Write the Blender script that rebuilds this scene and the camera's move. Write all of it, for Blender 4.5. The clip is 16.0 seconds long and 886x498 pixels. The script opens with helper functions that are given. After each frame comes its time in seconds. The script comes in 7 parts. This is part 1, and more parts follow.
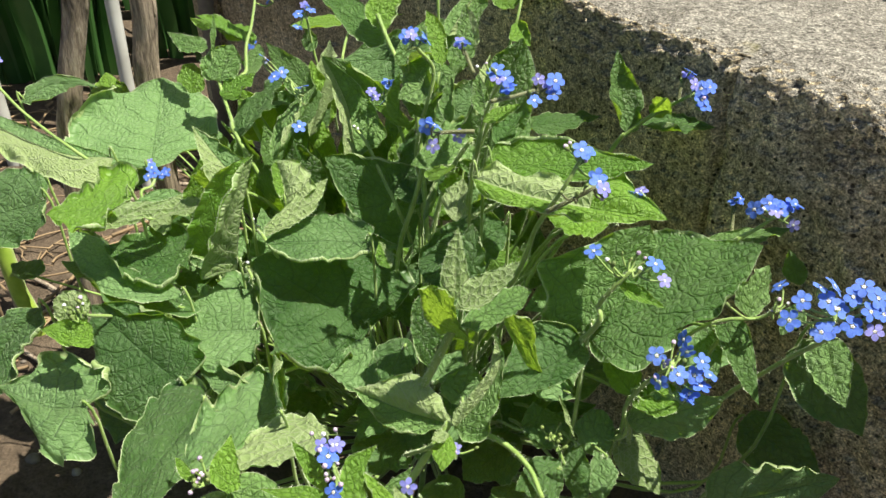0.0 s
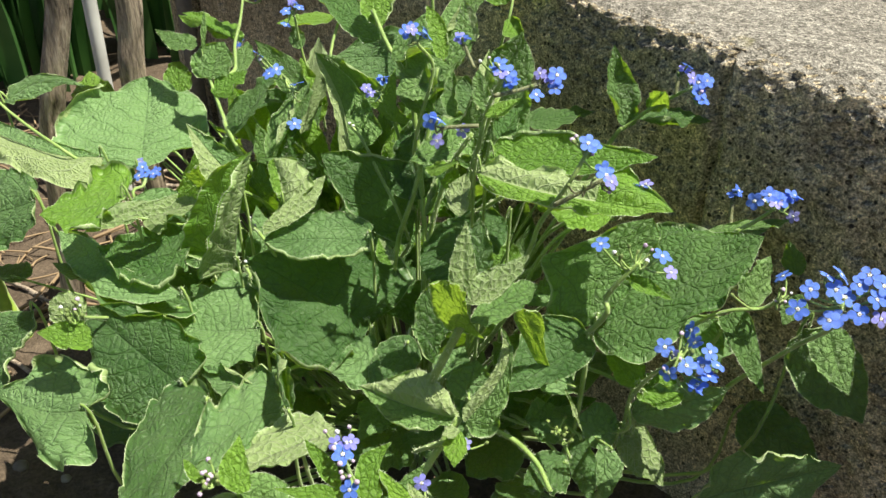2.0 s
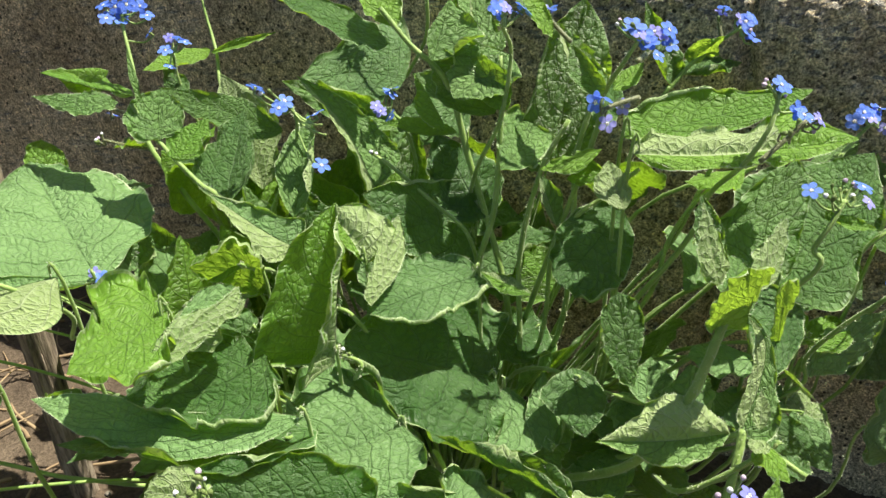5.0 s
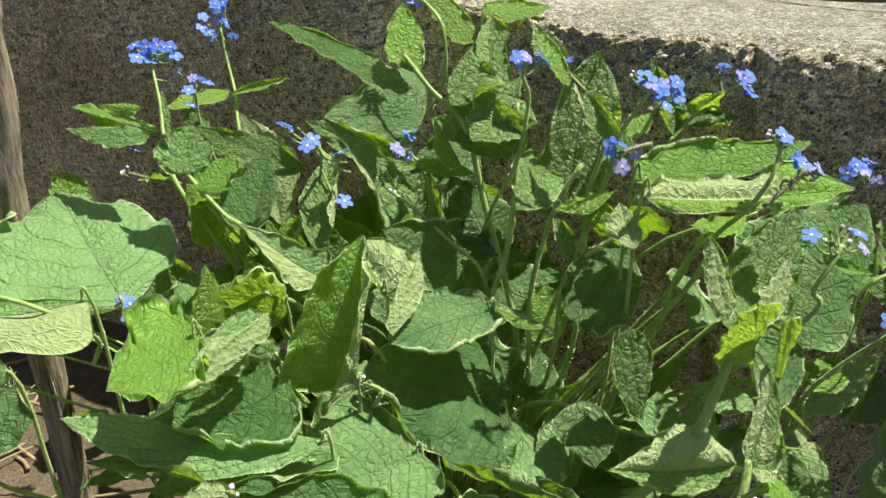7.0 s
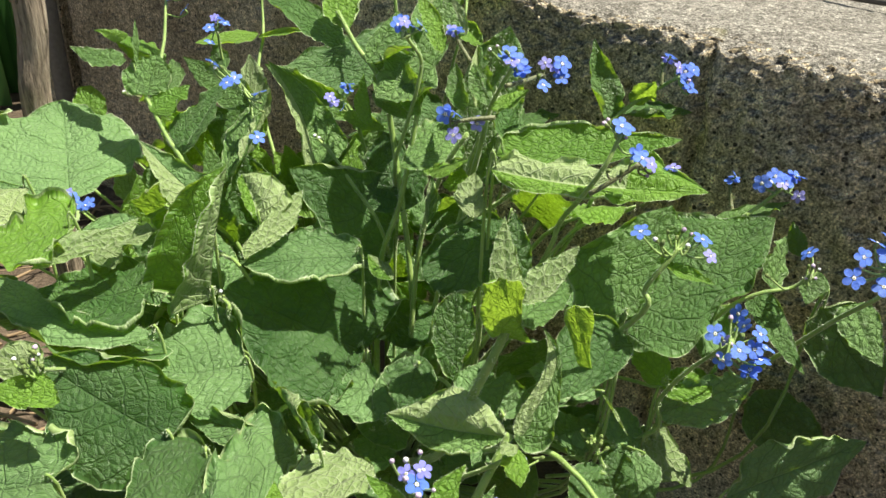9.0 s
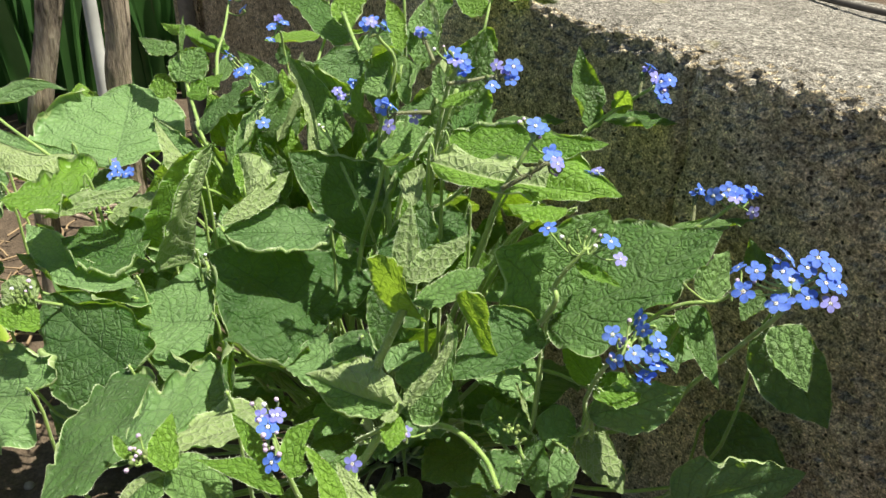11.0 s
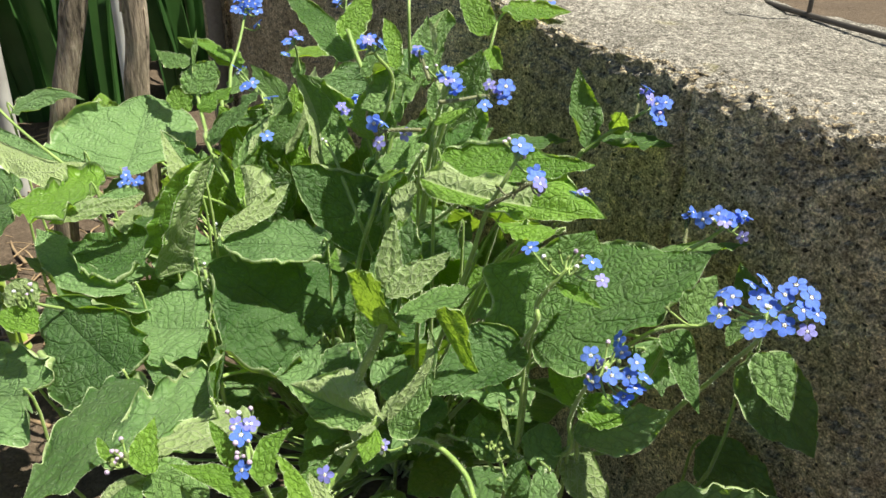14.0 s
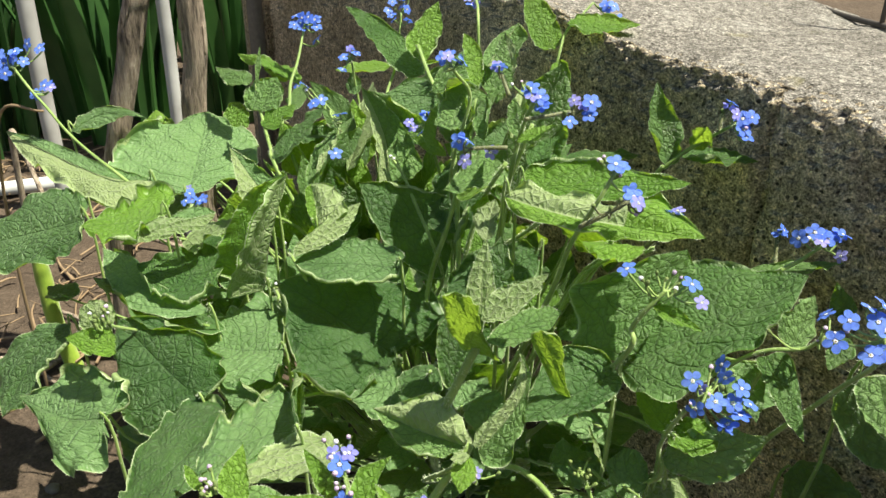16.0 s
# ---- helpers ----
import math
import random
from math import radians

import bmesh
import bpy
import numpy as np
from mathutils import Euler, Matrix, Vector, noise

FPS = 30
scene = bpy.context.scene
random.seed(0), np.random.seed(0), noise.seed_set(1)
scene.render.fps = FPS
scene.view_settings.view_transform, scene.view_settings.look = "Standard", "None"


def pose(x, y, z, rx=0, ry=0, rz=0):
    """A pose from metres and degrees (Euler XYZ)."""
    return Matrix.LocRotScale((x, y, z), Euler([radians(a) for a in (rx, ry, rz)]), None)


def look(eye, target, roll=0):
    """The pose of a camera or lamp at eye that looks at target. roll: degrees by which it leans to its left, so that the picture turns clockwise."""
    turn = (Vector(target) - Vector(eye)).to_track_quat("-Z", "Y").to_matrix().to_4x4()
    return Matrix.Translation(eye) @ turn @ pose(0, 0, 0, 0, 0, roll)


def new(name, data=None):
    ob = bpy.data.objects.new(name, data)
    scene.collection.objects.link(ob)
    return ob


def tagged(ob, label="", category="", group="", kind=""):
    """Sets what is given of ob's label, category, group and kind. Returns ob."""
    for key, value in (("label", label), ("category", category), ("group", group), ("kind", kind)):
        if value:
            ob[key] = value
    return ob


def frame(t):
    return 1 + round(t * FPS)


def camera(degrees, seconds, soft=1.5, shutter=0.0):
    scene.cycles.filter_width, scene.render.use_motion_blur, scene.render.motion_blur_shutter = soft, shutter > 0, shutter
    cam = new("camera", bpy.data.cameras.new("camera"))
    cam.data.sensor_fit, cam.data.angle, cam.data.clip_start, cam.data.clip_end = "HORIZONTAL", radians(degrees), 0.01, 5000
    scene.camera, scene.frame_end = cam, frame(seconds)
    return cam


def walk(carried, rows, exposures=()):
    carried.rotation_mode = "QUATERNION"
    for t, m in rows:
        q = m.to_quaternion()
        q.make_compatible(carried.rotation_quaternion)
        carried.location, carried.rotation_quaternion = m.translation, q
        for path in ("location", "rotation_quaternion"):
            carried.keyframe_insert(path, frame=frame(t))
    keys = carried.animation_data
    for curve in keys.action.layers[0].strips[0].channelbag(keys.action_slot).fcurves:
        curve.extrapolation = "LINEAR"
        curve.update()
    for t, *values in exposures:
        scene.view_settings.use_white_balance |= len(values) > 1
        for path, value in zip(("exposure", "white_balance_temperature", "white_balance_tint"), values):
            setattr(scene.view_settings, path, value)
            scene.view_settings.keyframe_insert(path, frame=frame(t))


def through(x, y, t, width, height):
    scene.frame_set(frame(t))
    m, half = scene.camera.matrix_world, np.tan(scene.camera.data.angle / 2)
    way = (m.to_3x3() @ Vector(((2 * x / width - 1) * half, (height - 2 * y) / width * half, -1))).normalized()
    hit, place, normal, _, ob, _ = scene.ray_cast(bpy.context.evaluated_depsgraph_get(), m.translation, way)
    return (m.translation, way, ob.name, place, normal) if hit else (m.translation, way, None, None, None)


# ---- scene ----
cam = camera(57.7, 16.0)
METRES, EYE, TILT, LEAN, TURN = 0.55, 0.367, -32.0, 0.0, 0.0
ROWS = [
    (0.0, 0.0, 0.0, 0.0, 0.0, 0.0, -0.0),
    (0.5, -0.0089, -0.0012, 0.0011, -0.1, -0.01, -0.35),
    (1.0, -0.0133, -0.0031, -0.0035, -0.37, 0.05, -0.48),
    (1.5, -0.0197, -0.001, -0.0012, -0.91, -0.05, -0.15),
    (2.0, -0.0236, 0.0025, -0.0033, -2.04, 0.01, 0.78),
    (2.5, -0.0405, 0.0077, 0.0005, -3.89, 0.12, 2.3),
    (3.0, -0.0648, 0.0264, -0.0031, -6.66, 0.07, 4.4),
    (3.5, -0.0949, 0.0559, 0.0053, -10.36, -0.24, 7.26),
    (4.0, -0.1575, 0.1, 0.0181, -15.06, -0.66, 10.67),
    (4.5, -0.241, 0.1352, 0.0264, -20.21, -1.06, 14.17),
    (5.0, -0.3007, 0.1835, 0.0395, -25.28, -1.19, 17.18),
    (7.5, -0.3344, 0.1641, 0.0326, -26.1, 2.49, 15.06),
    (8.0, -0.2446, 0.1172, 0.0126, -21.02, 2.67, 11.44),
    (8.5, -0.1793, 0.0835, -0.005, -16.31, 2.75, 8.18),
    (9.0, -0.1304, 0.0652, -0.0239, -12.4, 2.74, 5.54),
    (9.5, -0.082, 0.0443, -0.026, -8.93, 2.91, 3.54),
    (12.0, 0.0569, 0.0027, -0.0602, 2.43, 4.83, -2.18),
    (12.5, 0.0606, 0.0022, -0.0527, 2.83, 5.01, -2.62),
    (13.0, 0.0647, 0.0068, -0.0554, 2.63, 5.13, -2.73),
    (13.5, 0.0651, 0.01, -0.0572, 2.13, 5.13, -2.57),
    (14.0, 0.0596, 0.0047, -0.0503, 1.8, 5.08, -2.31),
    (14.5, 0.0419, 0.0101, -0.0456, 1.69, 5.15, -2.04),
    (15.0, 0.0324, 0.0192, -0.0432, 1.94, 5.24, -1.9),
    (15.5, 0.0252, 0.0225, -0.0475, 2.57, 5.59, -1.84),
    (16.0, 0.012, 0.0164, -0.0443, 3.11, 5.82, -2.24),
]
walk(cam, [(t, pose(0, 0, EYE, TILT, LEAN, TURN) @ pose(METRES * x, METRES * y, METRES * z, 90 + pitch, roll, yaw)) for t, x, y, z, yaw, pitch, roll in ROWS],
     exposures=[(0.0, 0.97, 7100, 1), (3.0, 0.97, 7100, 1), (4.5, 1.08, 7100, 1), (8.0, 1.08, 7100, 1), (9.5, 1.00, 7100, 1), (16.0, 0.97, 7100, 1)])

# ---------------------------------------------------------------- light
SUN_TO = Vector((0.46, -0.065, 1.0)).normalized()
world = bpy.data.worlds.new("sky")
scene.world = world
world.use_nodes = True
wn = world.node_tree.nodes
sky = wn.new("ShaderNodeTexSky")
sky.sky_type = "NISHITA"
sky.sun_disc = False
sky.dust_density = 1.6
sky.ozone_density = 0.8
sky.sun_elevation = math.asin(SUN_TO.z)
sky.sun_rotation = math.atan2(SUN_TO.x, SUN_TO.y)
world.node_tree.links.new(sky.outputs[0], wn["Background"].inputs[0])
wn["Background"].inputs[1].default_value = 0.053
sun_data = bpy.data.lights.new("sun", "SUN")
sun_data.energy, sun_data.angle, sun_data.color = 5.0, radians(0.55), (1.0, 0.95, 0.87)
sun = new("sun", sun_data)
sun.matrix_world = look(SUN_TO * 5, (0, 0, 0))


# ---------------------------------------------------------------- materials
def mat(name):
    m = bpy.data.materials.new(name)
    m.use_nodes = True
    return m, m.node_tree.nodes, m.node_tree.links, m.node_tree.nodes["Principled BSDF"]


def node(nodes, kind, **values):
    n = nodes.new(kind)
    for key, value in values.items():
        if key in n.inputs:
            n.inputs[key].default_value = value
    return n


def maths(nodes, links, op, a, b=0.0, clamp=False):
    n = nodes.new("ShaderNodeMath")
    n.operation, n.use_clamp = op, clamp
    for i, v in enumerate((a, b)):
        if isinstance(v, (int, float)):
            n.inputs[i].default_value = v
        else:
            links.new(v, n.inputs[i])
    return n.outputs[0]


def ramp(nodes, links, fac, stops):
    n = nodes.new("ShaderNodeValToRGB")
    while len(n.color_ramp.elements) < len(stops):
        n.color_ramp.elements.new(0.5)
    for e, (p, c) in zip(n.color_ramp.elements, stops):
        e.position, e.color = p, (*c, 1) if len(c) == 3 else c
    links.new(fac, n.inputs[0])
    return n.outputs[0]


def mixed(nodes, links, fac, a, b, blend="MIX"):
    n = nodes.new("ShaderNodeMix")
    n.data_type, n.blend_type = "RGBA", blend
    for i, v in ((0, fac), (6, a), (7, b)):
        if isinstance(v, (int, float)):
            n.inputs[i].default_value = v
        elif isinstance(v, tuple):
            n.inputs[i].default_value = (*v, 1)
        else:
            links.new(v, n.inputs[i])
    return n.outputs[2]


def leaf_material(name, dark, light, vein, through, thin, rough, relief, vein_amount=0.55, cell=430.0):
    """Rugose leaf: reticulate network, midrib and arching side veins, mottling, and light that passes through."""
    m, N, L, bsdf = mat(name)
    uv = node(N, "ShaderNodeUVMap")
    uv.uv_map = "size"
    shape = node(N, "ShaderNodeUVMap")
    shape.uv_map = "shape"
    sep = node(N, "ShaderNodeSeparateXYZ")
    L.new(shape.outputs[0], sep.inputs[0])
    warp = node(N, "ShaderNodeTexNoise", Scale=90.0, Detail=2.0)
    L.new(uv.outputs[0], warp.inputs["Vector"])
    wv = N.new("ShaderNodeVectorMath")
    wv.operation = "MULTIPLY_ADD"
    L.new(warp.outputs["Color"], wv.inputs[0])
    wv.inputs[1].default_value = (0.0035, 0.0035, 0)
    L.new(uv.outputs[0], wv.inputs[2])
    cells = node(N, "ShaderNodeTexVoronoi", Scale=cell)
    cells.feature = "DISTANCE_TO_EDGE"
    L.new(wv.outputs[0], cells.inputs["Vector"])
    fine = node(N, "ShaderNodeTexVoronoi", Scale=cell * 2.1)
    fine.feature = "DISTANCE_TO_EDGE"
    L.new(wv.outputs[0], fine.inputs["Vector"])
    # side veins: v across (-1..1), u along (0..1)
    across = maths(N, L, "ABSOLUTE", sep.outputs[0])
    sweep = maths(N, L, "MULTIPLY", maths(N, L, "POWER", across, 1.3), 0.34)
    wob = maths(N, L, "MULTIPLY", maths(N, L, "SUBTRACT", warp.outputs["Fac"], 0.5), 0.10)
    along = maths(N, L, "ADD", maths(N, L, "SUBTRACT", sep.outputs[1], sweep), wob)
    saw = maths(N, L, "PINGPONG", maths(N, L, "MULTIPLY", along, 6.0), 0.5)
    side = maths(N, L, "SUBTRACT", 1.0, maths(N, L, "MULTIPLY", saw, 16.0), True)
    mid = maths(N, L, "SUBTRACT", 1.0, maths(N, L, "MULTIPLY", across, 34.0), True)
    veins = maths(N, L, "MAXIMUM", mid, side)
    net = maths(N, L, "SUBTRACT", 1.0, maths(N, L, "MULTIPLY", cells.outputs["Distance"], 8.0), True)
    net2 = maths(N, L, "SUBTRACT", 1.0, maths(N, L, "MULTIPLY", fine.outputs["Distance"], 5.0), True)
    allv = maths(N, L, "MAXIMUM", veins, maths(N, L, "MULTIPLY", net, 0.58))
    big = node(N, "ShaderNodeTexNoise", Scale=38.0, Detail=4.0, Roughness=0.6)
    L.new(uv.outputs[0], big.inputs["Vector"])
    info = N.new("ShaderNodeObjectInfo")
    tone = maths(N, L, "ADD", maths(N, L, "MULTIPLY", big.outputs["Fac"], 0.7), maths(N, L, "MULTIPLY", info.outputs["Random"], 0.62))
    base = ramp(N, L, tone, [(0.3, dark), (0.95, light)])
    col = mixed(N, L, maths(N, L, "MULTIPLY", allv, vein_amount), base, vein)
    # a few worn, yellowed specks
    speck = node(N, "ShaderNodeTexNoise", Scale=170.0, Detail=3.0)
    L.new(uv.outputs[0], speck.inputs["Vector"])
    sp = ramp(N, L, speck.outputs["Fac"], [(0.70, (0, 0, 0)), (0.78, (1, 1, 1))])
    col = mixed(N, L, maths(N, L, "MULTIPLY", sp, 0.35), col, (0.30, 0.30, 0.13))
    # pale bristle bases scattered over the blade, with their hairs' glints painted in
    dots = node(N, "ShaderNodeTexVoronoi", Scale=520.0)
    L.new(uv.outputs[0], dots.inputs["Vector"])
    dot = maths(N, L, "SUBTRACT", 1.0, maths(N, L, "MULTIPLY", dots.outputs["Distance"], 7.0), True)
    col = mixed(N, L, maths(N, L, "MULTIPLY", dot, 0.55), col, (0.55, 0.62, 0.45))
    L.new(col, bsdf.inputs["Base Color"])
    bsdf.inputs["Roughness"].default_value = rough
    bsdf.inputs["Specular IOR Level"].default_value = 0.55
    bsdf.inputs["Sheen Weight"].default_value = 0.05
    bsdf.inputs["Sheen Roughness"].default_value = 0.6
    dome = maths(N, L, "POWER", maths(N, L, "MULTIPLY", cells.outputs["Distance"], 2.2, True), 0.7)
    height = maths(N, L, "ADD", dome, maths(N, L, "MULTIPLY", warp.outputs["Fac"], 0.5))
    height = maths(N, L, "SUBTRACT", height, maths(N, L, "ADD", maths(N, L, "MULTIPLY", veins, 0.6), maths(N, L, "MULTIPLY", net2, 0.10)))
    pores = node(N, "ShaderNodeTexNoise", Scale=2100.0, Detail=2.0)
    L.new(uv.outputs[0], pores.inputs["Vector"])
    height = maths(N, L, "ADD", height, maths(N, L, "MULTIPLY", pores.outputs["Fac"], 0.8))
    bump = node(N, "ShaderNodeBump", Strength=1.0, Distance=relief)
    L.new(height, bump.inputs["Height"])
    L.new(bump.outputs[0], bsdf.inputs["Normal"])
    trans = N.new("ShaderNodeBsdfTranslucent")
    tcol = mixed(N, L, maths(N, L, "MULTIPLY", allv, 0.8), through, tuple(c * 0.55 for c in through))
    L.new(tcol, trans.inputs[0])
    L.new(bump.outputs[0], trans.inputs["Normal"])
    mix = node(N, "ShaderNodeMixShader", Fac=thin)
    L.new(bsdf.outputs[0], mix.inputs[1])
    L.new(trans.outputs[0], mix.inputs[2])
    L.new(mix.outputs[0], N["Material Output"].inputs["Surface"])
    return m


LEAF_TOP = leaf_material("leaf_upper_side", (0.024, 0.082, 0.014), (0.200, 0.350, 0.135), (0.026, 0.085, 0.012), (0.36, 0.62, 0.035), 0.32, 0.38, 0.00085, 0.22, 330.0)
LEAF_CRISP = leaf_material("rugose_stem_leaf", (0.038, 0.115, 0.019), (0.190, 0.335, 0.105), (0.022, 0.072, 0.010), (0.40, 0.66, 0.035), 0.33, 0.40, 0.00100, 0.32, 360.0)
LEAF_UNDER = leaf_material("leaf_underside", (0.155, 0.240, 0.080), (0.310, 0.405, 0.170), (0.48, 0.56, 0.33), (0.44, 0.68, 0.06), 0.28, 0.60, -0.00080, 0.75, 360.0)
LEAF_YOUNG = leaf_material("young_leaf", (0.105, 0.240, 0.026), (0.19, 0.36, 0.045), (0.060, 0.16, 0.020), (0.50, 0.76, 0.07), 0.41, 0.40, 0.00070, 0.32)
LEAF_RIM = leaf_material("leaf_margin", (0.34, 0.44, 0.22), (0.46, 0.55, 0.32), (0.48, 0.56, 0.34), (0.4, 0.6, 0.12), 0.25, 0.6, 0.0001)


def stem_material(name, a, b):
    m, N, L, bsdf = mat(name)
    co = N.new("ShaderNodeTexCoord")
    n1 = node(N, "ShaderNodeTexNoise", Scale=120.0, Detail=4.0)
    L.new(co.outputs["Object"], n1.inputs["Vector"])
    n2 = node(N, "ShaderNodeTexNoise", Scale=1500.0, Detail=2.0)
    L.new(co.outputs["Object"], n2.inputs["Vector"])
    L.new(ramp(N, L, n1.outputs["Fac"], [(0.35, a), (0.7, b)]), bsdf.inputs["Base Color"])
    bump = node(N, "ShaderNodeBump", Strength=0.5, Distance=0.0006)
    L.new(n2.outputs["Fac"], bump.inputs["Height"])
    L.new(bump.outputs[0], bsdf.inputs["Normal"])
    bsdf.inputs["Roughness"].default_value = 0.5
    bsdf.inputs["Sheen Weight"].default_value = 0.3
    bsdf.inputs["Subsurface Weight"].default_value = 0.0
    return m


STEM = stem_material("hairy_green_stem", (0.17, 0.28, 0.055), (0.30, 0.42, 0.12))
STEM_DARK = stem_material("brownish_flower_stalk", (0.10, 0.11, 0.04), (0.16, 0.17, 0.07))
HAIR = stem_material("pale_hair", (0.5, 0.55, 0.38), (0.6, 0.65, 0.48))
STALK = stem_material("smooth_yellow_green_stalk", (0.22, 0.36, 0.03), (0.34, 0.48, 0.06))


def plain(name, a, b, rough=0.5, scale=400.0, thin=0.0, relief=0.0002):
    m, N, L, bsdf = mat(name)
    co = N.new("ShaderNodeTexCoord")
    n1 = node(N, "ShaderNodeTexNoise", Scale=scale, Detail=3.0)
    L.new(co.outputs["Object"], n1.inputs["Vector"])
    info = N.new("ShaderNodeObjectInfo")
    fac = maths(N, L, "ADD", maths(N, L, "MULTIPLY", n1.outputs["Fac"], 0.6), maths(N, L, "MULTIPLY", info.outputs["Random"], 0.4))
    c = ramp(N, L, fac, [(0.25, a), (0.75, b)])
    L.new(c, bsdf.inputs["Base Color"])
    bsdf.inputs["Roughness"].default_value = rough
    bump = node(N, "ShaderNodeBump", Strength=0.6, Distance=relief)
    L.new(n1.outputs["Fac"], bump.inputs["Height"])
    L.new(bump.outputs[0], bsdf.inputs["Normal"])
    if thin:
        tr = N.new("ShaderNodeBsdfTranslucent")
        L.new(c, tr.inputs[0])
        mx = node(N, "ShaderNodeMixShader", Fac=thin)
        L.new(bsdf.outputs[0], mx.inputs[1])
        L.new(tr.outputs[0], mx.inputs[2])
        L.new(mx.outputs[0], N["Material Output"].inputs["Surface"])
    return m


PETAL = plain("blue_petal", (0.085, 0.20, 0.85), (0.17, 0.31, 0.94), 0.5, 300.0, 0.35)
PETAL_LILAC = plain("lilac_petal", (0.24, 0.25, 0.84), (0.38, 0.36, 0.88), 0.55, 300.0, 0.35)
EYE_WHITE = plain("white_flower_ring", (0.80, 0.80, 0.85), (0.9, 0.9, 0.95), 0.6)
EYE_DARK = plain("yellow_flower_throat", (0.42, 0.34, 0.12), (0.55, 0.46, 0.2), 0.6)
BUD_PINK = plain("lilac_pink_bud", (0.42, 0.30, 0.48), (0.60, 0.48, 0.66), 0.6)
BUD_WHITE = plain("pale_bud", (0.62, 0.62, 0.74), (0.75, 0.74, 0.82), 0.6)
CALYX = plain("green_calyx", (0.12, 0.18, 0.05), (0.22, 0.28, 0.09), 0.7)
PAINT = plain("weathered_white_paint", (0.32, 0.31, 0.30), (0.66, 0.67, 0.67), 0.55, 30.0)
WIRE = plain("rusty_dark_wire", (0.05, 0.045, 0.04), (0.10, 0.085, 0.075), 0.6, 200.0)
IRIS = plain("iris_leaf", (0.035, 0.10, 0.03), (0.085, 0.20, 0.055), 0.4, 30.0, 0.3)
DRY = plain("dry_straw", (0.22, 0.15, 0.09), (0.42, 0.31, 0.19), 0.8, 60.0)
STONE = plain("grey_pebble", (0.12, 0.10, 0.085), (0.24, 0.21, 0.18), 0.85, 250.0, 0.0, 0.001)


def concrete():
    m, N, L, bsdf = mat("weathered_concrete")
    co = N.new("ShaderNodeTexCoord")
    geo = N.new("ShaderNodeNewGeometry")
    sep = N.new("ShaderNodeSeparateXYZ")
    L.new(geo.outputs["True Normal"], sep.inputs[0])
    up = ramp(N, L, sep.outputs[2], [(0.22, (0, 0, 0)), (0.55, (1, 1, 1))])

    def tex(scale, detail=6.0, rough=0.65):
        t = node(N, "ShaderNodeTexNoise", Scale=scale, Detail=detail, Roughness=rough)
        L.new(co.outputs["Object"], t.inputs["Vector"])
        return t.outputs["Fac"]
    big, mid, grit, sand = tex(9.0), tex(45.0), tex(260.0, 4.0), tex(900.0, 3.0)
    # shaded face painted paler and warmer, sunlit top darker, to balance their light
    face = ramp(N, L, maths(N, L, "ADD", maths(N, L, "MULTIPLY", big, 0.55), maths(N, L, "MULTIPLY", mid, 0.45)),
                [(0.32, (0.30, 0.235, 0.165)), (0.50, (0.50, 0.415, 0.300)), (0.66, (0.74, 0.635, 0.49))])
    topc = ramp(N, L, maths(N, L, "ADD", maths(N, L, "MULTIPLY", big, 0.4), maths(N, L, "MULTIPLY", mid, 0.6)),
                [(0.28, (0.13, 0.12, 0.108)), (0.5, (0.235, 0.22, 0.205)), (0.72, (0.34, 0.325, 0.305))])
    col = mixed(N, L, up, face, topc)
    speck = ramp(N, L, grit, [(0.36, (0.42, 0.41, 0.39)), (0.5, (1, 1, 1)), (0.64, (1.45, 1.43, 1.40))])
    col = mixed(N, L, 0.8, col, speck, "MULTIPLY")
    col = mixed(N, L, 0.9, col, ramp(N, L, sand, [(0.36, (0.36, 0.35, 0.33)), (0.5, (1, 1, 1)), (0.64, (1.75, 1.73, 1.68))]), "MULTIPLY")
    grains = node(N, "ShaderNodeTexVoronoi", Scale=1000.0)
    L.new(co.outputs["Object"], grains.inputs["Vector"])
    gsep = N.new("ShaderNodeSeparateColor")
    L.new(grains.outputs["Color"], gsep.inputs[0])
    gtone = ramp(N, L, gsep.outputs[0], [(0.0, (0.55, 0.54, 0.52)), (0.35, (0.88, 0.87, 0.86)), (0.75, (1.08, 1.08, 1.07)), (1.0, (1.55, 1.54, 1.52))])
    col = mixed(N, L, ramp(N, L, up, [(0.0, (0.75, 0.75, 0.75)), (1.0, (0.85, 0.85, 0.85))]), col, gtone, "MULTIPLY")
    # air holes, the shade inside them painted in near black
    holes = node(N, "ShaderNodeTexVoronoi", Scale=330.0)
    L.new(co.outputs["Object"], holes.inputs["Vector"])
    hsep = N.new("ShaderNodeSeparateColor")
    L.new(holes.outputs["Color"], hsep.inputs[0])
    radius = maths(N, L, "MULTIPLY", maths(N, L, "SUBTRACT", hsep.outputs[1], 0.30, True), 0.62)
    hole = maths(N, L, "MULTIPLY", maths(N, L, "SUBTRACT", radius, maths(N, L, "ADD", holes.outputs["Distance"], maths(N, L, "MULTIPLY", grit, 0.06))), 14.0, True)
    hole = maths(N, L, "MULTIPLY", hole, maths(N, L, "SUBTRACT", 1.0, maths(N, L, "MULTIPLY", up, 0.75)))
    hole = maths(N, L, "MULTIPLY", hole, ramp(N, L, mid, [(0.36, (0.2, 0.2, 0.2)), (0.5, (1, 1, 1))]))
    col = mixed(N, L, maths(N, L, "MULTIPLY", hole, 0.92), col, (0.025, 0.021, 0.017))
    # lichen specks on the top
    lich = node(N, "ShaderNodeTexNoise", Scale=34.0, Detail=5.0)
    L.new(co.outputs["Object"], lich.inputs["Vector"])
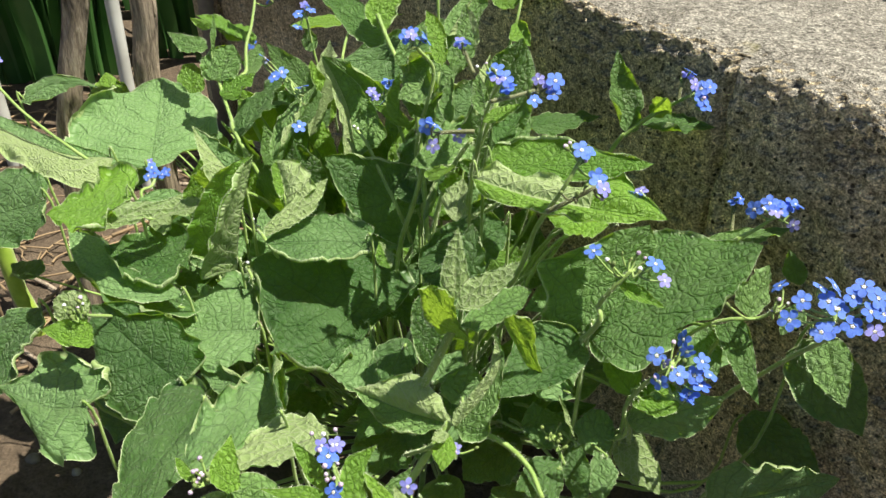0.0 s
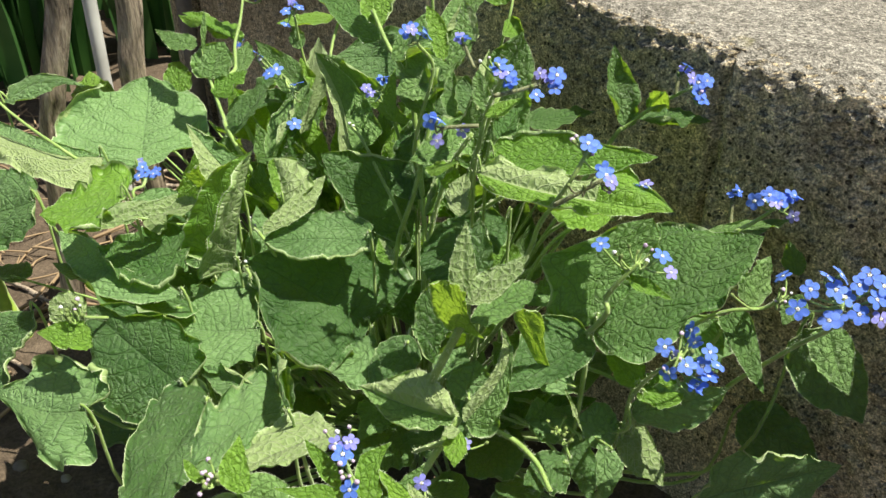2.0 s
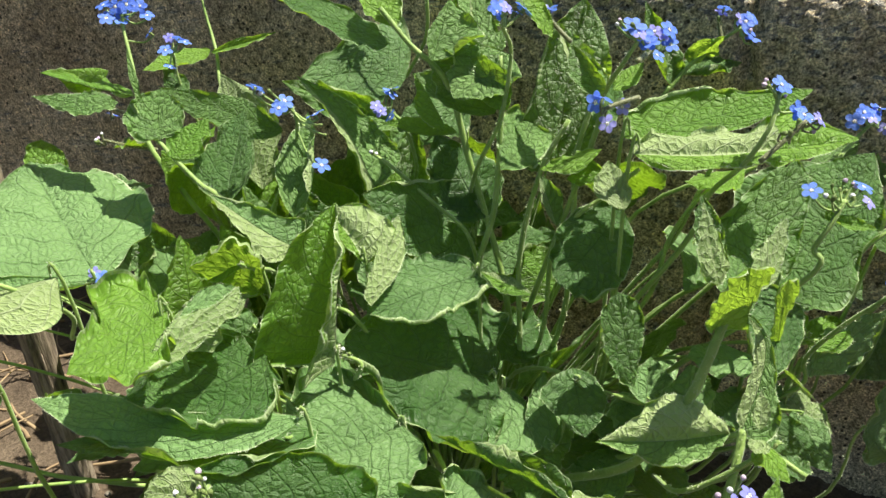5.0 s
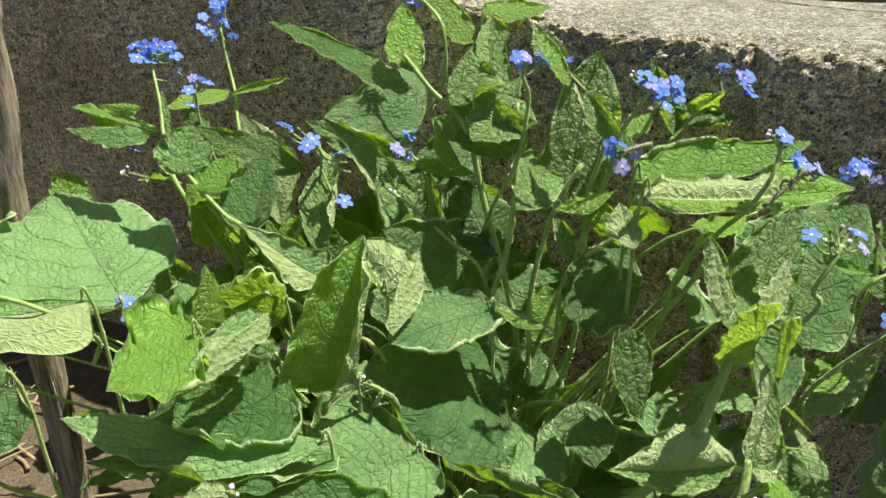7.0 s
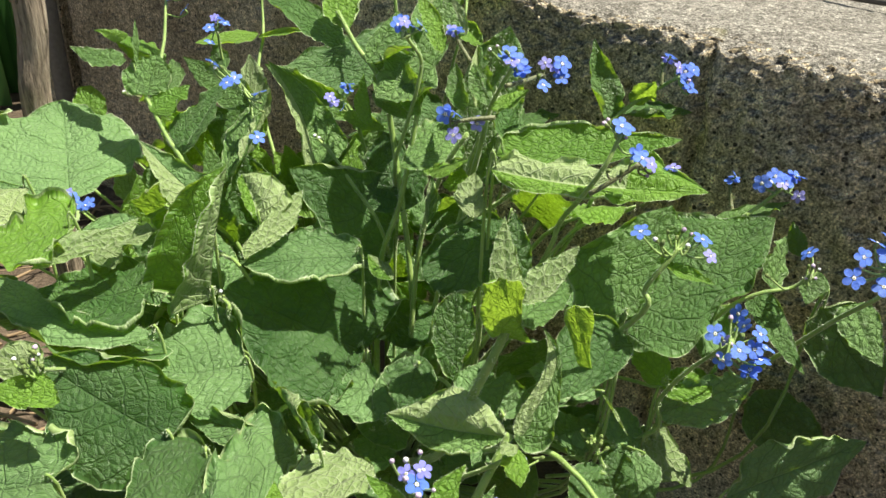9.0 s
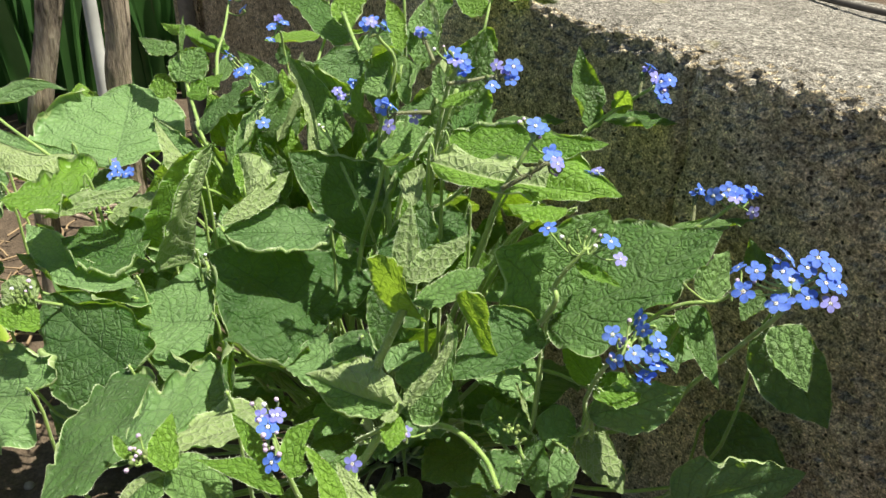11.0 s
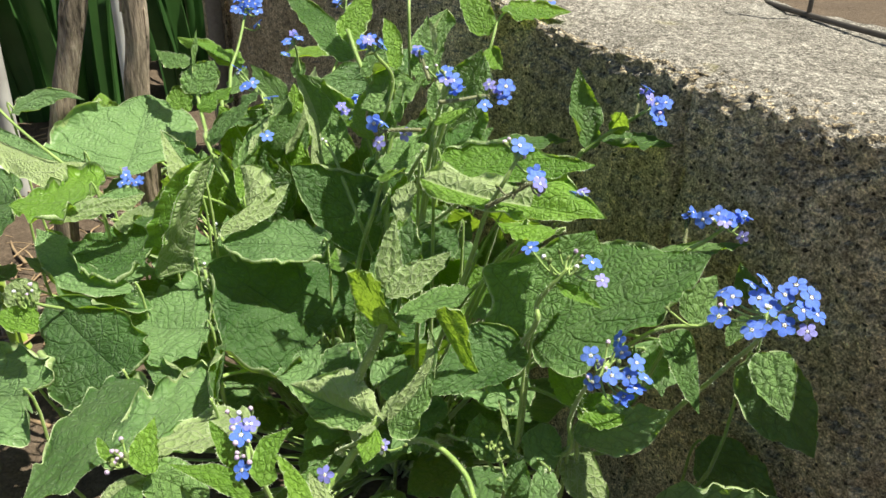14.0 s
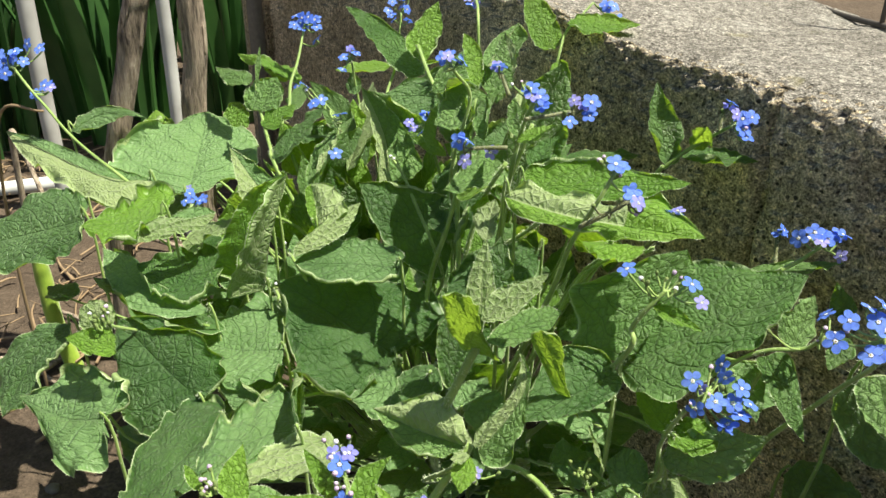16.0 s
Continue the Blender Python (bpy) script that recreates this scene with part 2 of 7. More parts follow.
    lf = ramp(N, L, lich.outputs["Fac"], [(0.66, (0, 0, 0)), (0.72, (1, 1, 1))])
    col = mixed(N, L, maths(N, L, "MULTIPLY", maths(N, L, "MULTIPLY", lf, up), 0.22), col, (0.36, 0.33, 0.12))
    # trowel streaks and hairline cracks along the top
    flow = N.new("ShaderNodeMapping")
    flow.inputs["Rotation"].default_value = (0, 0, radians(54.4))
    flow.inputs["Scale"].default_value = (5.0, 48.0, 5.0)
    L.new(co.outputs["Object"], flow.inputs[0])
    streak = node(N, "ShaderNodeTexNoise", Scale=1.0, Detail=4.0, Roughness=0.6, Distortion=0.6)
    L.new(flow.outputs[0], streak.inputs["Vector"])
    thin = maths(N, L, "ABSOLUTE", maths(N, L, "SUBTRACT", streak.outputs["Fac"], 0.47))
    crack = maths(N, L, "MULTIPLY", maths(N, L, "SUBTRACT", 1.0, maths(N, L, "MULTIPLY", thin, 60.0), True), up)
    col = mixed(N, L, maths(N, L, "MULTIPLY", crack, 0.35), col, (0.10, 0.095, 0.085))
    # pale lime stains on the face
    stain = node(N, "ShaderNodeTexNoise", Scale=16.0, Detail=6.0, Roughness=0.7)
    L.new(co.outputs["Object"], stain.inputs["Vector"])
    sf = ramp(N, L, stain.outputs["Fac"], [(0.58, (0, 0, 0)), (0.72, (1, 1, 1))])
    col = mixed(N, L, maths(N, L, "MULTIPLY", sf, 0.30), col, (0.62, 0.60, 0.56))
    L.new(col, bsdf.inputs["Base Color"])
    bsdf.inputs["Roughness"].default_value = 0.92
    bsdf.inputs["Specular IOR Level"].default_value = 0.25
    h = maths(N, L, "ADD", maths(N, L, "MULTIPLY", grit, 0.7), maths(N, L, "MULTIPLY", sand, 0.4))
    h = maths(N, L, "ADD", h, maths(N, L, "MULTIPLY", gsep.outputs[0], 0.25))
    h = maths(N, L, "SUBTRACT", h, maths(N, L, "MULTIPLY", hole, 1.6))
    bump = node(N, "ShaderNodeBump", Strength=1.0, Distance=0.0034)
    L.new(h, bump.inputs["Height"])
    L.new(bump.outputs[0], bsdf.inputs["Normal"])
    return m


def soil():
    m, N, L, bsdf = mat("damp_garden_soil")
    co = N.new("ShaderNodeTexCoord")

    def tex(scale, detail=6.0):
        t = node(N, "ShaderNodeTexNoise", Scale=scale, Detail=detail, Roughness=0.68)
        L.new(co.outputs["Object"], t.inputs["Vector"])
        return t.outputs["Fac"]
    a, b, c = tex(7.0), tex(70.0), tex(420.0, 4.0)
    col = ramp(N, L, maths(N, L, "ADD", maths(N, L, "MULTIPLY", a, 0.4), maths(N, L, "MULTIPLY", b, 0.6)),
               [(0.3, (0.055, 0.04, 0.03)), (0.55, (0.12, 0.09, 0.068)), (0.75, (0.22, 0.17, 0.13))])
    col = mixed(N, L, 0.8, col, ramp(N, L, c, [(0.3, (0.5, 0.48, 0.45)), (0.52, (1, 1, 1)), (0.75, (1.5, 1.45, 1.4))]), "MULTIPLY")
    L.new(col, bsdf.inputs["Base Color"])
    bsdf.inputs["Roughness"].default_value = 0.95
    bsdf.inputs["Specular IOR Level"].default_value = 0.2
    bump = node(N, "ShaderNodeBump", Strength=1.0, Distance=0.004)
    L.new(maths(N, L, "ADD", b, maths(N, L, "MULTIPLY", c, 0.5)), bump.inputs["Height"])
    L.new(bump.outputs[0], bsdf.inputs["Normal"])
    return m


def bark():
    m, N, L, bsdf = mat("stringy_vine_bark")
    co = N.new("ShaderNodeTexCoord")
    mp = N.new("ShaderNodeMapping")
    mp.inputs["Scale"].default_value = (1, 1, 0.12)
    L.new(co.outputs["Object"], mp.inputs[0])

    def tex(scale):
        t = node(N, "ShaderNodeTexNoise", Scale=scale, Detail=6.0, Roughness=0.7)
        L.new(mp.outputs[0], t.inputs["Vector"])
        return t.outputs["Fac"]
    a, b = tex(180.0), tex(650.0)
    f = maths(N, L, "ADD", maths(N, L, "MULTIPLY", a, 0.65), maths(N, L, "MULTIPLY", b, 0.35))
    L.new(ramp(N, L, f, [(0.38, (0.05, 0.038, 0.03)), (0.5, (0.30, 0.235, 0.185)), (0.64, (0.58, 0.48, 0.39))]), bsdf.inputs["Base Color"])
    bsdf.inputs["Roughness"].default_value = 0.9
    bump = node(N, "ShaderNodeBump", Strength=1.0, Distance=0.003)
    L.new(f, bump.inputs["Height"])
    L.new(bump.outputs[0], bsdf.inputs["Normal"])
    return m


CONCRETE, SOIL, BARK = concrete(), soil(), bark()


# ---------------------------------------------------------------- builders
def part(name, bm, material, parent=None, label="", smooth=True):
    """Links a bmesh as one mesh object, under a thing or a part."""
    me = bpy.data.meshes.new(name)
    bm.to_mesh(me)
    bm.free()
    for m in (material if isinstance(material, (list, tuple)) else [material]):
        me.materials.append(m)
    if smooth:
        me.polygons.foreach_set("use_smooth", [True] * len(me.polygons))
    ob = new(name, me)
    ob.parent = parent
    if label:
        ob["label"] = label
    return ob


def empty(name, at=(0, 0, 0)):
    ob = new(name)
    ob.location = at
    ob.empty_display_size = 0.02
    return ob


def bezier(points, n):
    """Smooth curve through the given points (Catmull-Rom), n steps a span."""
    pts = [Vector(p) for p in points]
    pts = [pts[0] * 2 - pts[1]] + pts + [pts[-1] * 2 - pts[-2]]
    out = []
    for i in range(1, len(pts) - 2):
        a, b, c, d = pts[i - 1:i + 3]
        for k in range(n + (i == len(pts) - 3)):
            t = k / n
            out.append(0.5 * ((2 * b) + (c - a) * t + (2 * a - 5 * b + 4 * c - d) * t * t + (3 * b - a - 3 * c + d) * t ** 3))
    return out


def tube(bm, path, r0, r1, sides=8, uneven=0.0, seed=0.0, mat_index=0, cap=True):
    """A tapered round bar along a path, with an uneven girth where asked."""
    rings = []
    last = None
    for i, p in enumerate(path):
        d = (path[min(i + 1, len(path) - 1)] - path[max(i - 1, 0)]).normalized()
        side = last - d * last.dot(d) if last is not None else d.orthogonal()
        side.normalize()
        last = side
        up = d.cross(side)
        r = r0 + (r1 - r0) * i / max(1, len(path) - 1)
        ring = []
        for k in range(sides):
            a = 2 * math.pi * k / sides
            q = side * math.cos(a) + up * math.sin(a)
            f = 1 + uneven * noise.noise((q * 1.6) + Vector((seed, i * 0.22, seed * 2)))
            ring.append(bm.verts.new(p + q * r * f))
        rings.append(ring)
    for a, b in zip(rings, rings[1:]):
        for k in range(sides):
            f = bm.faces.new((a[k], a[(k + 1) % sides], b[(k + 1) % sides], b[k]))
            f.material_index = mat_index
    if cap and sides > 2:
        for ring in (rings[0][::-1], rings[-1]):
            bm.faces.new(ring).material_index = mat_index


def hairs(bm, path, r, count, length, rng, mat_index=1):
    """Short bristles standing off a stalk."""
    for _ in range(count):
        i = rng.randrange(1, len(path) - 1)
        p = path[i].lerp(path[i + 1], rng.random())
        d = (path[i + 1] - path[i - 1]).normalized()
        q = Vector((rng.gauss(0, 1), rng.gauss(0, 1), rng.gauss(0, 1)))
        q = (q - d * q.dot(d)).normalized()
        s = d.cross(q) * 0.00012
        e = p + q * (r + length * rng.uniform(0.5, 1.0)) + d * length * rng.uniform(-0.3, 0.5)
        f = bm.faces.new((bm.verts.new(p + q * r * 0.8 - s), bm.verts.new(p + q * r * 0.8 + s), bm.verts.new(e)))
        f.material_index = mat_index

# ---------------------------------------------------------------- setting
ALONG = Vector((0.5818, -0.8133, 0))          # along the wall, towards the viewer's right
OUT = Vector((-0.8133, -0.5818, 0))           # out of the wall's face, towards the plant
JOINT = Vector((0.1217, 0.3314, 0))           # foot of the formwork joint in the face
WALL_TOP, WALL_DEEP = 0.254, 0.182


def wall_point(s, out, z):
    return JOINT + ALONG * s + OUT * out + Vector((0, 0, z))


def rough(p, scale, octaves=4):
    return noise.fractal(p * scale, 0.8, 2.0, octaves, noise_basis="PERLIN_ORIGINAL")


def pit(p, cell, size):
    """Depth 0..1 of the air holes left in the cast face."""
    d, pts = noise.voronoi(p / cell, distance_metric="DISTANCE", exponent=2.5)
    keep = noise.cell(pts[0] * 7.3 + Vector((3.1, 1.7, 9.2)))
    r = size / cell * (0.35 + 0.75 * abs(keep))
    return max(0.0, 1 - (d[0] / r) ** 2) if abs(keep) > 0.25 else 0.0


def concrete_wall():
    """Old cast block: rough pitted face, crumbling front edge, uneven top; one closed sheet of profile lines."""
    bm = bmesh.new()
    s_list = []
    s = -0.60
    while s < 0.62:
        s_list.append(s)
        s += 0.0015 if -0.14 < s < 0.20 else 0.005
    profile = [(0.0, -0.06 + 0.012 * i) for i in range(6)]
    z = 0.012
    while z < WALL_TOP - 0.006:
        profile.append((0.0, z))
        z += 0.0015 if z > 0.06 else 0.006
    for k in range(8):
        a = radians(90 * k / 7)
        profile.append((-0.006 + 0.006 * math.cos(a), WALL_TOP - 0.005 + 0.005 * math.sin(a)))
    o = -0.0075
    while o > -WALL_DEEP:
        profile.append((o, WALL_TOP))
        o -= 0.0017 if o > -0.03 else 0.0034
    profile += [(-WALL_DEEP - 0.006, WALL_TOP - 0.01), (-WALL_DEEP - 0.006, -0.06)]
    grid = []
    for s in s_list:
        row = []
        step = -0.0045 if s < 0 else 0.0
        for o, z in profile:
            p = wall_point(s, o, z)
            groove = (0.008 + 0.004 * noise.noise(Vector((2, 5, z * 60)))) * math.exp(-((s + 0.004 * noise.noise(Vector((3, 0, z * 45)))) / 0.0034) ** 2)
            facing = 1.0 if o > -0.001 else max(0.0, 1 + o / 0.012)
            topness = 1 - facing
            r = rough(p, 22) * 0.0022 + rough(p, 90, 3) * 0.0012 + rough(p, 330, 2) * 0.0009
            edge = math.exp(-(((o + 0.004) / 0.02) ** 2)) * math.exp(-(((WALL_TOP - z) / 0.022) ** 2))
            crumble = edge * (0.0015 + 0.0035 * abs(rough(p + Vector((5, 0, 0)), 45, 4)) + 0.0042 * rough(p, 190, 3))
            out = o + facing * (r + step - groove * (1.0 if z > 0.02 else 0.0)) - crumble * 0.6
            zz = z + topness * (r * 0.45 + 0.003 * rough(p, 7, 2)) - crumble * 0.5 + max(0.0, z - 0.15) / 0.104 * 0.013 * max(0.0, min(1.0, (-s - 0.07) / 0.10))
            if facing > 0.5 and -0.20 < s < 0.22 and z < WALL_TOP - 0.016:
                out -= 0.0014 * pit(p, 0.0078, 0.0030) + 0.0030 * pit(p + Vector((4, 2, 1)), 0.030, 0.0040)
            row.append(bm.verts.new(wall_point(s, out, zz)))
        grid.append(row)
    for a, b in zip(grid, grid[1:]):
        for k in range(len(profile) - 1):
            bm.faces.new((a[k], b[k], b[k + 1], a[k + 1]))
    bm.faces.new(grid[0])
    bm.faces.new(grid[-1][::-1])
    bm.normal_update()
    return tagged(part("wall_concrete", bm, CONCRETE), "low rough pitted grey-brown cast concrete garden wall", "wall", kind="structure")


concrete_wall()


def ground_height(x, y):
    p = Vector((x, y, 0))
    near = max(0.0, 1 - p.length / 3)
    return near * (0.010 * noise.noise(p * 6) + 0.006 * noise.noise(p * 21) + 0.0035 * rough(p, 60, 3))


def ground():
    """One sheet of soil out to the horizon, finely broken near the plant."""
    bm = bmesh.new()

    def axis(lo, hi, step):
        a = [lo + step * i for i in range(int((hi - lo) / step) + 1)]
        far = [0.15, 0.5, 1.5, 5, 20, 80, 400]
        return [lo - f for f in reversed(far)] + a + [hi + f for f in far]
    xs, ys = axis(-0.75, 0.35, 0.008), axis(-0.1, 1.3, 0.008)
    grid = [[bm.verts.new((x, y, ground_height(x, y))) for y in ys] for x in xs]
    for a, b in zip(grid, grid[1:]):
        for k in range(len(ys) - 1):
            bm.faces.new((a[k], b[k], b[k + 1], a[k + 1]))
    return tagged(part("ground", bm, SOIL), "dark crumbly damp garden soil", "soil", kind="structure")


ground()

# ---------------------------------------------------------------- the plant
PLANT = tagged(empty("forget_me_not_plant", (-0.03, 0.34, 0.0)), "bushy perennial with heart-shaped rough leaves and small blue flowers", "plant")


def outline(u, kind, sharp):
    """Half-width of the blade from base (0) to tip (1); 1 at its widest; sharp near 1 gives a straight-sided point."""
    if kind == "heart":
        a = min(1.0, u / 0.30)
        w = math.sqrt(max(0.0, 1 - (1 - a) ** 2)) if u < 0.30 else 1 - ((u - 0.30) / 0.70) ** sharp
    else:
        a = min(1.0, u / 0.38)
        w = a ** 0.62 * (1.55 - 0.55 * a) / 1.0 if u < 0.38 else 1 - ((u - 0.38) / 0.62) ** sharp
        w = min(w, 1.0)
    return max(w, 0.004)


LEAF_COUNT = [0]
OUTER = []


def leaf(base, tip, left, right, kind="heart", bow=0.0, cup=0.0, roll=(0.0, 0.0), wave=0.09, lobe=0.22, mats=(LEAF_TOP, LEAF_UNDER), under=(False, False),
         stalk=None, stalk_r=0.0009, parent=None, name="leaf", label="", steps=32, curl=1.0, sharp=0.0):
    """A blade from base to tip whose left and right margins pass near the given points where it is widest.
    bow: arch of the midrib (of its length); cup: hollow of each half; roll: degrees by which each margin rolls up; wave: crinkle of the margin;
    curl: how much the margins also roll up here and there of themselves."""
    LEAF_COUNT[0] += 1
    seed = LEAF_COUNT[0] * 3.17
    par = parent or PLANT
    org = PLANT.matrix_basis.translation
    B, T, Lp, Rp = (Vector(p) for p in (base, tip, left, right))
    if len(OUTER) < 175 and (T - B).length > 0.02:
        OUTER.append((B, T))
    axis = T - B
    length = axis.length
    ax = axis / length
    uw = 0.30 if kind == "heart" else 0.38
    n0 = (Rp - Lp).cross(axis).normalized()
    M = B + axis * 0.5 + n0 * bow * length

    def mid(u):
        return B * (1 - u) ** 2 + (2 * M - 0.5 * (B + T)) * 2 * u * (1 - u) + T * u * u
    own = random.Random(LEAF_COUNT[0] * 5)
    flat = 0.40 if max(abs(roll[0]), abs(roll[1])) > 25 else 0.54
    sharp = sharp or own.uniform(1.22, 1.6)
    sides = [Lp - mid(uw), Rp - mid(uw)]
    # the margins' points may lie ahead of or behind the widest place: keep only what is across the midrib
    sides = [(v - ax * v.dot(ax) * 0.45) * 1.06 for v in sides]
    bm = bmesh.new()
    size = bm.loops.layers.uv.new("size")
    shape = bm.loops.layers.uv.new("shape")
    rows = []
    vs = [0, 0.14, 0.30, 0.45, 0.57, 0.67, 0.76, 0.84, 0.91, 0.982, 1.0]
    cols = [(-1, v) for v in reversed(vs[1:])] + [(1, 0.0)] + [(1, v) for v in vs[1:]]
    for i in range(steps + 1):
        u = (i / steps) ** 1.15
        w = outline(u, kind, sharp)
        m = mid(u)
        row = []
        for h, v in cols:
            s = sides[0] if h < 0 else sides[1]
            sl = s.length
            sd = s / sl
            nrm = (ax.cross(sd) if h < 0 else sd.cross(ax)).normalized()
            given = roll[0] if h < 0 else roll[1]
            lift = noise.noise(Vector((u * 2.6 + seed, h * 7.0, seed * 0.7)))
            turn = radians(given * (1 + 0.35 * lift) + curl * 280 * max(0.0, lift - 0.03) - curl * 60 * max(0.0, -lift - 0.15)) * min(1.0, w * 1.5)
            # across: straight part, then the margin rolls over
            r0 = flat
            bend = 0.0
            d = v * w * sl
            if turn and v > r0:
                span = (1 - r0) * w * sl
                a = turn * ((v - r0) / (1 - r0))
                bend = a
                k = abs(a) if abs(a) > 1e-4 else 1e-4
                arc = (v - r0) * w * sl
                rr = arc / k
                off_s = r0 * w * sl + rr * math.sin(k)
                off_n = rr * (1 - math.cos(k)) * (1 if turn > 0 else -1)
            else:
                off_s, off_n = d, 0.0
            off_n += cup * sl * w * 4 * v * (1 - v) * -1.0
            crease = 0.05 * sl * w * math.exp(-(v / 0.12) ** 2)
            back = lobe * length * (max(0.0, 1 - u / 0.30) ** 1.6) * v ** 1.3 if kind == "heart" else 0.0
            p = m + sd * off_s + nrm * (off_n - crease) - ax * back
            q = Vector((u * 5 + seed, h * v * 1.5 + seed * 0.3, seed))
            ruff = wave * sl * ((v ** 2.0) * (1.9 * noise.noise(q * 0.9) + 0.8 * noise.noise(q * 2.1)) + (v ** 5) * 0.55 * math.sin(u * 25 + seed + 5 * noise.noise(q)))
            ripple = 0.04 * sl * w * noise.noise(q * 0.9 + Vector((0, 0, 4))) + 0.014 * sl * noise.noise(q * 2.6)
            ripple += 0.016 * sl * w * math.sin((u - 0.34 * v ** 1.3) * 2 * math.pi * 6) * min(1, v * 4) * (1 - v * 0.5)
            p += nrm * (ruff * min(1, w * 2.5) + ripple)
            if v > 0.7:
                p += sd * sl * ((v - 0.7) / 0.3) ** 1.5 * (0.02 * math.sin(u * 60 + seed) + 0.09 * noise.noise(q * 1.5) + 0.05 * noise.noise(q * 4.0)) * min(1, w * 2)
            row.append((bm.verts.new(p - org), (h * v, u), (h * v * w * sl + seed, u * length), bend))
        rows.append(row)
    for a, b in zip(rows, rows[1:]):
        for k in range(len(cols) - 1):
            q = (a[k], a[k + 1], b[k + 1], b[k])
            try:
                f = bm.faces.new([x[0] for x in q])
            except ValueError:
                continue
            vm = (cols[k][0] * cols[k][1] + cols[k + 1][0] * cols[k + 1][1]) / 2
            half = 0 if vm < 0 else 1
            over = sum(x[3] for x in q) / 4 > 1.35
            f.material_index = 2 if abs(vm) > 0.985 else (1 if under[half] != over else 0)
            for lp, x in zip(f.loops, q):
                lp[shape].uv = x[1]
                lp[size].uv = x[2]
    bmesh.ops.remove_doubles(bm, verts=bm.verts, dist=1e-6)
    ob = part(name, bm, [mats[0], mats[1], LEAF_RIM], par, label)
    if stalk:
        sb = bmesh.new()
        down = -n0
        path = [p - org for p in bezier([*stalk, B + down * 0.0016 - ax * 0.001, B + down * 0.0014 + ax * 0.002], 6)]
        tube(sb, path, stalk_r * 1.35, stalk_r * 0.45, 8)
        rng = random.Random(LEAF_COUNT[0])
        hairs(sb, path, stalk_r, 80, 0.0012, rng)
        part("leaf_stalk", sb, [STEM, HAIR], ob)
    return ob


def margin_hairs(bm, line, outs, count, length, rng, mat_index):
    """Fine bristles along a leaf's edge."""
    for _ in range(count):
        i = rng.randrange(1, len(line) - 2)
        f = rng.random()
        p = line[i].lerp(line[i + 1], f)
        along = (line[i + 1] - line[i]).normalized()
        o = outs[i].normalized() + along * rng.uniform(-0.5, 0.5) + Vector([rng.gauss(0, 0.25) for _ in range(3)])
        s = along * 0.00005
        f = bm.faces.new((bm.verts.new(p - s), bm.verts.new(p + s), bm.verts.new(p + o * length * rng.uniform(0.5, 1.1))))
        f.material_index = mat_index


